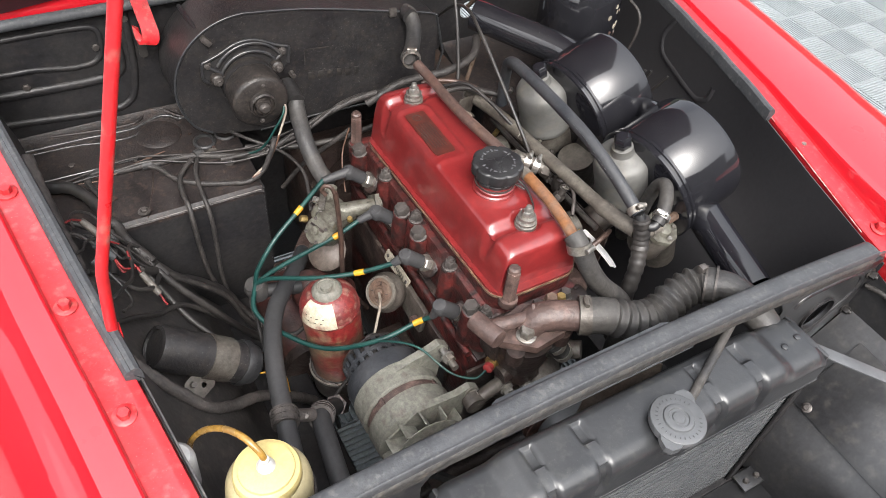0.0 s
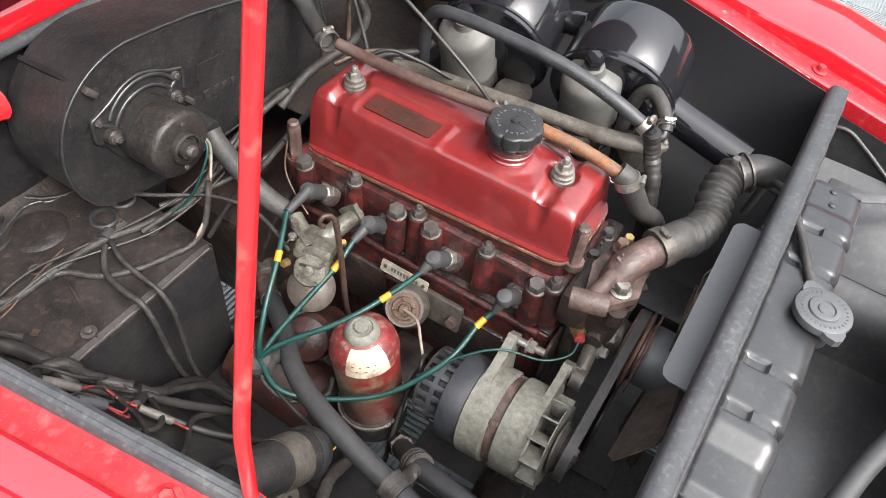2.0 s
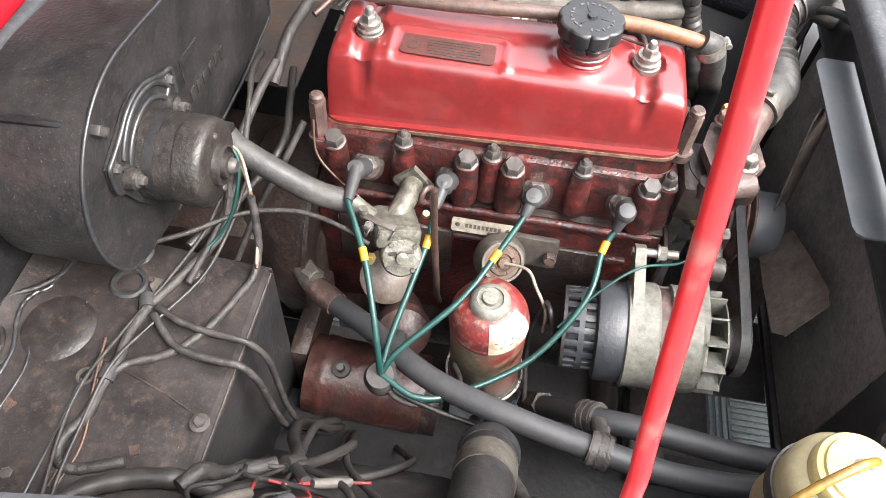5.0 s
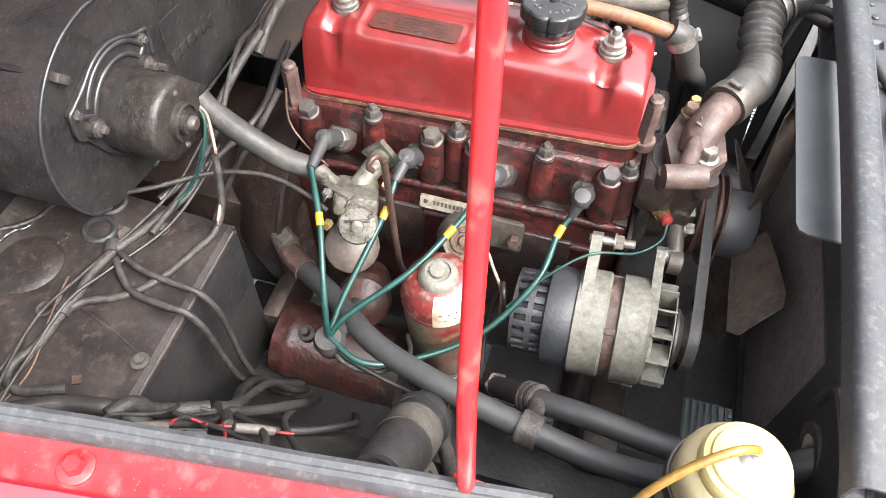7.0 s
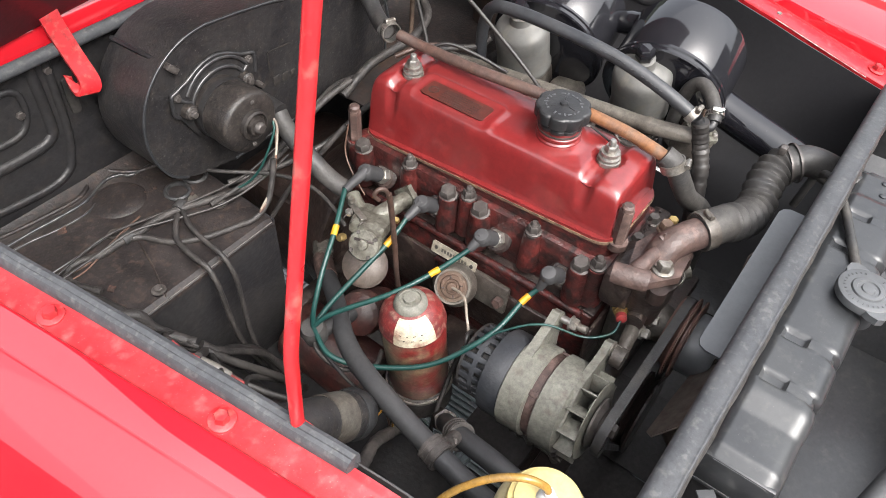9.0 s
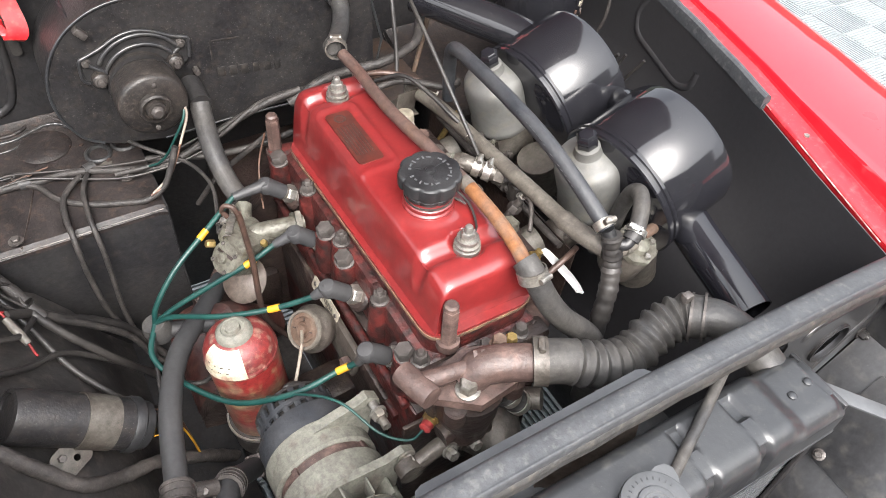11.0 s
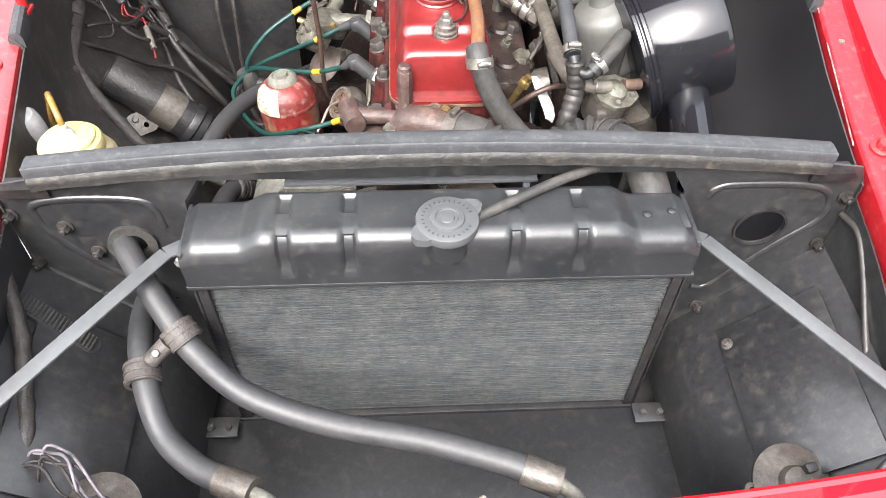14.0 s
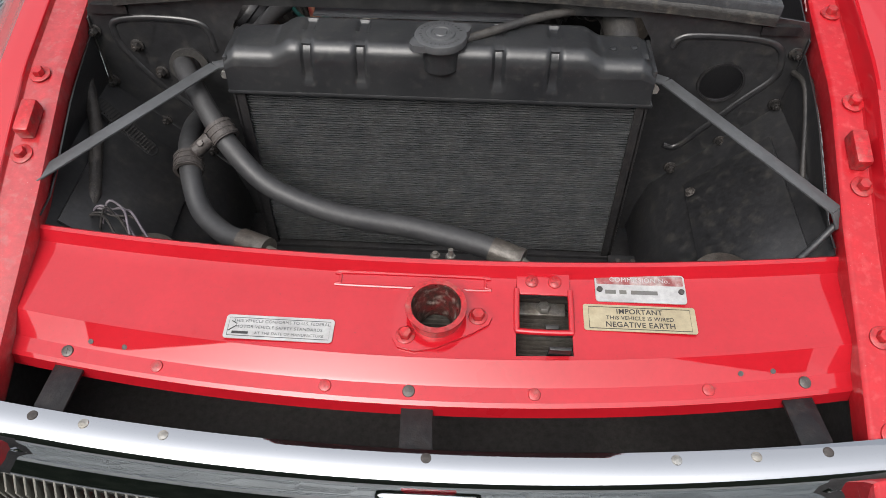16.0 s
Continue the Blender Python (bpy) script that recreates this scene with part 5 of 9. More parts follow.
part("front_casting_text", join(*[box(0.008, 0.004, 0.003, 0.001, pose(0.025 + k * 0.011, 0.272, 0.748, 0, 0, 10 * (k % 3))) for k in range(6)]), IRON_DARK, engine)
part("front_ledge", box(0.13, 0.03, 0.05, 0.008, pose(0.035, 0.272, 0.715)), IRON_DARK, engine)
for x in (0.012, 0.062):
    bolt("front_bolt", (x, 0.272, 0.738), (0, 0, 1), 0.0085, 0.010, STEEL_DARK, engine, washer=0.011)
# manifolds on the far side
part("inlet_manifold", join(box(0.05, 0.28, 0.05, 0.015, pose(0.125, 0.52, 0.70)), *[tube([(0.10, y, 0.70), (0.16, y, 0.71), (0.185, y, 0.715)], 0.025, 16, 3) for y in (0.407, 0.625)]), ALLOY_DIRTY, engine, "oily alloy inlet manifold")
part("exhaust_manifold", join(tube([(0.10, 0.32, 0.66), (0.15, 0.34, 0.645), (0.16, 0.42, 0.60), (0.16, 0.5, 0.5)], 0.024, 14, 5), tube([(0.10, 0.69, 0.66), (0.15, 0.67, 0.645), (0.16, 0.58, 0.60), (0.16, 0.5, 0.5)], 0.024, 14, 5), tube([(0.10, 0.5, 0.66), (0.15, 0.5, 0.62), (0.16, 0.5, 0.45), (0.17, 0.55, 0.3)], 0.026, 14, 5)), IRON_BROWN, engine, "rusty exhaust manifold")
part("heat_shield", sheet([[(0.195, y, 0.745), (0.192, y, 0.70), (0.186, y, 0.62)] for y in (0.34, 0.5, 0.72)], 0.002), IRON_DARK, engine, "oily heat shield")
part("shield_pad", sheet([[(0.144, 0.352, 0.766), (0.149, 0.334, 0.758), (0.155, 0.312, 0.750), (0.158, 0.297, 0.745), (0.159, 0.288, 0.742)],
                         [(0.151, 0.354, 0.764), (0.158, 0.336, 0.753), (0.165, 0.315, 0.744), (0.168, 0.301, 0.741), (0.164, 0.286, 0.740)],
                         [(0.157, 0.352, 0.758), (0.166, 0.338, 0.748), (0.174, 0.318, 0.737), (0.173, 0.300, 0.735), (0.168, 0.285, 0.737)]], 0.003), LABEL_WHITE, engine, "torn white heat pad")
# thermostat housing
part("thermostat_base", join(lathe([(0.030, 0.672), (0.033, 0.700), (0.037, 0.716), (0.0375, 0.742), (0.040, 0.748), (0.0405, 0.756)], 36, pose(-0.040, 0.230, 0)), box(0.085, 0.045, 0.060, 0.010, pose(-0.040, 0.256, 0.725)), tube([(-0.040, 0.228, 0.700), (-0.060, 0.222, 0.692), (-0.078, 0.220, 0.690)], 0.014, 16, 4)), IRON_DARK, engine)
for x, y in ((-0.072, 0.206), (0.004, 0.206), (-0.076, 0.250)):
    part("flange_ear", lathe([(0.0125, 0.744), (0.0125, 0.7655)], 18, pose(x, y, 0)), IRON_DARK, engine)
part("pump_arm", join(tube([(-0.120, 0.212, 0.664), (-0.085, 0.216, 0.672), (-0.045, 0.220, 0.668), (-0.010, 0.226, 0.655)], 0.011, 14, 5, swell=lambda q, i: 0.85 + 0.35 * q), lathe([(0.015, -0.008), (0.015, 0.008)], 20, aim((-0.122, 0.212, 0.664), (0, -1, 0))), box(0.030, 0.020, 0.050, 0.006, pose(-0.030, 0.222, 0.655, 0, 25, 0))), ALLOY_DIRTY, engine, "oily cast alloy pump arm")
for x, z in ((-0.072, 0.672), (-0.040, 0.668)):
    bolt("arm_bolt", (x, 0.206, z), (0, -1, 0.3), 0.0075, 0.009, STEEL_DULL, engine, washer=0.010)
elbow = part("thermostat_elbow", join(prism([(-0.092, 0.222), (-0.080, 0.250), (-0.03, 0.262), (0.01, 0.250), (0.022, 0.222), (0.0, 0.196), (-0.05, 0.190)], 0.766, 0.779), tube([(-0.045, 0.226, 0.775), (-0.030, 0.224, 0.792), (-0.005, 0.213, 0.797), (0.024, 0.199, 0.796)], 0.021, 20, 6), tube([(-0.095, 0.237, 0.793), (-0.045, 0.230, 0.795)], 0.010, 12, 3, swell=lambda s, i: 1.15 - 0.3 * s), lathe([(0.0135, -0.022), (0.0140, -0.018), (0.0140, 0.020), (0.0130, 0.024)], 20, aim((-0.104, 0.238, 0.793), (0.25, -0.96, 0.05)))), IRON_BROWN, engine, "brown heat-stained thermostat elbow")
for k in range(6):
    part("raised_mark", box(0.0045, 0.008, 0.0016, 0.0004, pose(-0.036 + k * 0.0075, 0.2315 - k * 0.0035, 0.8135 - 0.0010 * abs(k - 2.5), 18, 0, -22)), IRON_BROWN, elbow)
bolt("elbow_bolt", (-0.054, 0.213, 0.779), (0, 0, 1), 0.0105, 0.012, STEEL_DULL, elbow, washer=0.014)
bolt("elbow_bolt", (0.002, 0.240, 0.790), (0, 0, 1), 0.009, 0.011, RUST, elbow, washer=0.011)
bolt("elbow_bolt", (0.016, 0.237, 0.792), (0, 0, 1), 0.007, 0.011, BRASS, elbow)
part("temperature_sender", join(lathe([(0.011, 0), (0.011, 0.010)], 6, aim((-0.072, 0.244, 0.697), (-0.85, -0.5, 0.1))), lathe([(0.008, 0.010), (0.008, 0.016)], 14, aim((-0.072, 0.244, 0.697), (-0.85, -0.5, 0.1)))), BRASS, engine, "brass temperature sender")
part("sender_cap", lathe([(0.0075, 0.015), (0.0075, 0.023), (0.004, 0.025)], 14, aim((-0.072, 0.244, 0.697), (-0.85, -0.5, 0.1))), WIRE_RED, engine, "red plastic cap")
# water pump, pulleys, belt, fan
pump = part("water_pump", join(lathe([(0.045, 0), (0.045, 0.03), (0.030, 0.06), (0.022, 0.10)], 28, aim((0.005, 0.262, 0.62), (0, -1, 0))), box(0.10, 0.02, 0.12, 0.008, pose(0.0, 0.255, 0.62)), tube([(0.02, 0.25, 0.66), (0.03, 0.22, 0.69), (0.05, 0.20, 0.70)], 0.014, 14, 4)), ALLOY_DIRTY, engine)
part("bypass_hose", tube([(-0.005, 0.215, 0.735), (0.010, 0.212, 0.715), (0.022, 0.21, 0.70)], 0.014, 14, 5), RUBBER, engine)
for at in ((0.004, 0.2135, 0.728), (0.019, 0.2105, 0.705)):
    part("bypass_clip", ring(0.0142, 0.0156, 0.010, 24, aim(at, (0.55, -0.1, -0.8))), ZINC, engine)
part("pump_pulley", lathe([(0.02, 0), (0.056, 0.002), (0.058, 0.006), (0.046, 0.014), (0.058, 0.022), (0.058, 0.026), (0.044, 0.028), (0.044, 0.052), (0.04, 0.054), (0.012, 0.055)], 44, aim((0.005, 0.188, 0.615), (0, -1, 0))), PULLEY_RUST, engine, "rusty fan pulley")
for q in (0.167, 0.157):
    part("pulley_flange", lathe([(0.045, 0), (0.0625, 0.0005), (0.0635, 0.002), (0.0625, 0.0035), (0.045, 0.004)], 48, aim((0.005, q, 0.615), (0, -1, 0))), PULLEY_RUST, engine)
part("crank_pulley", lathe([(0.03, 0), (0.070, 0.002), (0.072, 0.006), (0.058, 0.014), (0.072, 0.022), (0.072, 0.026), (0.02, 0.028)], 44, aim((0.0, 0.190, 0.40), (0, -1, 0))), IRON_DARK, engine)
def around(cx, cz, r, a0, a1, n):
    return [(cx + r * math.cos(radians(a)), cz + r * math.sin(radians(a))) for a in np.linspace(a0, a1, n)]
path = around(-0.197, 0.617, 0.034, 265, 92, 12) + around(0.005, 0.615, 0.053, 92, -8, 12) + around(0.0, 0.40, 0.067, -8, -150, 14)
loop = [Vector((x, 0.176, z)) for x, z in path]
rows = []
for i, p in enumerate(loop + loop[:1]):
    a, b = loop[(i - 1) % len(loop)], loop[(i + 1) % len(loop)]
    t = (b - a).normalized()
    nrm = Vector((t.z, 0, -t.x))
    if nrm.dot(p - Vector((-0.07, 0.176, 0.54))) < 0:
        nrm = -nrm
    rows.append([tuple(p + nrm * q + Vector((0, d, 0))) for q, d in ((0.005, -0.0065), (0.005, 0.0065), (-0.004, 0.0045), (-0.004, -0.0045), (0.005, -0.0065))])
part("fan_belt", sheet(rows, 0.0015), RUBBER_GREY, engine, "worn grey fan belt")
part("pulley_hub", lathe([(0.030, 0), (0.046, 0.002), (0.047, 0.006), (0.047, 0.040), (0.044, 0.044), (0.015, 0.045)], 36, aim((0.005, 0.154, 0.615), (0, -1, 0))), STRAP_GREY, engine, "dull grey fan hub")
fan = part("fan", lathe([(0.03, 0), (0.032, 0.004), (0.02, 0.006)], 28, aim((0.005, 0.110, 0.615), (0, -1, 0))), FAN_STEEL, engine)
fb = prism([(-0.026, 0.03), (0.026, 0.03), (0.034, 0.09), (0.040, 0.165), (0.034, 0.186), (-0.026, 0.196), (-0.040, 0.180), (-0.034, 0.10)], 0, 0.002)
for a in (75, 165, 255, 345):
    part("fan_blade", xf(fb, aim((0.005, 0.112, 0.615), (0, -1, 0)) @ pose(0, 0, 0, 0, 0, a) @ pose(0, 0, 0, 0, -35, 0)), FAN_STEEL, fan)
part("dipstick", join(tube([(-0.130, 0.548, 0.50), (-0.165, 0.549, 0.57), (-0.175, 0.550, 0.620), (-0.174, 0.556, 0.70), (-0.178, 0.559, 0.775), (-0.180, 0.560, 0.795)], 0.0042, 8, 6), tube([(-0.180, 0.560, 0.790), (-0.184, 0.563, 0.803), (-0.192, 0.568, 0.806), (-0.197, 0.571, 0.797), (-0.192, 0.568, 0.787)], 0.0032, 8, 6)), PIPE_BROWN, engine, "brown dipstick with loop handle")
# heater valve on the head
hv = thing("heater_valve", "grey cast heater valve beside the cylinder head", "valve")
hm = aim((-0.196, 0.592, 0.688), (-0.72, -0.25, 0.62))
part("pot", lathe([(0.024, -0.03), (0.025, -0.01), (0.0245, 0.006), (0.022, 0.010), (0.008, 0.0115), (0.007, 0.016), (0.002, 0.017)], 32, hm), ALLOY_OLIVE, hv)
part("slot", xf(box(0.030, 0.004, 0.003, 0.0005), hm @ pose(0, 0.006, 0.0108)), IRON_DARK, hv)
part("body", join(box(0.060, 0.055, 0.030, 0.008, pose(-0.165, 0.605, 0.700, 10, 20, 20)), tube([(-0.16, 0.61, 0.70), (-0.125, 0.600, 0.705), (-0.085, 0.595, 0.702)], 0.0135, 14, 4), lathe([(0.026, 0), (0.026, 0.008)], 4, aim((-0.090, 0.596, 0.702), (-1, 0.1, 0.1))), tube([(-0.165, 0.62, 0.70), (-0.155, 0.645, 0.705), (-0.148, 0.66, 0.71)], 0.012, 14, 4)), ALLOY_OLIVE, hv)
bolt("screw", (-0.185, 0.632, 0.716), (0, 0, 1), 0.006, 0.008, ZINC, hv)
bolt("screw", (-0.150, 0.572, 0.712), (-0.3, -0.2, 1), 0.005, 0.008, BRASS, hv)
bolt("screw", (-0.206, 0.625, 0.690), (-0.8, 0, 0.4), 0.006, 0.012, BRASS, hv)
for k in range(4):
    p = hm @ Vector((0.020 * math.cos(k * 1.571 + 0.6), 0.020 * math.sin(k * 1.571 + 0.6), 0.0095))
    bolt("screw", p, hm.to_3x3() @ Vector((0, 0, 1)), 0.0032, 0.003, STEEL_DARK, hv)
part("lever", join(box(0.05, 0.010, 0.003, 0.001, pose(-0.178, 0.622, 0.722, 8, 12, 65)), lathe([(0.005, 0), (0.005, 0.008)], 12, pose(-0.168, 0.642, 0.722))), STEEL_DULL, hv)
part("spring", tube([(-0.190 + 0.006 * math.cos(q * 1.0), 0.598 + 0.0022 * q, 0.716 + 0.006 * math.sin(q * 1.0)) for q in range(20)], 0.0011, 8, 2), STEEL_DARK, hv)

# distributor
dist = thing("distributor", "brown capped distributor with green ignition leads", "distributor")
part("vacuum_disc", lathe([(0.010, -0.008), (0.030, -0.006), (0.036, 0.0), (0.030, 0.006), (0.010, 0.009), (0.002, 0.010)], 36, aim((-0.178, 0.612, 0.612), (-0.55, -0.35, 0.75))), FAN_STEEL, dist, "rust-stained vacuum disc")
part("body", lathe([(0.026, -0.07), (0.030, -0.05), (0.034, 0.0), (0.036, 0.012), (0.030, 0.028), (0.016, 0.036)], 32, aim((-0.205, 0.588, 0.545), (-0.65, -0.15, 0.5))), STARTER_RED, dist)
part("cap", lathe([(0.036, 0.0), (0.037, 0.008), (0.034, 0.022), (0.022, 0.032), (0.012, 0.036)], 32, aim((-0.215, 0.585, 0.555), (-0.65, -0.15, 0.5))), STARTER_RED, dist, "oily maroon moulded cap")
part("lead_tower", lathe([(0.018, -0.02), (0.020, 0.0), (0.016, 0.010)], 20, aim((-0.314, 0.592, 0.604), (-0.2, 0, 1))), RUBBER_GREY, dist)
part("tower_arm", tube([(-0.240, 0.585, 0.575), (-0.28, 0.588, 0.585), (-0.312, 0.592, 0.595)], 0.012, 12, 5), RUBBER, dist)
HUB = Vector((-0.314, 0.592, 0.612))
LEADS = (
    (PLUGS[0], [(-0.160, 0.662, 0.728), (-0.217, 0.631, 0.708), (-0.268, 0.610, 0.680), (-0.305, 0.596, 0.640)], (-0.217, 0.631, 0.708)),
    (PLUGS[1], [(-0.140, 0.562, 0.716), (-0.176, 0.564, 0.696), (-0.225, 0.575, 0.668), (-0.280, 0.588, 0.635)], (-0.176, 0.564, 0.696)),
    (PLUGS[2], [(-0.130, 0.456, 0.715), (-0.175, 0.482, 0.688), (-0.232, 0.515, 0.668), (-0.290, 0.575, 0.632)], (-0.175, 0.482, 0.688)),
    (PLUGS[3], [(-0.120, 0.345, 0.705), (-0.140, 0.356, 0.688), (-0.198, 0.368, 0.662), (-0.262, 0.420, 0.615), (-0.312, 0.495, 0.600), (-0.332, 0.545, 0.606)], (-0.137, 0.356, 0.688)),
)
for y, pts, tag in LEADS:
    lead = thing("ignition_lead", "green ignition lead with yellow tag and black boot", "ignition lead", group="ignition leads")
    top = Vector((-0.112, y + 0.004, 0.7305))
    first = Vector(pts[0])
    part("boot", join(tube([Vector((-0.0885, y, 0.7105)), top], 0.0118, 18, 4), lathe([(0.0112, -0.010), (0.0120, -0.003), (0.0115, 0.004), (0.0095, 0.0065), (0.003, 0.0075)], 20, aim(top, (-0.3, 0, 0.95))), tube([top, top.lerp(first, 0.6), first], 0.0080, 14, 3, swell=lambda s, i: 1.1 - 0.4 * s)), RUBBER_SHINE, lead, "black rubber plug boot")
    line = [first.lerp(top, 0.2)] + [Vector(p) for p in pts] + [HUB]
    part("cable", tube(line, 0.0038, 12, 8), GREEN, lead)
    c = curve(line, 12)
    j = min(range(1, len(c) - 2), key=lambda q: (c[q] - Vector(tag)).length)
    d = (c[j + 1] - c[j - 1]).normalized()
    part("tag", tube([c[j] - d * 0.008, c[j] + d * 0.008], 0.0049, 14, 3), YELLOW, lead, "yellow plastic tag")
solid("sender_wire", tube([(-0.094, 0.232, 0.698), (-0.110, 0.235, 0.684), (-0.135, 0.262, 0.680), (-0.160, 0.312, 0.692), (-0.190, 0.355, 0.672), (-0.225, 0.395, 0.635)], 0.0017, 8, 8), GREEN, "thin green wire to the temperature sender", "wire")
solid("lead_loop", tube([HUB, (-0.33, 0.57, 0.59), (-0.325, 0.53, 0.575), (-0.29, 0.50, 0.57), (-0.26, 0.51, 0.565)], 0.0035, 8, 8), WIRE_GREY, "grey cable looping below the lead tower", "cable")
# oil pressure / mechanical sender
snd = thing("round_sender", "rusty round sender with one white wire", "sender")
sm = aim((-0.128, 0.476, 0.622), (-0.75, -0.25, 0.62))
part("housing", lathe([(0.020, -0.03), (0.030, -0.012), (0.034, 0.0), (0.034, 0.006), (0.031, 0.010), (0.029, 0.018)], 36, sm), ALLOY_DIRTY, snd)
part("rim", lathe([(0.0285, 0.012), (0.0288, 0.0195), (0.0270, 0.0225), (0.0240, 0.0222), (0.0235, 0.0195)], 36, sm), DUSTY_PIPE, snd, "pale worn rim")
part("face", lathe([(0.0240, 0.0195), (0.0185, 0.0200), (0.0170, 0.0225), (0.0120, 0.0228), (0.0105, 0.0205), (0.0075, 0.0205), (0.0065, 0.026), (0.002, 0.027)], 36, sm), RUST, snd, "rust brown face")
for a in (20, 110, 200, 290):
    part("face_mark", xf(box(0.005, 0.002, 0.0015, 0.0003), sm @ pose(0, 0, 0, 0, 0, a) @ pose(0.0145, 0, 0.0232)), IRON_DARK, snd)
part("bracket", box(0.012, 0.10, 0.05, 0.005, pose(-0.098, 0.450, 0.610, 0, 10, 0)), ALLOY_DIRTY, snd)
bolt("bolt", (-0.106, 0.410, 0.612), (-1, 0, 0.2), 0.009, 0.010, IRON_BROWN, snd)
part("wire", tube([sm @ Vector((0, 0, 0.024)), (-0.158, 0.440, 0.648), (-0.170, 0.425, 0.630), (-0.186, 0.408, 0.604), (-0.195, 0.405, 0.57)], 0.0022, 8, 8), WIRE_WHITE, snd, "off-white wire")
# starter motor
st = thing("starter_motor", "oily maroon starter motor low beside the block", "starter motor")
sm2 = aim((-0.240, 0.715, 0.428), (-0.02, -1, -0.03))
part("body", lathe([(0.03, 0), (0.056, 0.004), (0.057, 0.02), (0.0585, 0.022), (0.0585, 0.032), (0.057, 0.034), (0.057, 0.165), (0.053, 0.173), (0.03, 0.177)], 44, sm2), STARTER_RED, st)
part("end_cap", lathe([(0.055, 0.170), (0.055, 0.192), (0.03, 0.197)], 44, sm2), IRON_DARK, st)
part("terminal", lathe([(0.012, 0), (0.012, 0.012), (0.006, 0.013), (0.005, 0.024)], 12, aim((-0.255, 0.66, 0.482), (-0.3, 0, 1))), STEEL_DARK, st)
part("mount", box(0.15, 0.03, 0.10, 0.01, pose(-0.17, 0.725, 0.435)), IRON_DARK, st)
gearbox = part("gearbox", box(0.26, 0.27, 0.22, 0.03, pose(0, 0.86, 0.46)), IRON_DARK, engine, "oily gearbox casing")
# engine mounts and cross member under the engine
cross = thing("cross_member", "black steel cross member and chassis rails", "chassis")
part("member", box(0.66, 0.14, 0.07, 0.012, pose(0, 0.205, 0.235)), DARK, cross)
part("steering_rack", tube([(-0.40, 0.27, 0.31), (0.40, 0.27, 0.31)], 0.024, 16, 4), IRON_DARK, cross)
part("splash_plate", box(0.19, 0.30, 0.004, 0.001, pose(0.185, 0.115, 0.30)), DARK, cross)
part("splash_plate", box(0.21, 0.13, 0.004, 0.001, pose(-0.155, 0.165, 0.30)), DARK, cross)
part("splash_plate", box(0.17, 0.17, 0.004, 0.001, pose(0.035, 0.19, 0.306)), DARK, cross)
part("splash_plate", box(0.22, 0.34, 0.004, 0.001, pose(-0.20, 0.68, 0.30)), DARK, cross)
part("splash_plate", box(0.075, 0.14, 0.004, 0.001, pose(-0.1275, 0.35, 0.296)), DARK, cross)
part("splash_plate", box(0.155, 0.11, 0.004, 0.001, pose(-0.0175, 0.055, 0.296)), DARK, cross)
for s in (-1, 1):
    part("rail", box(0.13, 1.10, 0.10, 0.008, pose(s * 0.325, 0.50, 0.365)), BLACK, cross)
    part("engine_mount", box(0.14, 0.05, 0.04, 0.006, pose(s * 0.24, 0.235, 0.42)), IRON_DARK, cross)

# ---- pipes and hoses ----
cpipe = thing("metal_coolant_pipe", "brown metal coolant pipe with faded orange paint, over the rocker cover", "pipe")
part("bare_length", tube([(0.045, 0.728, 0.866), (0.050, 0.690, 0.860), (0.046, 0.63, 0.864), (0.045, 0.568, 0.867), (0.053, 0.48, 0.868), (0.060, 0.418, 0.866), (0.061, 0.395, 0.865)], 0.0085, 16, 8), COPPER, cpipe)
part("painted_length", tube([(0.0602, 0.412, 0.866), (0.062, 0.37, 0.864), (0.062, 0.34, 0.862), (0.060, 0.305, 0.858), (0.056, 0.279, 0.855)], 0.0087, 16, 8), PIPE_ORANGE, cpipe, "faded orange painted length")
part("tape_wrap", tube([(0.0595, 0.420, 0.8662), (0.0605, 0.406, 0.8655)], 0.0094, 14, 3), SLEEVE, cpipe, "scrap of pale tape")
hh = solid("heater_hose", tube([(0.036, 0.745, 0.868), (0.055, 0.77, 0.862), (0.075, 0.80, 0.860), (0.090, 0.828, 0.872), (0.092, 0.850, 0.886), (0.088, 0.862, 0.886)], 0.0135, 18, 8, swell=lambda s, i: 0.74 if i == 0 else 1), RUBBER_GREY, "grey rubber heater hose with clamp", "hose")
def clamp(at, along, r, w=0.011, group="hose clamps", metal=STEEL_DULL):
    c = thing("hose_clamp", "dull steel worm-drive hose clamp", "hose clamp", group=group)
    m = aim(at, along)
    part("band", ring(r, r + 0.0016, w, 28, m @ pose(0, 0, -w / 2)), metal, c)
    part("screw_housing", xf(join(box(0.011, 0.007, 0.007, 0.002), lathe([(0.0036, -0.008), (0.0036, 0.008)], 12, aim((0, 0, 0.001), (1, 0, 0)))), m @ pose(0, r + 0.0038, 0)), metal, c)
    for k in range(10):
        part("slot", xf(box(0.0012, 0.0006, w * 0.55, 0), m @ pose(0, 0, 0, 0, 0, 200 + k * 12) @ pose(0, r + 0.0018, 0)), STEEL_DARK, c)
    return c
clamp((0.042, 0.742, 0.867), (0.4, 0.9, 0), 0.0142)
fh = solid("front_coolant_hose", tube([(0.057, 0.287, 0.858), (0.060, 0.270, 0.848), (0.075, 0.256, 0.812), (0.098, 0.246, 0.775), (0.135, 0.230, 0.735), (0.150, 0.222, 0.69), (0.150, 0.22, 0.60)], 0.0147, 16, 8), RUBBER_GREY, "grey rubber coolant hose dropping beside the engine", "hose")
clamp((0.060, 0.272, 0.847), (0.1, -0.45, -0.9), 0.0160, 0.013)
eh = thing("top_radiator_hose", "ribbed black rubber top radiator hose", "hose")
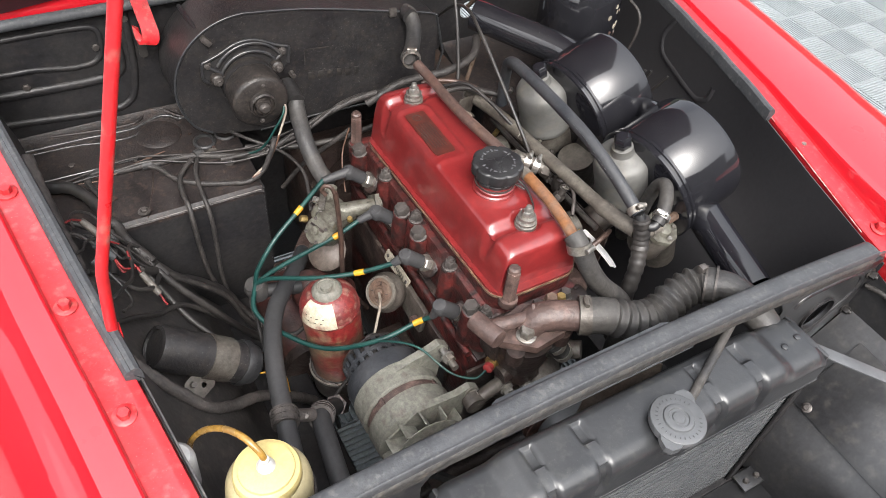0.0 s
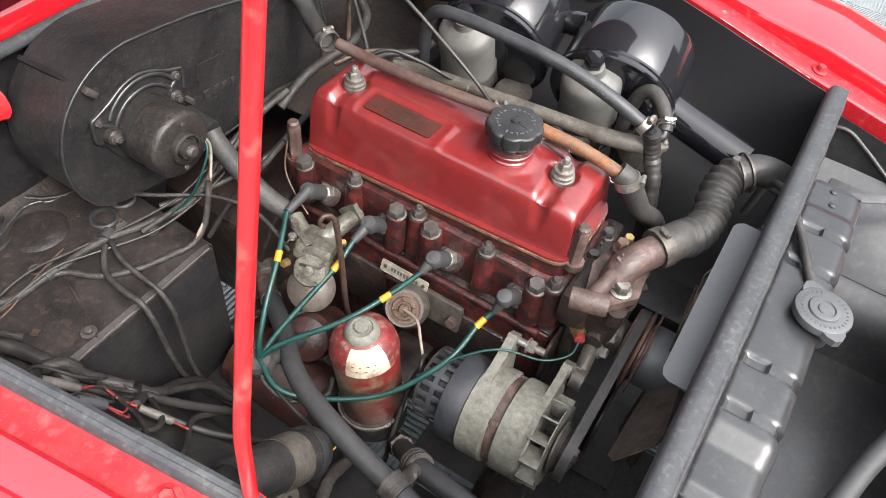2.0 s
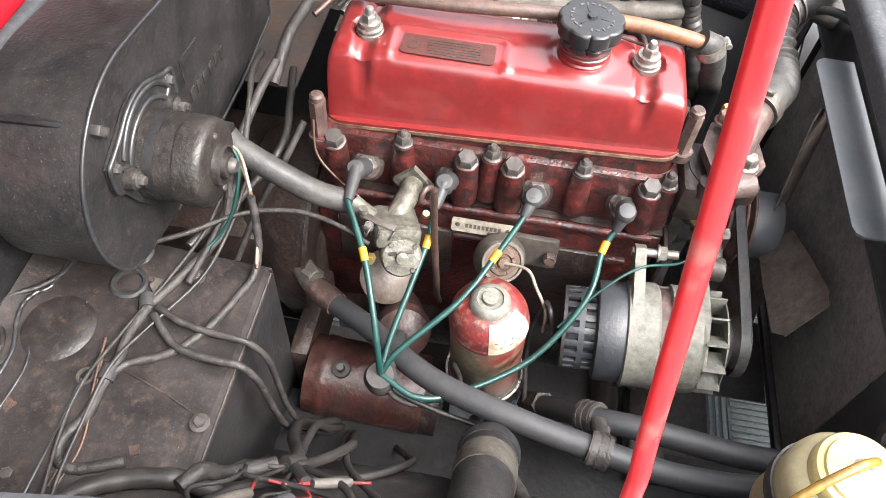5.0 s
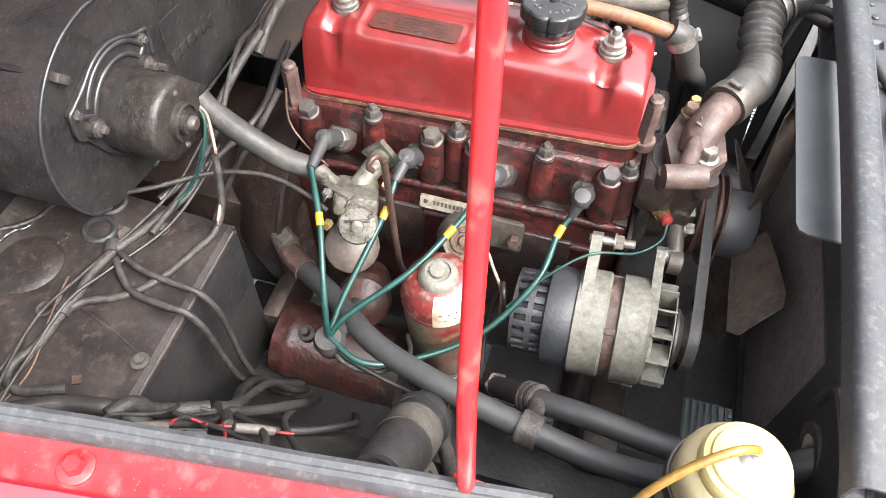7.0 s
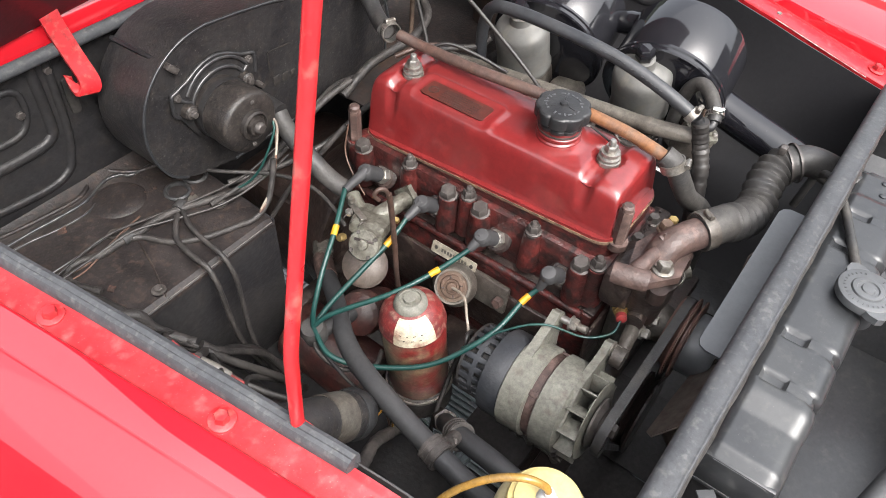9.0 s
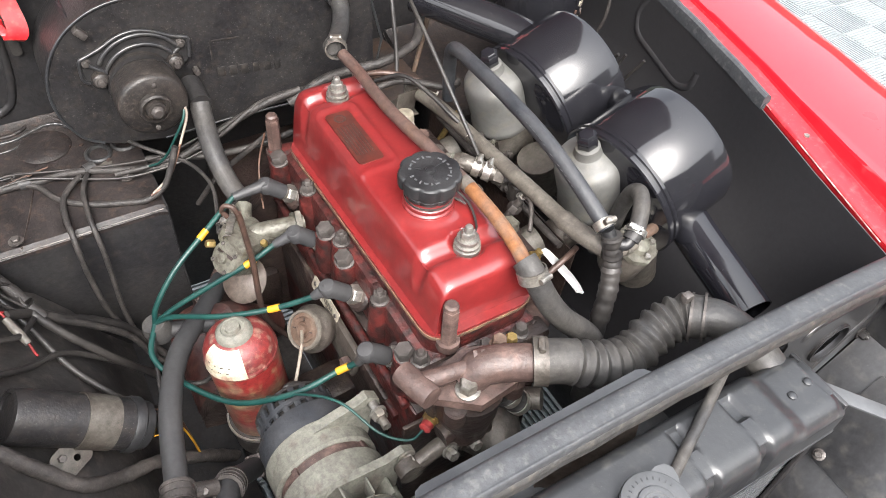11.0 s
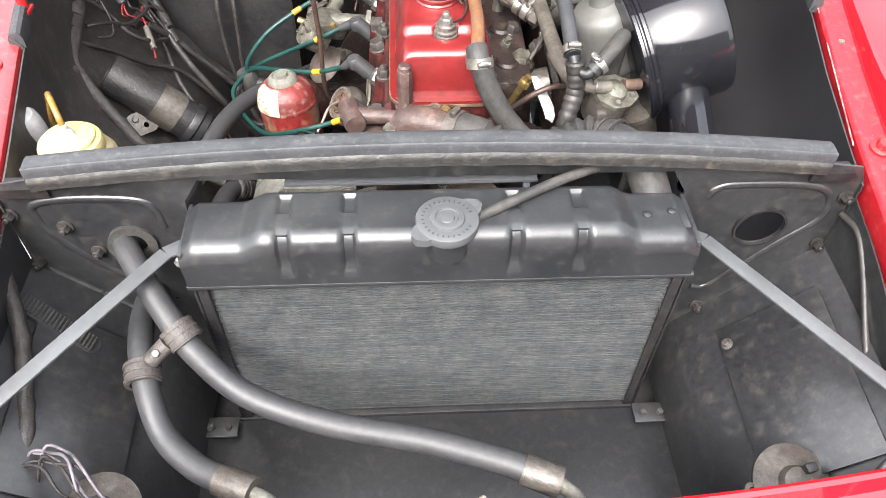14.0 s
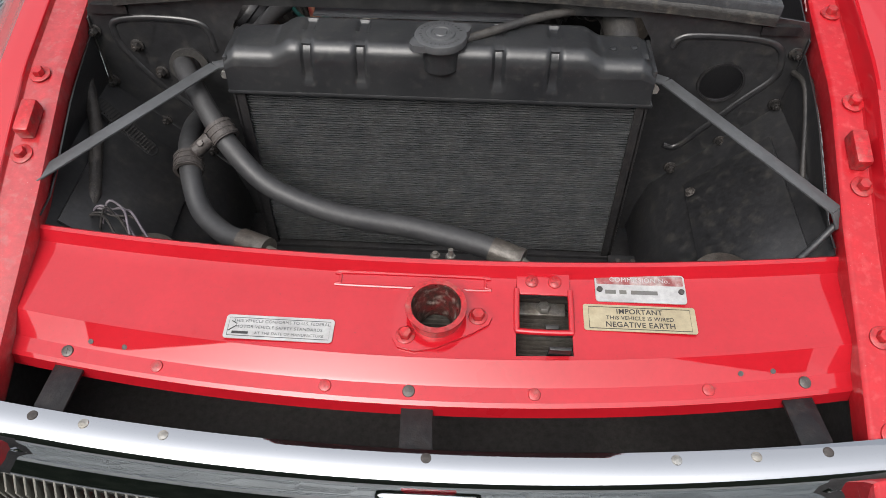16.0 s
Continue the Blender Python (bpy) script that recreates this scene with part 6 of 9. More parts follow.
corr = [(0.020, 0.202, 0.796), (0.050, 0.184, 0.800), (0.085, 0.168, 0.790), (0.125, 0.162, 0.785), (0.165, 0.168, 0.800), (0.195, 0.165, 0.812), (0.215, 0.148, 0.818)]
part("ribbed_section", tube(corr, 0.0245, 24, 22, swell=lambda s, i: 1.0 + (0.105 * math.sin(i * 0.785) if 0.20 < s < 0.88 else 0.02)), RUBBER_GREY, eh)
part("elbow", tube([(0.205, 0.158, 0.816), (0.225, 0.138, 0.820), (0.240, 0.110, 0.812), (0.248, 0.075, 0.795), (0.250, 0.05, 0.785)], 0.022, 22, 8), RUBBER_GREY, eh)
clamp((0.027, 0.198, 0.797), (0.8, -0.5, 0.1), 0.0255, 0.016, metal=ALLOY_DIRTY)
part("wire_clip", join(ring(0.0262, 0.0285, 0.003, 28, aim((0.203, 0.159, 0.814), (0.6, -0.7, 0.2))), ring(0.0262, 0.0285, 0.003, 28, aim((0.213, 0.150, 0.817), (0.6, -0.7, 0.2))), box(0.012, 0.010, 0.012, 0.002, pose(0.196, 0.168, 0.842))), STEEL_DARK, eh, "dull double wire clip")
fuel = solid("fuel_hose", tube([(0.195, 0.672, 0.78), (0.190, 0.668, 0.84), (0.180, 0.648, 0.884), (0.174, 0.60, 0.898), (0.175, 0.50, 0.896), (0.178, 0.42, 0.886), (0.181, 0.35, 0.866), (0.184, 0.292, 0.842)], 0.0099, 18, 8), RUBBER_SLATE, "dusty black braided fuel hose arching over the carburettors", "hose")
print_rng = random.Random(3)
for k in range(30):
    y = 0.575 - k * 0.0078
    if k % 9 == 6 or print_rng.random() < 0.15:
        continue
    z = float(np.interp(y, [0.30, 0.35, 0.42, 0.50, 0.60], [0.846, 0.866, 0.886, 0.896, 0.898]))
    part("faded_mark", box(0.0005, print_rng.uniform(0.002, 0.0055), 0.0024, 0, pose(0.1765 - 0.0083, y, z + 0.0053, 0, -32, 0)), STRAP_GREY, fuel)
clamp((0.183, 0.298, 0.845), (0, -0.9, -0.4), 0.0112)
solid("taped_loom", tube([(0.186, 0.285, 0.838), (0.190, 0.275, 0.80), (0.180, 0.258, 0.76), (0.165, 0.245, 0.70), (0.16, 0.24, 0.62)], 0.0122, 14, 12, swell=lambda s, i: 1 + 0.07 * math.sin(i * 2.1) + 0.04 * math.sin(i * 0.9)), WIRE_BLACK, "black taped hose joint hanging beside the engine", "hose")
solid("return_hose", tube([(0.207, 0.272, 0.831), (0.218, 0.277, 0.840), (0.238, 0.296, 0.852), (0.252, 0.316, 0.853), (0.257, 0.332, 0.836), (0.257, 0.340, 0.800), (0.256, 0.342, 0.765)], 0.0105, 18, 8), RUBBER_GREY, "short curved grey fuel hose", "hose")
clamp((0.216, 0.2755, 0.838), (0.75, 0.4, 0.5), 0.0116, 0.008, metal=ZINC)
tee = thing("hose_tee", "dark plastic tee joining the fuel hoses", "fitting")
part("body", join(tube([(0.184, 0.291, 0.842), (0.188, 0.279, 0.826)], 0.0085, 14, 2), tube([(0.187, 0.282, 0.828), (0.200, 0.272, 0.826), (0.210, 0.273, 0.833)], 0.0072, 14, 4)), CAP_BLACK, tee)
fp = thing("fuel_union", "dirty alloy fuel union beside the air cleaner", "fitting")
fm = pose(0.250, 0.292, 0.786, 18, 8, 20)
part("drum", lathe([(0.016, -0.058), (0.026, -0.054), (0.0285, -0.046), (0.0285, -0.012), (0.0265, -0.008)], 36, fm), ALLOY_DIRTY, fp)
part("lid", xf(prism([(-0.030, -0.012), (-0.012, -0.028), (0.012, -0.028), (0.034, -0.014), (0.034, 0.012), (0.014, 0.027), (-0.014, 0.027), (-0.030, 0.012)], -0.009, -0.002, bevel=0.0015), fm), ALLOY_OLIVE, fp)
part("dome", lathe([(0.018, -0.003), (0.016, 0.004), (0.010, 0.008), (0.002, 0.009)], 26, fm), ALLOY_OLIVE, fp)
part("inlet_pipe", tube([(0.192, 0.290, 0.806), (0.205, 0.285, 0.800), (0.222, 0.286, 0.796), (0.240, 0.290, 0.792)], 0.0088, 16, 6), DUSTY_PIPE, fp, "dusty beige inlet pipe")
part("wire_clip", join(ring(0.0090, 0.0108, 0.0022, 22, aim((0.216, 0.2855, 0.7975), (1, 0.1, -0.2))), box(0.005, 0.004, 0.006, 0.001, pose(0.217, 0.280, 0.807))), STEEL_DULL, fp)
part("outlet", tube([(0.262, 0.298, 0.790), (0.276, 0.300, 0.789), (0.286, 0.302, 0.788)], 0.0075, 14, 4), RUST, fp, "rusty outlet stub")
for dx, dy in ((-0.022, 0.008), (0.022, 0.012), (-0.006, -0.021), (0.022, -0.012)):
    bolt("screw", fm @ Vector((dx, dy, -0.002)), fm.to_3x3() @ Vector((0, 0, 1)), 0.0044, 0.005, STEEL_DULL, fp)
part("coil_spring", tube([fm @ Vector((0.030 + 0.0055 * math.cos(q * 0.9), -0.012 + 0.0055 * math.sin(q * 0.9), -0.014 - 0.00055 * q)) for q in range(52)], 0.0009, 6, 1), STEEL_DARK, fp)
gh = solid("breather_hose", tube([(0.160, 0.73, 0.772), (0.171, 0.67, 0.776), (0.174, 0.623, 0.780), (0.175, 0.52, 0.789), (0.176, 0.43, 0.797), (0.177, 0.356, 0.803), (0.183, 0.318, 0.805), (0.191, 0.290, 0.806)], 0.0110, 14, 8, swell=lambda s, i: 1.22 if 0.70 < s < 0.73 else (1.14 if s >= 0.73 else 1)), DUSTY_PIPE, "long dust-caked breather pipe along the engine", "pipe")
clamp((0.146, 0.513, 0.782), (0.69, -0.70, -0.19), 0.0125, metal=ZINC)
clamp((0.157, 0.502, 0.779), (0.69, -0.70, -0.19), 0.0125, metal=ZINC)
part("pipe_union", join(hexagon(0.0125, 0.012, aim((0.128, 0.531, 0.787), (0.69, -0.70, -0.19))), tube([(0.124, 0.535, 0.784), (0.136, 0.523, 0.785), (0.166, 0.493, 0.777)], 0.0118, 16, 4), hexagon(0.0140, 0.014, aim((0.165, 0.494, 0.777), (0.69, -0.70, -0.19)), 0.0)), ALLOY_DIRTY, engine, "pale hose union with a hexagon end")
part("union_elbow", tube([(0.118, 0.560, 0.745), (0.119, 0.552, 0.775), (0.124, 0.537, 0.785)], 0.009, 14, 5), ALLOY, engine)
bolt("large_bolt", (0.140, 0.420, 0.741), (0.1, -0.1, 1), 0.0155, 0.015, ALLOY_OLIVE, engine, washer=0.018)
part("large_boss", lathe([(0.022, 0.68), (0.021, 0.742)], 18, pose(0.140, 0.420, 0)), IRON_DARK, engine)
for y, x in ((0.634, 0.126), (0.592, 0.129), (0.494, 0.133)):
    bolt("manifold_bolt", (x, y, 0.747), (0.2, 0, 1), 0.0105, 0.013, IRON_BROWN if y > 0.6 else STEEL_DARK, engine, washer=0.012)
    part("manifold_stud", lathe([(0.0125, 0.68), (0.0115, 0.748)], 16, pose(x, y, 0)), ALLOY_DIRTY, engine)
part("pale_boss", join(lathe([(0.0150, 0.69), (0.0145, 0.758), (0.0130, 0.768), (0.004, 0.770)], 20, pose(0.124, 0.681, 0)), lathe([(0.0165, 0.738), (0.0165, 0.745)], 20, pose(0.124, 0.681, 0))), LABEL_ALLOY, engine, "pale alloy boss beside the rocker cover")
part("linkage", join(tube([(0.185, 0.36, 0.748), (0.185, 0.68, 0.742)], 0.005, 8, 2), tube([(0.17, 0.52, 0.74), (0.19, 0.52, 0.765), (0.20, 0.50, 0.75)], 0.004, 8, 4), box(0.012, 0.02, 0.03, 0.003, pose(0.185, 0.55, 0.752)), box(0.012, 0.02, 0.03, 0.003, pose(0.185, 0.47, 0.752)), lathe([(0.009, -0.02), (0.009, 0.02)], 12, aim((0.185, 0.51, 0.748), (0, 1, 0)))), STEEL_DARK, engine, "throttle linkage")
solid("throttle_cable", tube([(0.175, 0.93, 0.80), (0.168, 0.83, 0.895), (0.160, 0.765, 0.925), (0.150, 0.70, 0.915), (0.148, 0.62, 0.87), (0.151, 0.545, 0.815), (0.160, 0.515, 0.775), (0.175, 0.51, 0.755)], 0.0030, 8, 9), WIRE_BLACK, "thin black throttle cable arching from the bulkhead", "cable")
solid("choke_cable", tube([(0.20, 0.97, 0.86), (0.185, 0.90, 0.93), (0.172, 0.85, 0.945), (0.160, 0.80, 0.90), (0.150, 0.76, 0.82), (0.14, 0.74, 0.78)], 0.0032, 8, 9), WIRE_BLACK, "black choke cable from the bulkhead", "cable")
solid("vacuum_pipe", tube([(0.10, 0.73, 0.79), (0.13, 0.72, 0.80), (0.16, 0.70, 0.80), (0.19, 0.675, 0.80), (0.205, 0.66, 0.815)], 0.0055, 10, 7), WIRE_GREY, "grey vacuum pipe behind the rear carburettor", "pipe")
solid("heater_return_pipe", tube([(-0.02, 0.79, 0.76), (0.04, 0.785, 0.79), (0.09, 0.775, 0.80), (0.14, 0.77, 0.805), (0.20, 0.79, 0.81), (0.23, 0.83, 0.82)], 0.0075, 12, 8), WIRE_GREY, "dusty grey metal pipe behind the rocker cover", "pipe")
solid("heater_feed_hose", tube([(-0.150, 0.800, 0.795), (-0.153, 0.785, 0.780), (-0.158, 0.740, 0.755), (-0.155, 0.700, 0.728), (-0.148, 0.665, 0.712)], 0.0145, 16, 8), RUBBER_GREY, "grey rubber hose from heater to valve", "hose")
part("outlet", lathe([(0.016, 0), (0.016, 0.05)], 20, aim((-0.150, 0.845, 0.800), (0, -1, -0.1))), BLACK, heater)
bolt("screw", (-0.135, 0.856, 0.815), (0, -1, 0), 0.005, 0.014, STEEL_DARK, heater)
part("hose_stub", lathe([(0.014, 0), (0.014, 0.02)], 20, aim((0.088, 0.858, 0.886), (0, -1, 0))), BLACK, heater)
part("strap_clip", box(0.010, 0.014, 0.018, 0.002, pose(-0.272, 0.853, 0.910, 0, -40, 0)), STEEL_DARK, heater)
part("strap", tube([(-0.275, 0.858, 0.914), (-0.282, 0.90, 0.920), (-0.285, 0.955, 0.920)], 0.004, 6, 4), BLACK, heater)
part("clip", box(0.014, 0.008, 0.016, 0.002, pose(0.06, 0.853, 0.893)), STEEL_DARK, heater)
for k, (x, w) in enumerate(((-0.098, 0.012), (-0.08, 0.012), (-0.062, 0.012), (-0.044, 0.010), (-0.026, 0.012), (-0.010, 0.010))):
    part("embossed_mark", box(w, 0.002, 0.016, 0.001, pose(x, 0.8555, 0.800 - 0.12 * (x + 0.098))), BLACK_DUSTY, heater)
part("embossed_box", join(box(0.045, 0.0015, 0.002, 0, pose(-0.085, 0.8555, 0.852, 0, 5, 0)), box(0.002, 0.0015, 0.03, 0, pose(-0.108, 0.8555, 0.838))), BLACK_DUSTY, heater)

# oil cooler hoses, from the block to the nose
def long_hose(name, pts, label):
    h = thing(name, label, "hose", group="oil cooler hoses")
    part("rubber", tube(pts, 0.0145, 18, 10), RUBBER_SHINE, h)
    return h
oa = long_hose("oil_hose", [(-0.150, 0.738, 0.546), (-0.182, 0.702, 0.550), (-0.233, 0.627, 0.574), (-0.299, 0.540, 0.598), (-0.335, 0.45, 0.612), (-0.358, 0.345, 0.612), (-0.375, 0.24, 0.615), (-0.385, 0.15, 0.66), (-0.372, 0.085, 0.732), (-0.345, 0.035, 0.738), (-0.308, -0.015, 0.715), (-0.275, -0.050, 0.688), (-0.22, -0.085, 0.655), (-0.13, -0.115, 0.640), (-0.02, -0.145, 0.648), (0.060, -0.175, 0.655), (0.085, -0.186, 0.655)], "thick black rubber oil cooler hose from the block")
part("block_elbow", join(tube([(-0.110, 0.755, 0.525), (-0.135, 0.750, 0.545), (-0.150, 0.735, 0.550), (-0.172, 0.712, 0.550)], 0.0165, 14, 5), hexagon(0.019, 0.02, aim((-0.112, 0.754, 0.520), (-0.6, -0.2, 0.7))), hexagon(0.0175, 0.016, aim((-0.158, 0.727, 0.552), (-0.55, -0.8, 0.2)))), ALLOY_DIRTY, oa, "oily steel elbow")
part("ferrule", tube([(-0.172, 0.714, 0.549), (-0.200, 0.676, 0.557)], 0.0170, 16, 3), IRON_BROWN, oa)
part("front_ferrule", tube([(0.080, -0.184, 0.655), (0.118, -0.200, 0.652)], 0.0172, 16, 3), ALLOY_DIRTY, oa, "grey crimped ferrule")
part("front_pipe", tube([(0.115, -0.199, 0.652), (0.135, -0.212, 0.640), (0.148, -0.225, 0.615)], 0.008, 12, 5), ALLOY, oa)
ob2 = long_hose("oil_hose", [(-0.250, 0.400, 0.470), (-0.275, 0.372, 0.520), (-0.305, 0.335, 0.575), (-0.318, 0.27, 0.595), (-0.330, 0.18, 0.60), (-0.345, 0.11, 0.63), (-0.357, 0.075, 0.650), (-0.357, 0.03, 0.664), (-0.345, -0.03, 0.675), (-0.330, -0.080, 0.665), (-0.308, -0.125, 0.645), (-0.27, -0.16, 0.640), (-0.235, -0.180, 0.645)], "thick black rubber oil cooler hose from the filter")
part("union", tube([(-0.247, 0.403, 0.465), (-0.262, 0.386, 0.498)], 0.0185, 6, 2), IRON_DARK, ob2)
part("front_ferrule", tube([(-0.240, -0.178, 0.645), (-0.202, -0.196, 0.648)], 0.0172, 16, 3), ALLOY_DIRTY, ob2, "grey crimped ferrule")
part("front_pipe", tube([(-0.205, -0.195, 0.648), (-0.185, -0.205, 0.642), (-0.170, -0.22, 0.620)], 0.008, 12, 5), ALLOY, ob2)
def hose_clip(p, q, along):
    c = thing("hose_clip", "rubber lined clip tying two oil hoses together", "hose clip", group="hose clips")
    p, q = Vector(p), Vector(q)
    for at, d in ((p, along[0]), (q, along[1])):
        part("band", ring(0.0148, 0.0196, 0.025, 28, aim(at, d) @ pose(0, 0, -0.0125)), LOOM_TAPE, c)
        for k in range(3):
            part("rib", ring(0.0194, 0.0206, 0.0035, 28, aim(at, d) @ pose(0, 0, -0.0105 + 0.0087 * k)), LOOM_TAPE, c)
    mid = (p + q) / 2
    part("link", tube([p.lerp(q, 0.28) + Vector((0, -0.004, 0.010)), mid + Vector((0, -0.004, 0.010)), p.lerp(q, 0.72) + Vector((0, -0.004, 0.010))], 0.0100, 12, 3), LOOM_TAPE, c)
    bolt("bolt", mid + Vector((0, -0.008, 0.014)), (0, -0.6, 0.8), 0.005, 0.006, STEEL_DARK, c)
hose_clip((-0.292, -0.032, 0.703), (-0.337, -0.062, 0.671), ((0.6, -0.6, -0.5), (0.2, -0.9, -0.2)))
hose_clip((-0.360, 0.335, 0.612), (-0.303, 0.338, 0.572), ((-0.2, -1, 0), (-0.4, -0.7, 0.7)))

# ---- slam panel details ----
def slam_z(x, y):
    p = sorted((slam_point(x, k)[1], slam_point(x, k)[2]) for k in range(3, 24))
    return float(np.interp(y, [q[0] for q in p], [q[1] for q in p]))


def on_slam(x, y, lift=0.0, turn=0.0):
    dz = (slam_z(x, y + 0.01) - slam_z(x, y - 0.01)) / 0.02
    return pose(x, y, slam_z(x, y) + lift, math.degrees(math.atan(dz)), 0, turn)


def words(text, size, m, mat, parent, spread=1.0, bold=0.0):
    """Lettering in the built-in font, as a thin mesh."""
    c = bpy.data.curves.new("lettering", "FONT")
    c.body, c.size, c.extrude, c.align_x, c.align_y, c.space_character = text, size, 0.0001, "CENTER", "CENTER", spread
    c.offset = bold
    o = new("lettering", c)
    bpy.context.view_layer.update()
    me = bpy.data.meshes.new_from_object(o)
    bpy.data.objects.remove(o)
    bpy.data.curves.remove(c)
    me.transform(m)
    me.materials.clear()
    me.materials.append(mat)
    ob = new("lettering", me)
    ob.parent = parent
    return ob


guide = thing("catch_guide", "red flanged bonnet catch guide cup with rusty rim", "bonnet catch")
gm = on_slam(0.018, -0.3155, 0.0015)
plate = [(-0.046, 0.008), (-0.038, 0.026), (-0.020, 0.038), (0.004, 0.042), (0.026, 0.036), (0.044, 0.020), (0.056, 0.010), (0.062, 0.0), (0.058, -0.010), (0.040, -0.022), (0.0, -0.042), (-0.022, -0.046), (-0.040, -0.042), (-0.047, -0.030)]
part("flange", prism(plate, 0, 0.0022, [circle(0, 0, 0.026, 28)], gm), RED, guide)
part("cup", xf(join(ring(0.0275, 0.0300, 0.020, 40), ring(0.0275, 0.0335, 0.0025, 40, pose(0, 0, 0.0185))), gm), RED_DUSTY, guide)
part("throat", spun([(0.0274, 0.0195), (0.0268, 0.0198), (0.0250, 0.010), (0.0225, 0.0), (0.0205, -0.008), (0.0185, -0.014), (0.0180, -0.030), (0.0190, -0.030), (0.0262, 0.0), (0.0272, 0.012)], 40, gm), GREASE, guide, "rusty greasy throat")
for x, y in ((-0.032, -0.028), (0.046, -0.001)):
    part("bolt", xf(hexagon(0.0075, 0.007, None, 0.0105), gm @ pose(x, y, 0.002)), RED_DUSTY, guide)
latch = thing("safety_catch", "red painted bonnet safety catch with screws", "bonnet catch")
lm = on_slam(0.137, -0.272, 0.001)
part("tongue", xf(join(box(0.060, 0.032, 0.003, 0.001, pose(0, 0.004, 0.0015)), tube([(-0.030, -0.006, 0.002), (-0.030, -0.052, 0.003), (-0.026, -0.058, 0.003), (0.026, -0.058, 0.003), (0.030, -0.052, 0.003), (0.030, -0.006, 0.002)], 0.0034, 8, 5)), lm), RED, latch)
for x in (-0.013, 0.013):
    part("screw", xf(join(lathe([(0.0075, 0), (0.0075, 0.002), (0.005, 0.004), (0.001, 0.0042)], 18), box(0.010, 0.0016, 0.0012, 0, pose(0, 0, 0.0043, 0, 0, 30)), box(0.0016, 0.010, 0.0012, 0, pose(0, 0, 0.0043, 0, 0, 30))), lm @ pose(x, 0.004, 0.003)), RED_DUSTY, latch)
part("catch_bracket", join(box(0.016, 0.006, 0.050, 0.0015, pose(0.148, -0.306, 0.648, 18, 0, 0)), box(0.022, 0.022, 0.004, 0.001, pose(0.150, -0.318, 0.640, 18, 0, 0))), WIRE_BLACK, latch, "black bracket below the catch")
part("striker", join(box(0.056, 0.018, 0.003, 0.001, pose(0.137, -0.282, 0.662)), hexagon(0.008, 0.008, pose(0.14, -0.283, 0.663))), STEEL_DULL, latch, "grey steel striker plate")
part("emboss", tube([on_slam(x, y, 0.0008).translation for x, y in ((-0.094, -0.273), (-0.094, -0.268), (-0.088, -0.2655), (0.065, -0.2655), (0.071, -0.268), (0.071, -0.277), (0.066, -0.281), (-0.088, -0.281), (-0.094, -0.278), (-0.094, -0.273))], 0.0016, 6, 4), RED, slam)
for i, (x, dark) in enumerate(((-0.391, 1), (-0.285, 0), (-0.097, 0), (-0.007, 1), (0.127, 0), (0.314, 0), (0.421, 1))):
    y = slam_front(x) + 0.013
    z = slam_z(x, y)
    part("screw", xf(join(lathe([(0.0068, 0), (0.0062, 0.0014), (0.004, 0.0020), (0.001, 0.0021)], 18), box(0.007, 0.0012, 0.0006, 0, pose(0, 0, 0.0022, 0, 0, 37 * i)), box(0.0012, 0.007, 0.0006, 0, pose(0, 0, 0.0022, 0, 0, 37 * i))), on_slam(x, y, 0.0005)), STEEL_DARK if dark else RED_DUSTY, slam)
for x in (-0.365, -0.325, 0.350, 0.386):
    part("screw_hole", xf(lathe([(0.0030, 0), (0.0030, 0.0004)], 12), on_slam(x, slam_front(x) + 0.026, 0.0006)), DARK, slam)

lab1 = thing("metal_data_plate", "white conformity label riveted on the slam panel", "label")
m1 = on_slam(-0.153, -0.341, 0.0016, -0.5)
part("plate", xf(prism(rounded(-0.060, -0.0145, 0.060, 0.0145, 0.004), 0, 0.0010), m1), LABEL_WHITE, lab1)
part("border", xf(tube([(-0.056, -0.011, 0.001), (-0.056, 0.011, 0.001), (0.056, 0.011, 0.001), (0.056, -0.011, 0.001), (-0.056, -0.011, 0.001)], 0.0004, 4, 1), m1), SEAL, lab1)
words("THIS VEHICLE CONFORMS TO U.S. FEDERAL", 0.0052, m1 @ pose(0.002, 0.0072, 0.0012), STRAP_GREY, lab1, 1.05)
words("MOTOR VEHICLE SAFETY STANDARDS", 0.0052, m1 @ pose(0.0, 0.0, 0.0012), STRAP_GREY, lab1, 1.08)
words("AT THE DATE OF MANUFACTURE", 0.0048, m1 @ pose(0.012, -0.0072, 0.0012), STRAP_GREY, lab1, 1.05)
part("ink_bar", xf(box(0.018, 0.003, 0.0003, 0, pose(-0.042, -0.0072, 0.0012)), m1), INK, lab1)
part("ink_scratch", xf(join(box(0.011, 0.0012, 0.0003, 0, pose(-0.051, -0.002, 0.0012, 0, 0, 40)), box(0.007, 0.001, 0.0003, 0, pose(-0.050, 0.005, 0.0012, 0, 0, -30))), m1), INK, lab1)

lab2 = thing("commission_plate", "worn red and silver commission number plate with rivets", "label")
m2 = on_slam(0.247, -0.2685, 0.0016, 0.5)
part("plate", xf(prism(rounded(-0.051, -0.0185, 0.051, 0.0185, 0.004), 0, 0.0012), m2), LABEL_WHITE, lab2)
part("red_header", xf(prism(rounded(-0.049, 0.004, 0.049, 0.0168, 0.002), 0.0012, 0.0015), m2), FADED_RED, lab2)
words("COMMISSION No.", 0.0080, m2 @ pose(0, 0.0100, 0.0016), LABEL_WHITE, lab2, 1.1)
part("window", xf(prism(rounded(-0.041, -0.015, 0.041, 0.002, 0.001), 0.0012, 0.0014), m2), LABEL_WHITE, lab2)
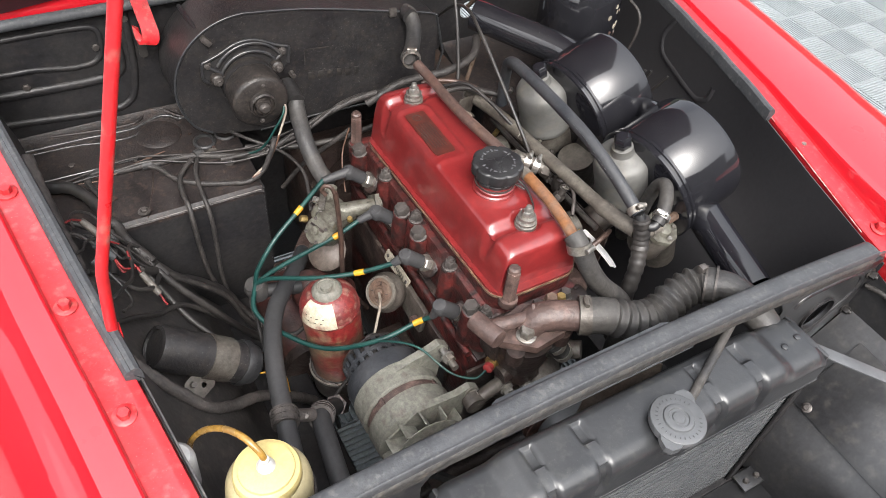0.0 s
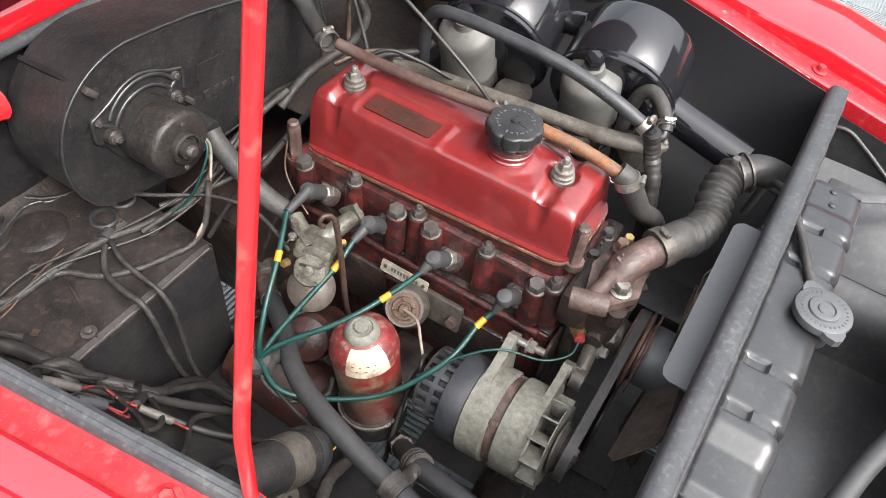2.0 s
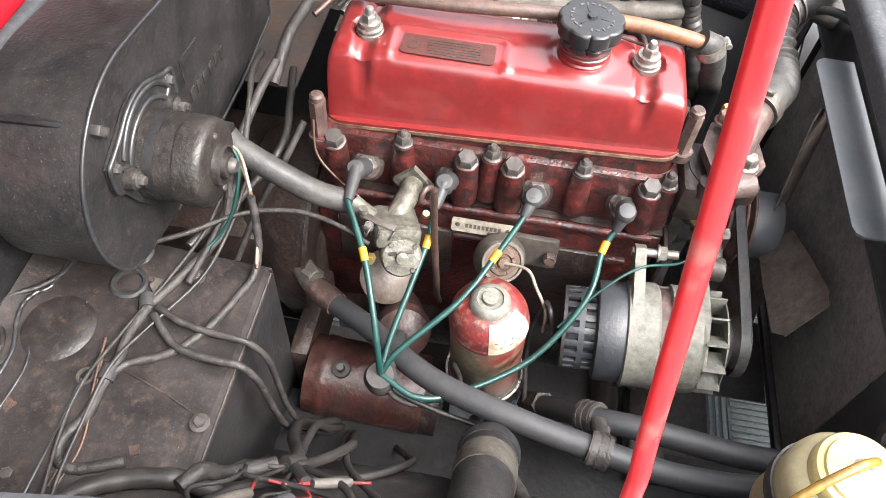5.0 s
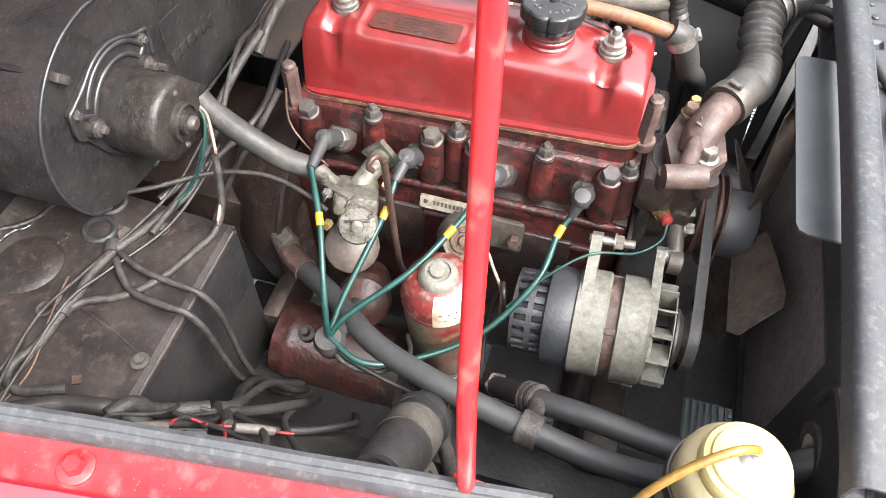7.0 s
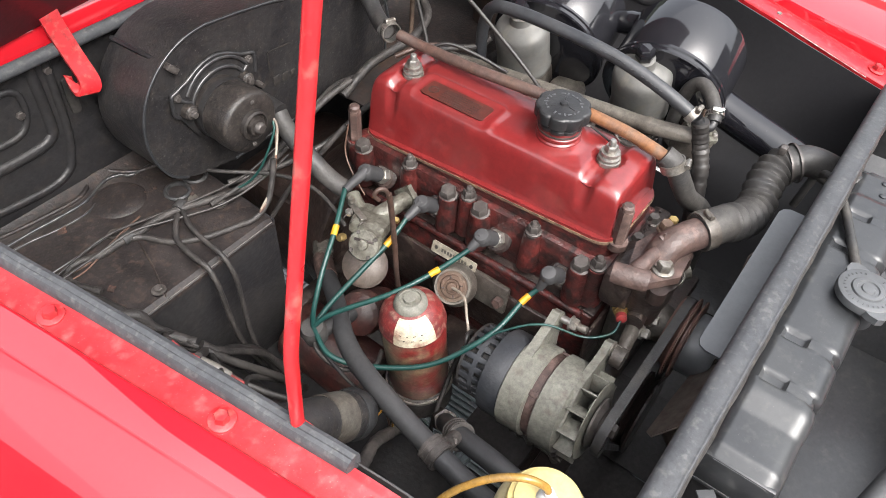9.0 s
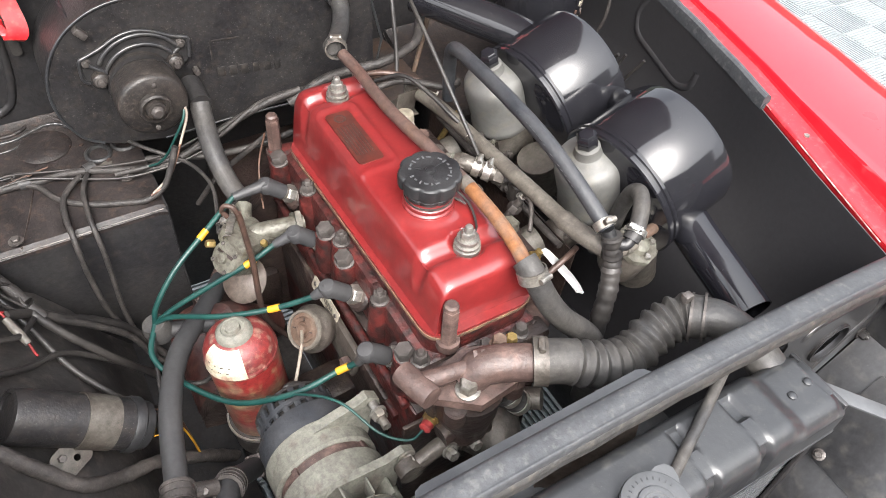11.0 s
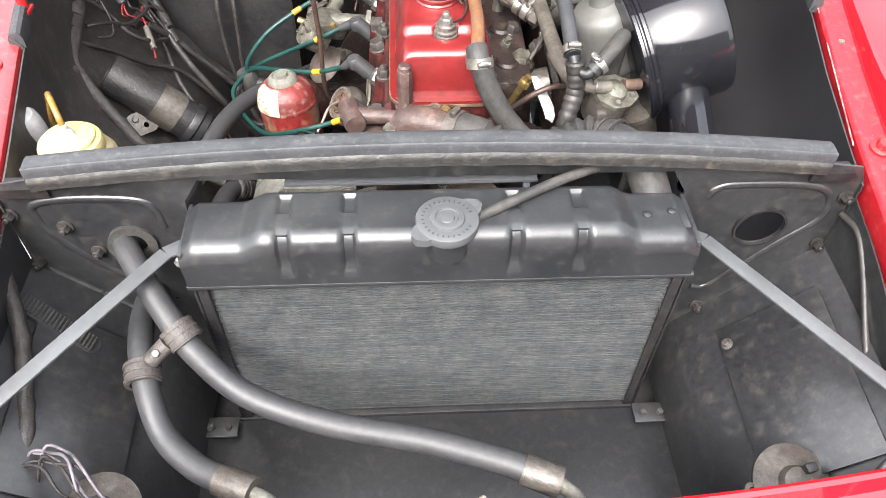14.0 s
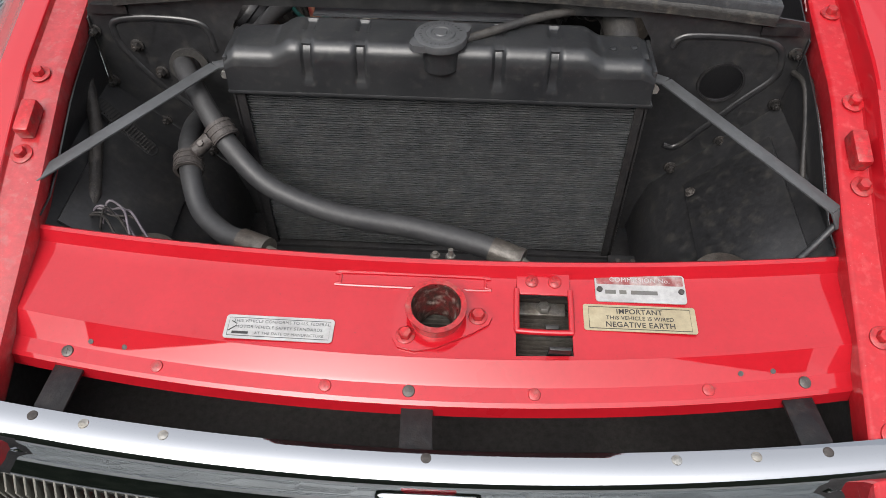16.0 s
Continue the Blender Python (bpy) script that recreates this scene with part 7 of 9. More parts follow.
for x, w in ((-0.034, 0.012), (-0.020, 0.008), (0.004, 0.030)):
    part("stamped_bar", xf(box(w, 0.005, 0.0003, 0, pose(x, -0.006, 0.0015)), m2), ALLOY_CARB, lab2)
for x in (-0.046, 0.046):
    part("rivet", xf(lathe([(0.0036, 0), (0.0032, 0.002), (0.001, 0.0026)], 14), m2 @ pose(x, -0.003, 0.001)), STEEL_DARK, lab2)

lab3 = thing("earth_label", "cream warning label with black lettering", "label")
m3 = on_slam(0.243, -0.3075, 0.0016, 0.3)
part("plate", xf(prism(rounded(-0.062, -0.0165, 0.062, 0.0165, 0.003), 0, 0.0005), m3), LABEL_CREAM, lab3)
part("border", xf(tube([(-0.056, -0.0135, 0.0005), (-0.056, 0.0135, 0.0005), (0.056, 0.0135, 0.0005), (0.056, -0.0135, 0.0005), (-0.056, -0.0135, 0.0005)], 0.00045, 4, 1), m3), INK, lab3)
words("IMPORTANT", 0.0088, m3 @ pose(0, 0.0082, 0.0007), INK, lab3, 1.05, 0.00012)
words("THIS VEHICLE IS WIRED", 0.0066, m3 @ pose(0, 0.0, 0.0007), INK, lab3, 1.08, 0.00008)
words("NEGATIVE EARTH", 0.0092, m3 @ pose(0, -0.0085, 0.0007), INK, lab3, 1.05, 0.00012)

# ---- nose ----
nose = thing("nose_compartment", "black floor and side panels ahead of the radiator", "panel")
part("tray", box(0.66, 0.26, 0.004, 0.001, pose(0, -0.13, 0.452)), BLACK_SHEEN, nose)
part("lower_panel", box(1.0, 0.004, 0.30, 0.001, pose(0, -0.255, 0.50)), DARK, nose)
for s in (-1, 1):
    rows = []
    for y in np.linspace(0.077, -0.215, 10):
        inset = 0.05 * max(0, (0.0 - y)) / 0.3
        rows.append([(s * 0.315, y, 0.45), (s * 0.322, y, 0.50), (s * 0.335, y, 0.545), (s * 0.36, y, 0.573), (s * (0.42 - inset * 0.2), y, 0.636), (s * (0.487 - inset * 0.3), y, 0.705), (s * (wing_x(y, s) - 0.032), y, max(0.715, wing_z(y) - 0.028))])
    part("side_panel", sheet(rows if s > 0 else [r[::-1] for r in rows], 0.002), BLACK_SHEEN, nose)
for s in (-1, 1):
    part("end_panel", box(0.004, 0.30, 0.26, 0.001, pose(s * 0.492, -0.42, 0.53)), DARK, nose)
for s in (-1, 1):
    a, b = Vector((s * 0.366, 0, 0.584)), Vector((s * 0.462, 0, 0.682))
    slope = math.degrees(math.atan2(b.z - a.z, abs(b.x - a.x)))
    part("stone_guard", box((b - a).length, 0.22, 0.003, 0.001, Matrix.Translation(((a.x + b.x) / 2, -0.085, (a.z + b.z) / 2 + 0.006)) @ pose(0, 0, 0, 0, -s * slope, -s * 2)), BLACK_SHEEN, nose, "flat black guard plate")
    for y in (0.0, -0.17):
        bolt("bolt", (s * 0.373, y, 0.600), (-s * 0.7, 0, 0.7), 0.005, 0.005, STEEL_DARK, nose, washer=0.008)
    part("foot_bracket", box(0.05, 0.03, 0.004, 0.001, pose(s * 0.30, -0.02, 0.462)), BLACK_SHEEN, nose)
    for dx in (-0.012, 0.012):
        bolt("bolt", (s * 0.30 + dx, -0.022, 0.464), (0, 0, 1), 0.005, 0.006, STEEL_DARK, nose)
for x, h in ((0.012, 0.012), (0.030, 0.018)):
    part("stud", join(lathe([(0.006, 0), (0.006, 0.008)], 6, pose(x, -0.236, 0.690)), lathe([(0.003, 0), (0.003, h)], 10, pose(x, -0.236, 0.690))), STEEL_DULL, slam)
part("front_valance", box(0.98, 0.004, 0.22, 0.001, pose(0, -0.50, 0.42)), DARK, nose)
part("under_tray", box(0.98, 0.26, 0.004, 0.001, pose(0, -0.385, 0.46)), DARK, nose)

# embossing, bolts and grommet on the radiator panel
def bead(pts, r=0.0058):
    return tube([(x, 0.0828, z) for x, z in pts], r, 14, 6)
part("pressed_bead", bead([(0.315, 0.790), (0.322, 0.802), (0.345, 0.808), (0.42, 0.806), (0.455, 0.796), (0.468, 0.772), (0.465, 0.745), (0.43, 0.705), (0.39, 0.655), (0.360, 0.620), (0.340, 0.622)]), BLACK_SHEEN, panel)
part("pressed_bead", bead([(-0.318, 0.760), (-0.322, 0.790), (-0.340, 0.804), (-0.40, 0.808), (-0.447, 0.802), (-0.455, 0.785), (-0.448, 0.755), (-0.42, 0.710), (-0.375, 0.660), (-0.350, 0.630)]), BLACK_SHEEN, panel)
part("hole_lip", join(ring(0.0295, 0.0325, 0.004, 32, aim((0.395, 0.080, 0.737), (0, -1, 0)))), BLACK, panel)
part("grommet", ring(0.017, 0.028, 0.012, 28, aim((-0.360, 0.084, 0.735), (0.1, -1, 0.1))), RUBBER_GREY, panel, "grey rubber hose grommet")
for x, z in ((0.482, 0.786), (0.481, 0.704), (0.422, 0.634), (0.360, 0.580), (-0.482, 0.786), (-0.481, 0.704), (-0.422, 0.634), (-0.360, 0.580), (-0.428, 0.765), (-0.404, 0.722), (-0.296, 0.690)):
    bolt("bolt", (x, 0.0795, z), (0, -1, 0.1), 0.0066, 0.008, BLACK_DUSTY, panel, washer=0.0095, stud=0.0042)
for s in (-1, 1):
    part("corner_ear", prism([(s * 0.43, 0.815), (s * 0.482, 0.806), (s * 0.484, 0.80), (s * 0.484, 0.77), (s * 0.47, 0.76)][::s], 0, 0.003, (), upright(0.085)), BLACK, panel)
    part("top_tab", prism([(s * 0.425, 0.828), (s * 0.474, 0.828), (s * 0.480, 0.822), (s * 0.480, 0.815), (s * 0.425, 0.815)][::s], 0, 0.02, (), upright(0.075)), BLACK, panel)

def ribbon(a, b, width, thick, roll=0):
    a, b = Vector(a), Vector(b)
    m = aim((a + b) / 2, b - a) @ pose(0, 0, 0, 0, 0, roll)
    return box(width, thick, (b - a).length, 0.0008, m)
for s in (-1, 1):
    brace = thing("radiator_brace", "flat grey steel brace strap beside the radiator", "brace", group="radiator braces")
    part("strap", ribbon((s * 0.306, 0.035, 0.765), (s * 0.477, -0.176, 0.738), 0.019, 0.003, 0), STRAP_GREY, brace)
    part("front_tip", ribbon((s * 0.477, -0.176, 0.738), (s * 0.485, -0.186, 0.722), 0.019, 0.003, 0), STRAP_GREY, brace)
    part("rear_tip", ribbon((s * 0.306, 0.035, 0.765), (s * 0.288, 0.05, 0.762), 0.019, 0.003, 0), STRAP_GREY, brace)
    bolt("bolt", (s * 0.290, 0.034, 0.755), (s * 0.3, -1, 0.2), 0.0065, 0.009, ZINC, brace)
solid("bonnet_release_rod", tube([(0.478, -0.185, 0.722), (0.452, -0.205, 0.702), (0.425, -0.225, 0.690)], 0.0042, 8, 4), GREY_PAINT, "thin grey release rod beside the brace", "rod")

def horn(at, direction):
    h = thing("horn", "dull grey disc horn behind the slam panel", "horn", group="horns")
    m = aim(at, direction)
    part("disc", lathe([(0.020, -0.030), (0.036, -0.026), (0.042, -0.010), (0.047, 0.0), (0.047, 0.005), (0.040, 0.008), (0.022, 0.010), (0.018, 0.018), (0.004, 0.019)], 36, m), ALLOY_DIRTY, h)
    part("terminal", xf(box(0.014, 0.010, 0.016, 0.002, pose(0.016, 0.012, 0.018)), m), RUBBER, h)
    part("terminal", xf(box(0.006, 0.006, 0.012, 0.001, pose(-0.02, 0.0, 0.014)), m), RUBBER, h)
    part("lug", xf(prism(circle(0, 0, 0.008, 14), 0, 0.004, [circle(0, 0, 0.003, 10)]), m @ pose(-0.048, 0.01, 0)), ALLOY_DIRTY, h)
    part("bracket", xf(box(0.02, 0.10, 0.004, 0.001), m @ pose(0, -0.05, -0.032)), BLACK, h)
    return h
horn((0.375, -0.205, 0.628), (0.05, -0.2, 1))
horn((-0.365, -0.205, 0.620), (-0.05, -0.2, 1))
for k in range(6):
    a = (-0.37 + 0.012 * k, -0.200 - 0.002 * k, 0.640)
    b = (-0.455 + 0.02 * (k % 3), -0.165 + 0.012 * (k % 2), 0.655 + 0.012 * (k % 3))
    mid = ((a[0] + b[0]) / 2 + 0.012 * math.sin(k * 2.2), (a[1] + b[1]) / 2 + 0.01, 0.672 + 0.009 * math.sin(k * 1.7))
    solid("horn_wire", tube([a, ((a[0] + mid[0]) / 2, a[1] + 0.004, 0.664), mid, ((mid[0] + b[0]) / 2, b[1], 0.668), b, (b[0] - 0.02, b[1] - 0.03, 0.61)], 0.0017, 7, 6), WIRE_LILAC if k % 2 else WIRE_GREY, "thin faded lilac wire curling to the horn", "wire", group="horn wires")
solid("taped_harness", tube([(-0.502, 0.055, 0.745), (-0.487, 0.02, 0.728), (-0.468, -0.03, 0.700), (-0.455, -0.08, 0.685), (-0.445, -0.13, 0.668), (-0.446, -0.19, 0.640)], 0.009, 10, 7, swell=lambda s, i: 1 + 0.08 * math.sin(i * 1.9)), WIRE_GREY, "grey cloth-taped wiring harness on the inner panel", "harness")
gr = thing("slotted_grommet", "black ribbed rubber grommet in the side panel", "grommet")
along, out = Vector((0.069, -0.021, -0.071)).normalized(), Vector((0.72, 0, 0.69)).normalized()
side_way = out.cross(along).normalized()
gm2 = Matrix.Translation((-0.4525, 0.0095, 0.6705)) @ Matrix((along, side_way, along.cross(side_way))).transposed().to_4x4()
part("frame", xf(prism(rounded(-0.055, -0.013, 0.055, 0.013, 0.012), 0, 0.006), gm2), RUBBER, gr)
for k in range(20):
    part("rib", xf(box(0.0018, 0.020, 0.003, 0), gm2 @ pose(-0.046 + k * 0.0048, 0, 0.007)), RUBBER_GREY, gr)
cond = thing("side_vent_hose", "thin black hoses clipped to the inner wing", "hose")
for k in range(2):
    part("hose", tube([(0.497 - 0.010 * k, 0.075, 0.76), (0.500 - 0.010 * k, 0.04, 0.765), (0.498 - 0.010 * k, 0.0, 0.745), (0.492 - 0.010 * k, -0.05, 0.715), (0.488 - 0.010 * k, -0.09, 0.69)], 0.004, 8, 6), WIRE_BLACK, cond)
cooler = thing("oil_cooler", "black finned oil cooler below the slam panel", "oil cooler")
part("core", box(0.31, 0.095, 0.05, 0.003, pose(0.05, -0.310, 0.585)), DARK, cooler)
for k in range(15):
    part("fin", box(0.30, 0.0024, 0.060, 0, pose(0.05, -0.356 + k * 0.0062, 0.628, -14, 0, 0)), ALLOY_DIRTY, cooler)
part("bracket", box(0.024, 0.004, 0.20, 0.001, pose(0.152, -0.325, 0.60, 20, 0, 0)), BLACK, cooler)
for s in (-1, 1):
    for y in (-0.112,):
        buf = thing("bonnet_buffer", "red painted bonnet buffer block on the wing gutter", "buffer", group="bonnet buffers")
        sl = math.degrees(math.atan((wing_z(y + 0.02) - wing_z(y - 0.02)) / 0.04))
        part("block", box(0.020, 0.046, 0.022, 0.004, pose(s * (wing_x(y, s) - 0.004), y, wing_z(y) + 0.011, sl, 0, 0)), RED_DUSTY, buf)
        part("screw", lathe([(0.006, 0), (0.005, 0.003), (0.001, 0.0035)], 14, pose(s * wing_x(y - 0.034, s), y - 0.034, wing_z(y - 0.034), sl, 0, 0)), RED_DUSTY, buf)

# ---- grille ----
grille = thing("grille", "chrome grille surround with upright slats", "grille")
def gy(x):
    return -0.461 + 0.035 * (x / 0.46) ** 2
rows = [[(x, gy(x) + 0.001, 0.640), (x, gy(x), 0.652), (x, gy(x) - 0.003, 0.656), (x, gy(x) - 0.012, 0.6570), (x, gy(x) - 0.026, 0.6555), (x, gy(x) - 0.034, 0.651), (x, gy(x) - 0.038, 0.643), (x, gy(x) - 0.039, 0.630), (x, gy(x) - 0.044, 0.618), (x, gy(x) - 0.052, 0.610), (x, gy(x) - 0.056, 0.603), (x, gy(x) - 0.052, 0.597)] for x in np.linspace(0.485, -0.485, 41)]
part("top_rail", sheet(rows[::-1], 0.0015), CHROME, grille, "polished chrome top rail")
rows = [[(x, gy(x) - 0.060 - 0.02 * (abs(x) / 0.46) ** 4, 0.520 + 0.045 * (abs(x) / 0.46) ** 3), (x, gy(x) - 0.075, 0.535 + 0.045 * (abs(x) / 0.46) ** 3), (x, gy(x) - 0.090, 0.537 + 0.045 * (abs(x) / 0.46) ** 3), (x, gy(x) - 0.105, 0.525 + 0.045 * (abs(x) / 0.46) ** 3), (x, gy(x) - 0.108, 0.50), (x, gy(x) - 0.10, 0.47)] for x in np.linspace(0.49, -0.49, 41)]
part("lower_rail", sheet(rows[::-1], 0.0015), CHROME, grille, "polished chrome lower rail")
slat = box(0.0022, 0.024, 0.10, 0.0006)
for k in range(84):
    x = -0.47 + k * 0.0113
    if abs(x - 0.02) < 0.062:
        continue
    ob = part("slat", slat, ALLOY, grille) if k == 0 else None
    if ob:
        first_slat = ob
    else:
        ob = new("slat", first_slat.data)
        ob.parent = grille
    ob.matrix_basis = pose(x, gy(x) - 0.058, 0.555, 8, 0, 28 if x < 0.02 else -28)
part("badge_housing", box(0.115, 0.045, 0.075, 0.008, pose(0.020, -0.520, 0.580)), CHROME, grille, "chrome badge housing")
part("badge", prism([(-0.030, 0.022), (0.030, 0.022), (0.030, 0.0), (0.018, -0.022), (0.0, -0.034), (-0.018, -0.022), (-0.030, 0.0)], 0, 0.004, (), Matrix(((1, 0, 0, 0.02), (0, -0.3, -0.95, -0.546), (0, 0.95, -0.3, 0.607), (0, 0, 0, 1)))), RED, grille, "red shield badge")
for x in (-0.335, -0.25, 0.265, 0.345, -0.391, 0.017, 0.418):
    y = gy(x) - 0.012
    part("screw", lathe([(0.0058, 0), (0.0052, 0.0022), (0.001, 0.003)], 16, pose(x, y, 0.657)), STEEL_DARK if x in (-0.391, 0.418, 0.017) else ZINC, grille)
for x in (-0.388, 0.002, 0.412):
    y0, y1 = slam_front(x) + 0.012, gy(x) - 0.010
    solid("support_strap", ribbon((x, y0, 0.638), (x + 0.004, y1, 0.648), 0.034, 0.004, 0), BLACK, "flat black support strap between slam panel and grille", "strap", group="grille straps")
for s in (-1, 1):
    lamp = thing("headlamp", "chrome-rimmed round headlamp in the wing", "headlamp", group="headlamps")
    hm3 = aim((s * 0.575, -0.52, 0.52), (0, -1, 0))
    part("rim", ring(0.082, 0.098, 0.03, 44, hm3), CHROME, lamp)
    part("lens", lathe([(0.083, 0.005), (0.06, 0.022), (0.02, 0.028)], 36, hm3), ZINC, lamp)

# ---- left side of the engine bay ----
for nm, pts, r in (("oval_bead", [(-0.60, 0.855), (-0.595, 0.842), (-0.57, 0.838), (-0.526, 0.837), (-0.490, 0.831), (-0.465, 0.828), (-0.440, 0.829), (-0.426, 0.836), (-0.418, 0.850), (-0.415, 0.870), (-0.42, 0.890), (-0.45, 0.897), (-0.57, 0.897), (-0.60, 0.885), (-0.60, 0.855)], 0.0034),
                   ("recess_bead", [(-0.64, 0.800), (-0.541, 0.798), (-0.457, 0.796), (-0.415, 0.798), (-0.400, 0.804), (-0.393, 0.816), (-0.391, 0.86), (-0.391, 0.92)], 0.0058),
                   ("lower_bead", [(-0.64, 0.748), (-0.561, 0.742), (-0.473, 0.733), (-0.425, 0.731), (-0.400, 0.738), (-0.385, 0.755), (-0.374, 0.80), (-0.370, 0.86), (-0.368, 0.92)], 0.0045)):
    part(nm, tube([(x, 0.984 + 0.55 * r, z) for x, z in pts], 1.5 * r, 14, 6), BLACK, fire)
part("slot", prism(rounded(-0.360, 0.824, -0.346, 0.880, 0.006), 0, 0.004, (), upright(0.979)), WIRE_BLACK, fire)
part("shelf_ridge", tube([(-0.62, 0.984, 0.7115), (-0.576, 0.982, 0.710), (-0.48, 0.970, 0.7065), (-0.413, 0.965, 0.7055), (-0.391, 0.970, 0.7065), (-0.378, 0.980, 0.709), (-0.369, 0.9835, 0.712), (-0.349, 0.9835, 0.712), (-0.338, 0.975, 0.708), (-0.326, 0.962, 0.7055), (-0.305, 0.948, 0.7035), (-0.27, 0.942, 0.7025)], 0.0034, 10, 7, swell=lambda q, i: 1 + 0.10 * math.sin(i * 1.9)), SHELF_DIRT, fire)
for x, z in ((-0.545, 0.81), (-0.425, 0.858), (-0.37, 0.90), (-0.60, 0.80)):
    bolt("screw", (x, 0.984, z), (0, -1, 0), 0.006, 0.005, STEEL_DARK, fire)
for x, y in ((-0.300, 0.876), (-0.259, 0.886)):
    part("rubber_bung", lathe([(0.020, 0), (0.0205, 0.004), (0.018, 0.0065), (0.015, 0.006), (0.013, 0.0015), (0.002, 0.001)], 32, pose(x, y, 0.6955, 4)), RUBBER, fire)
for x, y in ((-0.439, 0.745), (-0.276, 0.809), (-0.415, 0.931), (-0.52, 0.90)):
    bolt("screw", (x, y, 0.694), (0, 0, 1), 0.006, 0.005, STEEL_DARK, fire, washer=0.010)
part("seam", tube([(-0.400, 0.839, 0.6948), (-0.415, 0.791, 0.6913), (-0.436, 0.738, 0.6843)], 0.0013, 6, 4), IRON_DARK, fire)
part("seam", tube([(-0.57, 0.876, 0.6978), (-0.479, 0.875, 0.6978), (-0.417, 0.876, 0.6978)], 0.0013, 6, 4), BLACK_SHEEN, fire)
part("weld_bead", tube([(-0.60, 0.957, 0.7043), (-0.495, 0.957, 0.7043), (-0.454, 0.954, 0.7043), (-0.406, 0.953, 0.7043), (-0.376, 0.963, 0.7058), (-0.354, 0.968, 0.7068), (-0.336, 0.963, 0.7058), (-0.324, 0.952, 0.7043), (-0.298, 0.949, 0.7038), (-0.27, 0.946, 0.7038)], 0.0026, 7, 6, swell=lambda s, i: 1 + 0.25 * math.sin(i * 2.1)), BLACK_SHEEN, fire)
part("weld_bead", tube([(-0.58, 0.947, 0.7033), (-0.506, 0.944, 0.7033), (-0.462, 0.936, 0.7023), (-0.42, 0.933, 0.7023), (-0.393, 0.940, 0.7028)], 0.0017, 7, 6, swell=lambda s, i: 1 + 0.3 * math.sin(i * 1.7)), BLACK_SHEEN, fire)
part("dome", lathe([(0.040, -0.001), (0.034, 0.003), (0.020, 0.0052), (0.002, 0.0056)], 32, pose(-0.368, 0.925, 0.7013)), SHELF_DIRT, fire)
part("captive_ring", ring(0.0065, 0.0095, 0.003, 24, pose(-0.414, 0.872, 0.6973)), STEEL_DARK, fire)
for k, (x, y, z, r) in enumerate(((-0.458, 0.930, 0.7018, 0.007), (-0.337, 0.911, 0.7008, 0.005), (-0.476, 0.797, 0.6923, 0.005), (-0.318, 0.905, 0.7003, 0.003), (-0.29, 0.855, 0.6973, 0.004))):
    rim = [(r * (1 + 0.35 * math.sin(a * 1.9 + k) + 0.2 * math.sin(a * 3.7 + 2 * k)) * math.cos(a), r * (1 + 0.3 * math.cos(a * 2.3 + k)) * math.sin(a)) for a in np.linspace(0, 2 * math.pi, 18, endpoint=False)]
    part("rust_blister", prism(rim, 0, 0.0012, (), pose(x, y, z, 4, 0, 40 * k)), RUST_BLISTER, fire, "flaking orange-brown rust blister")
part("foil_patch", prism([(-0.012, -0.006), (0.006, -0.008), (0.013, 0.002), (0.004, 0.008), (-0.010, 0.005)], 0, 0.0016, (), pose(-0.297, 0.845, 0.6963, 4, 0, 30)), ALLOY_DIRTY, fire)
part("worn_edge", tube([(-0.60, 0.7345, 0.6805), (-0.48, 0.7345, 0.6805), (-0.36, 0.7345, 0.6805), (-0.246, 0.7345, 0.6805)], 0.0009, 6, 2), STEEL_DARK, fire)
solid("rubber_seal", tube([(x, 0.972, 0.928) for x in (-0.63, -0.3, 0.0, 0.3, 0.63)], 0.009, 10, 4), SEAL, "grey rubber bonnet seal along the scuttle edge", "seal")
for s in (-1, 1):
    mid = curve([(0.345, 0.985, 1.05), (0.346, 0.981, 1.0), (0.346, 0.974, 0.965), (0.342, 0.956, 0.915), (0.340, 0.942, 0.885), (0.346, 0.938, 0.872), (0.356, 0.942, 0.876), (0.362, 0.950, 0.895)], 5)
    wide = [0.013 if q < len(mid) * 0.72 else 0.013 * (1.02 - (q / len(mid) - 0.72) / 0.3) for q in range(len(mid))]
    rows = [[(s * (v.x - w), v.y, v.z), (s * (v.x + w), v.y + 0.004, v.z + 0.006)] for v, w in zip(mid, wide)]
    hg = part("hinge", sheet(rows if s < 0 else [r[::-1] for r in rows], 0.006), RED_DUSTY, bonnet_ob)
    bolt("pivot", (s * 0.355, 0.952, 0.878), (0, -1, 0), 0.008, 0.006, RED_DUSTY, hg)

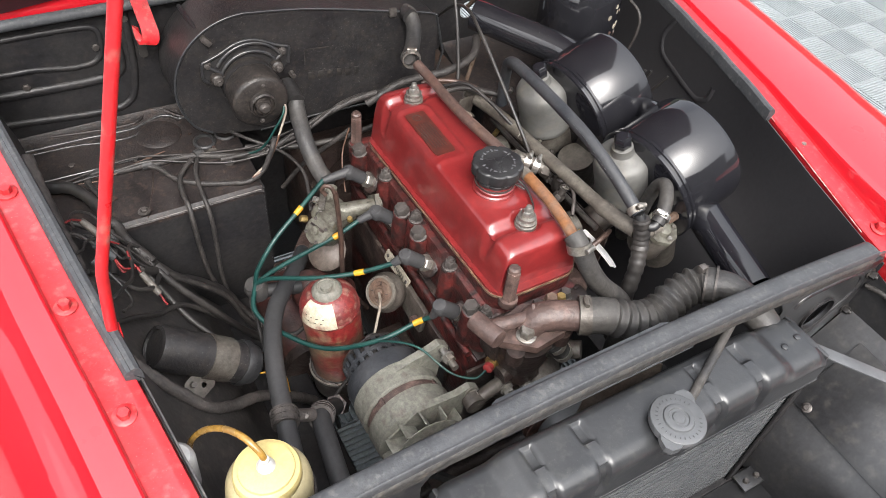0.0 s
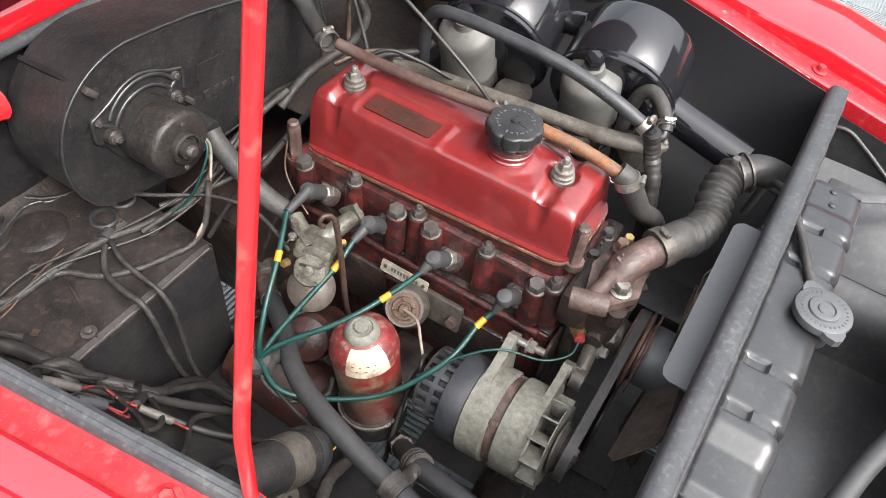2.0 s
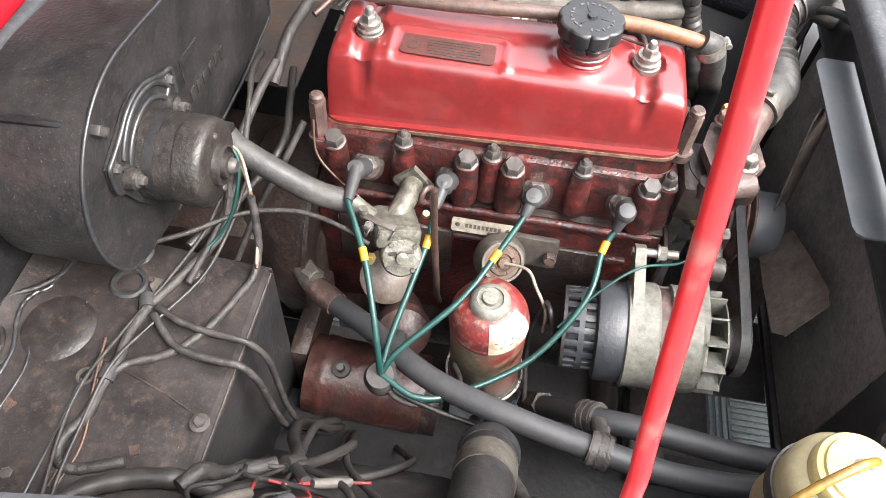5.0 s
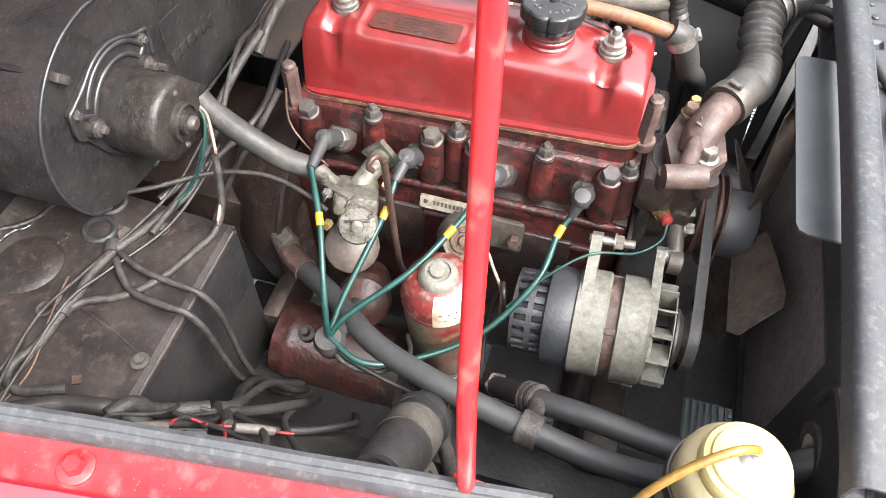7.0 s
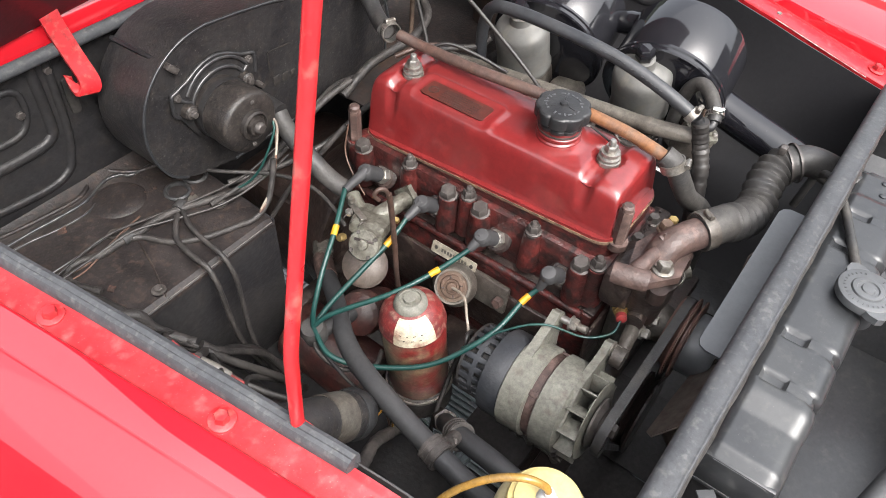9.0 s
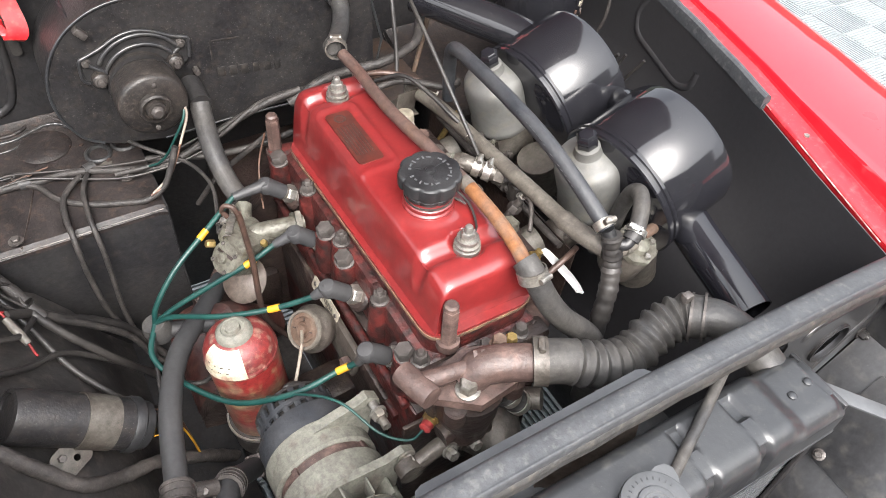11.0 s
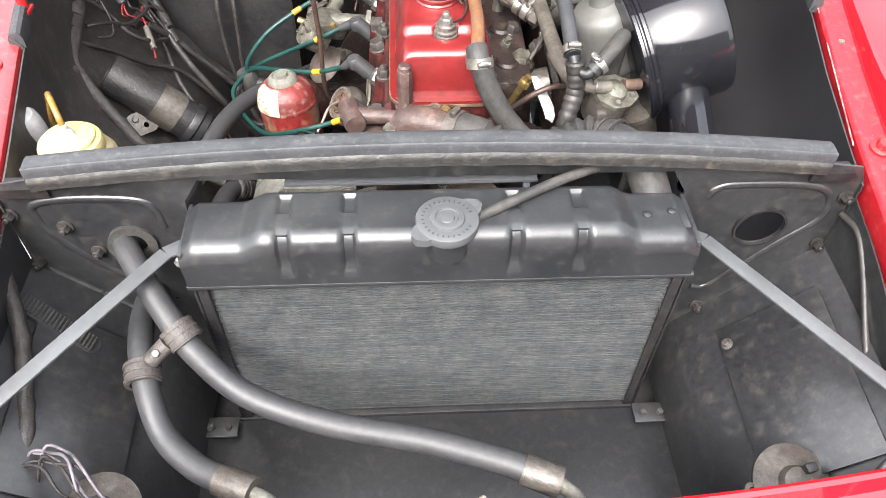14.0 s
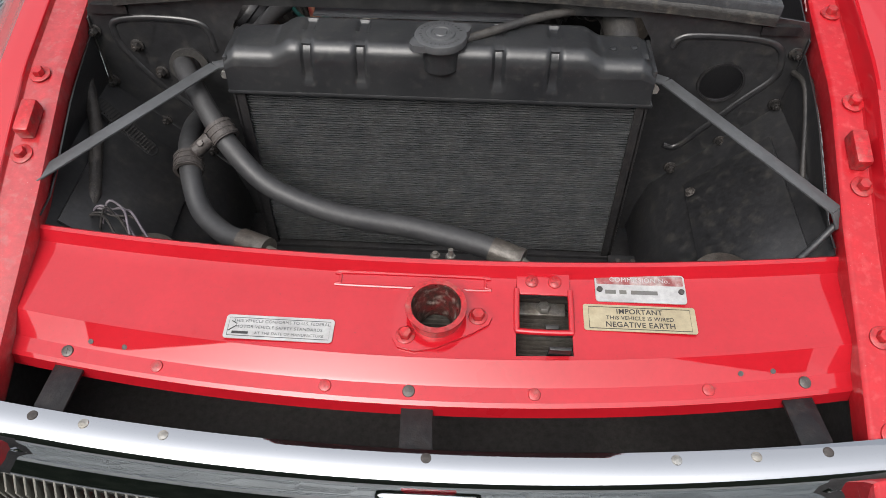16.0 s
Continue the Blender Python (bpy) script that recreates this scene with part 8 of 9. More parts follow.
wl_things = (
    ("main_loom", [(-0.488, 0.800, 0.694), (-0.501, 0.829, 0.696), (-0.505, 0.846, 0.697), (-0.497, 0.862, 0.698), (-0.478, 0.864, 0.699), (-0.454, 0.853, 0.699), (-0.416, 0.851, 0.700), (-0.389, 0.848, 0.699), (-0.361, 0.850, 0.699), (-0.327, 0.844, 0.698), (-0.282, 0.825, 0.698), (-0.243, 0.809, 0.699), (-0.208, 0.798, 0.706), (-0.13, 0.81, 0.730), (-0.05, 0.80, 0.765), (0.0, 0.79, 0.78)], 0.0078, WIRE_GREY, "dusty grey taped wiring loom across the footwell box"),
    ("motor_loom", [(-0.416, 0.851, 0.700), (-0.393, 0.838, 0.698), (-0.372, 0.802, 0.695), (-0.336, 0.775, 0.693), (-0.289, 0.757, 0.692), (-0.262, 0.748, 0.694), (-0.236, 0.748, 0.708), (-0.219, 0.752, 0.735), (-0.205, 0.758, 0.765)], 0.0062, WIRE_GREY, "grey wires curving up to the heater motor"),
    ("battery_cable", [(-0.335, 0.832, 0.702), (-0.355, 0.812, 0.701), (-0.368, 0.790, 0.699), (-0.372, 0.755, 0.697), (-0.371, 0.728, 0.692), (-0.372, 0.712, 0.665), (-0.371, 0.706, 0.61), (-0.366, 0.702, 0.55), (-0.352, 0.700, 0.49), (-0.336, 0.696, 0.445), (-0.315, 0.68, 0.41)], 0.0058, WIRE_GREY, "grey cable looping over the footwell box edge"),
    ("battery_cable", [(-0.325, 0.832, 0.702), (-0.338, 0.800, 0.701), (-0.342, 0.765, 0.697), (-0.343, 0.730, 0.692), (-0.342, 0.712, 0.66), (-0.344, 0.706, 0.60), (-0.346, 0.70, 0.54), (-0.340, 0.690, 0.48), (-0.328, 0.672, 0.435), (-0.305, 0.65, 0.40)], 0.0052, WIRE_GREY, "grey cable looping over the footwell box edge"),
    ("capillary_tube", [(-0.259, 0.887, 0.696), (-0.259, 0.882, 0.706), (-0.258, 0.866, 0.718), (-0.235, 0.825, 0.722), (-0.190, 0.780, 0.712), (-0.175, 0.720, 0.712), (-0.185, 0.665, 0.710), (-0.196, 0.630, 0.700)], 0.0042, WIRE_GREY, "ribbed grey control cable to the heater valve"),
    ("rear_loom", [(0.065, 0.835, 0.735), (0.0, 0.825, 0.755), (-0.067, 0.806, 0.760), (-0.14, 0.80, 0.725), (-0.22, 0.805, 0.706), (-0.29, 0.812, 0.702)], 0.0055, WIRE_GREY, "grey loom behind the cylinder head"),
    ("rear_loom", [(0.08, 0.80, 0.70), (0.0, 0.78, 0.715), (-0.08, 0.765, 0.72), (-0.15, 0.79, 0.705), (-0.24, 0.83, 0.700)], 0.0070, WIRE_BLACK, "black loom behind the cylinder head"),
    ("brake_pipe", [(-0.075, 0.735, 0.76), (-0.110, 0.755, 0.72), (-0.150, 0.785, 0.665), (-0.185, 0.81, 0.60)], 0.0060, WIRE_GREY, "grey pipe dropping behind the block"),
    ("thin_wire", [(-0.085, 0.72, 0.775), (-0.100, 0.715, 0.735), (-0.112, 0.690, 0.71), (-0.120, 0.660, 0.69)], 0.0020, WIRE_ORANGE, "thin tan wire behind the rear plug"),
    ("bare_wire", [(-0.372, 0.868, 0.705), (-0.399, 0.863, 0.705), (-0.428, 0.857, 0.703), (-0.463, 0.853, 0.698), (-0.524, 0.858, 0.697)], 0.0018, WIRE_ORANGE, "loose bare copper wires on the box"),
    ("bare_wire", [(-0.395, 0.862, 0.704), (-0.452, 0.850, 0.700), (-0.486, 0.846, 0.696), (-0.520, 0.851, 0.696)], 0.0016, WIRE_ORANGE, "loose bare copper wires on the box"),
    ("coil_wire", [(-0.362, 0.472, 0.596), (-0.345, 0.470, 0.590), (-0.33, 0.455, 0.580), (-0.325, 0.450, 0.55), (-0.32, 0.445, 0.50)], 0.0022, WIRE_ORANGE, "tan wire from the coil"),
    ("coil_wire", [(-0.370, 0.440, 0.588), (-0.350, 0.435, 0.590), (-0.335, 0.44, 0.592), (-0.325, 0.435, 0.56), (-0.32, 0.44, 0.50)], 0.0020, YELLOW, "yellow wire from the coil"),
    ("coil_lead", [(-0.366, 0.452, 0.594), (-0.345, 0.47, 0.585), (-0.335, 0.52, 0.585), (-0.325, 0.57, 0.595), HUB], 0.0040, WIRE_BLACK, "black coil lead to the distributor"),
    ("alternator_loom", [(-0.20, 0.375, 0.55), (-0.21, 0.395, 0.60), (-0.195, 0.405, 0.625), (-0.175, 0.41, 0.60), (-0.20, 0.42, 0.54), (-0.26, 0.41, 0.47), (-0.25, 0.42, 0.40), (-0.24, 0.43, 0.34)], 0.0050, WIRE_BLACK, "black loom behind the alternator"),
)
for nm, pts, r, mat, lb in wl_things:
    solid(nm, tube(pts, r * 0.72, 9, 8, swell=lambda s, i: 1 + 0.05 * math.sin(i * 1.3)), mat, lb, "wire" if r < 0.003 else "cable")
for pts, mat, lb in (
        ([(-0.176, 0.790, 0.815), (-0.176, 0.775, 0.800), (-0.192, 0.764, 0.772), (-0.208, 0.757, 0.745), (-0.226, 0.751, 0.720), (-0.252, 0.746, 0.704)], WIRE_WHITE, "off-white heater motor wire"),
        ([(-0.174, 0.788, 0.812), (-0.182, 0.775, 0.795), (-0.200, 0.775, 0.765), (-0.215, 0.783, 0.735), (-0.230, 0.797, 0.712), (-0.250, 0.812, 0.702)], GREEN, "thin green heater motor wire"),
        ([(-0.178, 0.792, 0.812), (-0.180, 0.776, 0.790), (-0.196, 0.762, 0.765), (-0.212, 0.754, 0.738), (-0.232, 0.748, 0.712), (-0.256, 0.745, 0.702)], WIRE_ORANGE, "thin tan heater motor wire"),
        ([(-0.60, 0.84, 0.704), (-0.54, 0.855, 0.703), (-0.47, 0.868, 0.704), (-0.42, 0.866, 0.709), (-0.36, 0.855, 0.703), (-0.29, 0.835, 0.702), (-0.22, 0.815, 0.710), (-0.15, 0.805, 0.735)], WIRE_GREY, "thin grey wire beside the loom"),
        ([(-0.59, 0.83, 0.704), (-0.53, 0.848, 0.703), (-0.46, 0.852, 0.703), (-0.40, 0.848, 0.708), (-0.35, 0.832, 0.702), (-0.28, 0.800, 0.702), (-0.21, 0.79, 0.708), (-0.15, 0.79, 0.72)], WIRE_BLACK, "thin black wire beside the loom")):
    solid("thin_wire", tube(pts, 0.0019, 10, 8), mat, lb, "wire")
for at, d in (((-0.416, 0.851, 0.700), (1, 0.05, 0)), ((-0.327, 0.844, 0.699), (1, 0.4, 0))):
    solid("loom_clip", join(ring(0.0064, 0.0085, 0.016, 20, aim(at, d))), RUBBER_GREY, "grey clip holding the loom to the box", "clip", group="loom clips")
def sleeved(name, label, runs, sleeves):
    """A thin wire in one or more runs, with crimp sleeves along it."""
    w = thing(name, label, "wire", group="loose wires")
    for pts, r, mat in runs:
        part("wire", tube(pts, r, 10, 6), mat, w)
    for a, b, r, mat in sleeves:
        part("sleeve", tube([a, b], r, 14, 3, swell=lambda s, i: 1 if 0 < s < 1 else 0.85), mat, w)
sleeved("sleeved_wire", "thin red wire in a grubby beige sleeve", [([(-0.560, 0.655, 0.790), (-0.545, 0.668, 0.785), (-0.538, 0.678, 0.776), (-0.530, 0.685, 0.765)], 0.0017, WIRE_RED), ([(-0.507, 0.666, 0.732), (-0.500, 0.668, 0.722), (-0.492, 0.670, 0.712)], 0.0017, WIRE_RED), ([(-0.496, 0.669, 0.716), (-0.483, 0.672, 0.696), (-0.462, 0.664, 0.664), (-0.446, 0.655, 0.644)], 0.0020, WIRE_GREY)], [((-0.530, 0.685, 0.765), (-0.507, 0.666, 0.732), 0.0058, SLEEVE)])
sleeved("sleeved_wire", "pair of red wires in a grey sleeve", [([(-0.504, 0.631, 0.726), (-0.502, 0.615, 0.722), (-0.499, 0.604, 0.720), (-0.495, 0.608, 0.714)], 0.0016, WIRE_RED), ([(-0.504, 0.631, 0.726), (-0.497, 0.617, 0.714), (-0.490, 0.620, 0.706), (-0.478, 0.632, 0.69), (-0.455, 0.65, 0.655)], 0.0016, WIRE_RED), ([(-0.56, 0.645, 0.79), (-0.54, 0.650, 0.772), (-0.523, 0.642, 0.754)], 0.0024, WIRE_BLACK)], [((-0.523, 0.642, 0.754), (-0.504, 0.631, 0.726), 0.0068, STRAP_GREY)])
sleeved("sleeved_wire", "thin red wire in a grubby beige sleeve", [([(-0.484, 0.660, 0.702), (-0.483, 0.641, 0.697), (-0.475, 0.625, 0.686)], 0.0017, WIRE_RED), ([(-0.460, 0.589, 0.664), (-0.457, 0.576, 0.660), (-0.455, 0.570, 0.658)], 0.0017, WIRE_RED)], [((-0.475, 0.622, 0.686), (-0.460, 0.589, 0.664), 0.0055, SLEEVE)])
for pts, r, mat in (
        ([(-0.541, 0.655, 0.78), (-0.542, 0.677, 0.781), (-0.535, 0.699, 0.771), (-0.522, 0.713, 0.753), (-0.511, 0.714, 0.737), (-0.494, 0.694, 0.713), (-0.472, 0.691, 0.681), (-0.459, 0.695, 0.663), (-0.457, 0.668, 0.660), (-0.448, 0.655, 0.647)], 0.0022, WIRE_GREY),
        ([(-0.548, 0.60, 0.785), (-0.538, 0.613, 0.776), (-0.533, 0.634, 0.768), (-0.521, 0.652, 0.752), (-0.507, 0.653, 0.732), (-0.495, 0.636, 0.715), (-0.486, 0.646, 0.702), (-0.46, 0.65, 0.66)], 0.0020, WIRE_GREY),
        ([(-0.531, 0.598, 0.766), (-0.522, 0.591, 0.753), (-0.507, 0.570, 0.731), (-0.500, 0.542, 0.721), (-0.515, 0.520, 0.73)], 0.0022, WIRE_BLACK),
        ([(-0.530, 0.530, 0.745), (-0.517, 0.544, 0.740), (-0.504, 0.567, 0.727), (-0.490, 0.598, 0.707), (-0.483, 0.641, 0.697), (-0.480, 0.68, 0.69), (-0.47, 0.70, 0.67)], 0.0030, WIRE_BLACK),
        ([(-0.448, 0.655, 0.647), (-0.423, 0.659, 0.612), (-0.392, 0.678, 0.567), (-0.350, 0.690, 0.505), (-0.325, 0.68, 0.45), (-0.300, 0.66, 0.415)], 0.0075, WIRE_BLACK),
        ([(-0.455, 0.66, 0.655), (-0.430, 0.655, 0.622), (-0.395, 0.66, 0.58), (-0.352, 0.665, 0.52), (-0.330, 0.66, 0.46), (-0.305, 0.65, 0.41)], 0.0050, WIRE_GREY),
        ([(-0.450, 0.650, 0.652), (-0.445, 0.644, 0.644), (-0.428, 0.632, 0.619), (-0.411, 0.623, 0.594), (-0.375, 0.615, 0.535), (-0.345, 0.625, 0.47), (-0.315, 0.63, 0.415)], 0.0058, WIRE_BLACK),
        ([(-0.508, 0.735, 0.712), (-0.487, 0.722, 0.705), (-0.480, 0.712, 0.68), (-0.468, 0.695, 0.665), (-0.452, 0.670, 0.652)], 0.0085, WIRE_GREY),
        ([(-0.54, 0.57, 0.775), (-0.515, 0.585, 0.735), (-0.488, 0.580, 0.700), (-0.465, 0.600, 0.672), (-0.450, 0.64, 0.65)], 0.0038, WIRE_BLACK),
        ([(-0.55, 0.72, 0.74), (-0.515, 0.705, 0.715), (-0.485, 0.68, 0.68), (-0.46, 0.64, 0.64), (-0.43, 0.58, 0.60), (-0.39, 0.54, 0.555), (-0.36, 0.55, 0.49), (-0.325, 0.57, 0.42)], 0.0045, WIRE_BLACK),
        ([(-0.535, 0.500, 0.735), (-0.505, 0.530, 0.700), (-0.470, 0.56, 0.655), (-0.43, 0.60, 0.61), (-0.385, 0.62, 0.535), (-0.350, 0.635, 0.47), (-0.312, 0.64, 0.41)], 0.0040, WIRE_BLACK)):
    solid("loose_cable", tube(pts, r, 12, 7, swell=lambda s, i: 1 + 0.04 * math.sin(i * 1.4)), mat, "loose dusty cable tangled by the inner wing", "cable", group="loose cables")
solid("cable_joint", tube([(-0.474, 0.629, 0.684), (-0.451, 0.651, 0.651)], 0.0062, 12, 4), WIRE_BLACK, "black taped joint in the loose cables", "cable joint")
solid("bullet_connector", tube([(-0.531, 0.598, 0.766), (-0.522, 0.591, 0.753)], 0.0052, 12, 4), STRAP_GREY, "grey bullet connector on a loose wire", "connector")
solid("cable_joint", tube([(-0.452, 0.660, 0.654), (-0.441, 0.648, 0.637)], 0.0098, 12, 4), WIRE_BLACK, "black taped joint in the loose cables", "cable joint")
solid("wing_loom", tube([(-0.61, 0.90, 0.706), (-0.60, 0.868, 0.707), (-0.562, 0.845, 0.708), (-0.530, 0.828, 0.708), (-0.508, 0.790, 0.704), (-0.498, 0.745, 0.702), (-0.497, 0.722, 0.690), (-0.50, 0.70, 0.672), (-0.515, 0.66, 0.66)], 0.0095, 14, 7, swell=lambda s, i: 1 + 0.06 * math.sin(i * 1.7)), WIRE_BLACK, "black cloth-taped loom over the footwell box", "loom")
solid("wing_loom", tube([(-0.572, 0.76, 0.84), (-0.566, 0.70, 0.812), (-0.560, 0.651, 0.788), (-0.552, 0.596, 0.764), (-0.547, 0.552, 0.756), (-0.540, 0.496, 0.748), (-0.532, 0.451, 0.734), (-0.522, 0.438, 0.715), (-0.504, 0.424, 0.688), (-0.480, 0.410, 0.655), (-0.450, 0.396, 0.615), (-0.415, 0.41, 0.575), (-0.37, 0.43, 0.54), (-0.32, 0.44, 0.49), (-0.28, 0.46, 0.42), (-0.24, 0.47, 0.36)], 0.0105, 16, 9, swell=lambda s, i: (1.12 if s < 0.36 else 0.86) + 0.05 * math.sin(i * 1.7) + 0.03 * math.sin(i * 0.63)), LOOM_TAPE, "dusty grey-brown taped loom along the inner wing and under the coil", "loom")
solid("wing_loom", tube([(-0.552, 0.33, 0.79), (-0.545, 0.37, 0.765), (-0.540, 0.400, 0.748), (-0.529, 0.436, 0.728)], 0.0095, 14, 7, swell=lambda s, i: 1 + 0.05 * math.sin(i * 1.3)), LOOM_TAPE, "short dusty loom branch on the inner wing", "loom")
solid("tan_wire", tube([(-0.556, 0.39, 0.80), (-0.552, 0.413, 0.785), (-0.548, 0.425, 0.765), (-0.535, 0.435, 0.738)], 0.0027, 10, 6), WIRE_TAN, "pale wire curling out of the wing loom", "wire")
solid("tape_collar", join(tube([(-0.549, 0.556, 0.7605), (-0.547, 0.535, 0.7565)], 0.0150, 20, 4, swell=lambda s, i: 0.9 + 0.12 * math.sin(3.14 * s)), tube([(-0.545, 0.520, 0.753), (-0.5435, 0.506, 0.7505)], 0.0130, 18, 3)), LOOM_TAPE, "bulging tape collar round the wing loom", "tape collar")
solid("thin_wire", tube([(-0.572, 0.45, 0.82), (-0.565, 0.470, 0.806), (-0.556, 0.492, 0.800), (-0.550, 0.508, 0.792), (-0.549, 0.520, 0.770)], 0.0018, 8, 7), WIRE_GREY, "thin grey wire looping by the wing loom", "wire")
solid("twisted_wire", join(tube([(-0.560, 0.495, 0.785), (-0.556, 0.508, 0.772), (-0.547, 0.520, 0.755)], 0.0025, 10, 6), tube([(-0.559, 0.503, 0.786), (-0.551, 0.506, 0.768), (-0.548, 0.525, 0.758)], 0.0025, 10, 6)), GREEN, "green twisted wire ends by the wing loom", "wire")
solid("bottle_tube", tube([(-0.428, 0.165, 0.840), (-0.431, 0.170, 0.853), (-0.441, 0.188, 0.862), (-0.456, 0.214, 0.850), (-0.474, 0.240, 0.818), (-0.490, 0.256, 0.778), (-0.497, 0.265, 0.72)], 0.0038, 10, 8), TUBE_AMBER, "amber plastic tube from the bottle cap", "tube")
solid("washer_pump", lathe([(0.012, -0.05), (0.017, -0.045), (0.019, 0.045), (0.0175, 0.056), (0.014, 0.061), (0.004, 0.062)], 26, pose(-0.508, 0.240, 0.750, 12, 0, 0)), LABEL_WHITE, "pale grey plastic washer pump on the inner wing", "pump")
part("bracket", ring(0.0545, 0.057, 0.018, 40, pose(0, 0, -0.10)), STEEL_DARK, bottle)
part("foot", box(0.06, 0.03, 0.12, 0.004, pose(-0.03, 0.02, -0.20)), BLACK, bottle)
part("print_band", join(*[box(0.0008, 0.006, 0.012, 0, pose(0.0543 * math.cos(radians(a)), 0.0543 * math.sin(radians(a)), -0.085, 0, 0, a)) for a in (190, 202, 215, 228, 242, 255)]), PRINT_BLUE, bottle)

# ---- right side of the engine bay ----
can2 = thing("brake_servo", "glossy black drum on the bulkhead with rusty base", "servo drum")
part("drum", lathe([(0.05, 0.0), (0.072, 0.006), (0.078, 0.02), (0.079, 0.10), (0.074, 0.13), (0.055, 0.15), (0.01, 0.155)], 48, pose(0.449, 0.805, 0.778)), GLOSS_BLACK, can2)
part("base", lathe([(0.045, -0.10), (0.05, 0.0), (0.060, 0.003)], 36, pose(0.449, 0.805, 0.780)), RUST_SHELF, can2, "rusty base")
chip_rng = random.Random(12)
for k in range(16):
    a, h = radians(chip_rng.uniform(268, 322)), chip_rng.uniform(0.803, 0.842) if k % 4 else chip_rng.uniform(0.85, 0.90)
    r = chip_rng.uniform(0.0018, 0.0065)
    rim = [(r * chip_rng.uniform(0.5, 1.3) * math.cos(q), r * chip_rng.uniform(0.5, 1.2) * math.sin(q)) for q in np.linspace(0, 2 * math.pi, 11)[:-1]]
    part("paint_chip", prism(rim, 0, 0.0010, (), aim((0.449 + 0.0785 * math.cos(a), 0.805 + 0.0785 * math.sin(a), h), (math.cos(a), math.sin(a), 0))), (LABEL_ALLOY, RUST_BLISTER, LABEL_ALLOY, IRON_BROWN)[k % 4], can2, "chipped paint showing pale primer and rust")
solid("servo_pipe", tube([(0.522, 0.80, 0.90), (0.532, 0.776, 0.880), (0.535, 0.725, 0.863), (0.533, 0.716, 0.82), (0.528, 0.728, 0.77), (0.52, 0.745, 0.735), (0.50, 0.77, 0.70)], 0.0032, 8, 7), WIRE_GREY, "thin grey metal pipe on the inner wing", "pipe")
part("rust_patch", box(0.20, 0.20, 0.004, 0.001, pose(0.14, 0.885, 0.70)), RUST_SHELF, fire, "rusty bulkhead shelf")
solid("speedo_cable", tube([(0.30, 0.98, 0.79), (0.298, 0.94, 0.83), (0.292, 0.90, 0.82), (0.27, 0.88, 0.76), (0.24, 0.86, 0.70)], 0.0045, 8, 7), RUST, "brown cable through the bulkhead hole", "cable")
part("cap_chain", tube([(0.045, 0.418, 0.862), (0.052, 0.395, 0.855), (0.045, 0.368, 0.853), (0.035, 0.352, 0.856), (0.024, 0.346, 0.858)], 0.0016, 6, 7), WIRE_BLACK, cover, "black filler cap tether")

# right inner wing: pressed recess and the pipes behind the air cleaners
def on_inner(y, drop, out=0.003):
    g, z = wing_x(y) - 0.034, wing_z(y)
    x = float(np.interp(drop, (0.006, 0.05, 0.12, 0.20), (g, g, g - 0.004, g - 0.02 - 0.015 * math.exp(-((y - 0.52) / 0.2) ** 2))))
    return (x - out, y, z - drop)
bay_right = [o for o in bpy.data.objects if o.name.startswith("inner_wing")][-1]
part("pressed_bead", tube([on_inner(y, wing_z(y) - z, -0.006) for y, z in ((0.655, 0.880), (0.672, 0.850), (0.676, 0.828), (0.660, 0.803), (0.607, 0.792), (0.545, 0.783), (0.520, 0.790), (0.508, 0.803), (0.506, 0.825))], 0.0085, 16, 6), INNER_DARK, bay_right)
for pts in ([(0.505, 0.700, 0.715), (0.518, 0.688, 0.733), (0.520, 0.668, 0.760), (0.522, 0.654, 0.780)], [(0.505, 0.680, 0.712), (0.518, 0.664, 0.731), (0.520, 0.650, 0.760), (0.524, 0.640, 0.786)], [(0.500, 0.655, 0.705), (0.516, 0.640, 0.723), (0.520, 0.618, 0.762), (0.526, 0.599, 0.798)]):
    solid("brake_pipe", tube(pts, 0.0030, 10, 7), WIRE_BLACK, "thin dark metal pipe end on the inner wing", "pipe", group="brake pipes")

# small fittings between the rocker cover and the carburettors
for k, (y, x, z, r) in enumerate(((0.56, 0.150, 0.752, 0.008), (0.44, 0.162, 0.755, 0.010), (0.455, 0.118, 0.750, 0.0085), (0.355, 0.135, 0.750, 0.0095), (0.60, 0.205, 0.742, 0.0085), (0.575, 0.212, 0.748, 0.007), (0.66, 0.198, 0.745, 0.008))):
    part("union_nut", join(hexagon(r, r * 1.1, aim((x, y, z), (0.35, -0.2, 0.9))), lathe([(r * 0.62, -0.05), (r * 0.62, 0.004)], 14, aim((x, y, z), (0.35, -0.2, 0.9))), lathe([(r * 0.55, r), (r * 0.5, r * 2.1)], 12, aim((x, y, z), (0.35, -0.2, 0.9)))), (BRASS, STEEL_DARK, ALLOY_OLIVE)[k % 3], engine)
def spring(a, b, r, turns):
    a, b = Vector(a), Vector(b)
    m = aim(a, b - a)
    length = (b - a).length
    return tube([m @ Vector((r * math.cos(q * 0.9), r * math.sin(q * 0.9), length * q / (turns * 7))) for q in range(turns * 7 + 1)], 0.0009, 8, 1)
for a, b in (((0.165, 0.575, 0.790), (0.195, 0.535, 0.745)), ((0.170, 0.430, 0.785), (0.192, 0.470, 0.745))):
    part("return_spring", spring(a, b, 0.0045, 9), STEEL_DULL, engine)
part("vent_pipe", tube([(0.205, 0.72, 0.752), (0.190, 0.735, 0.762), (0.172, 0.742, 0.768), (0.158, 0.735, 0.772), (0.150, 0.72, 0.760), (0.146, 0.70, 0.735)], 0.0055, 14, 6), STEEL_DULL, engine, "dull bare metal vent pipe")
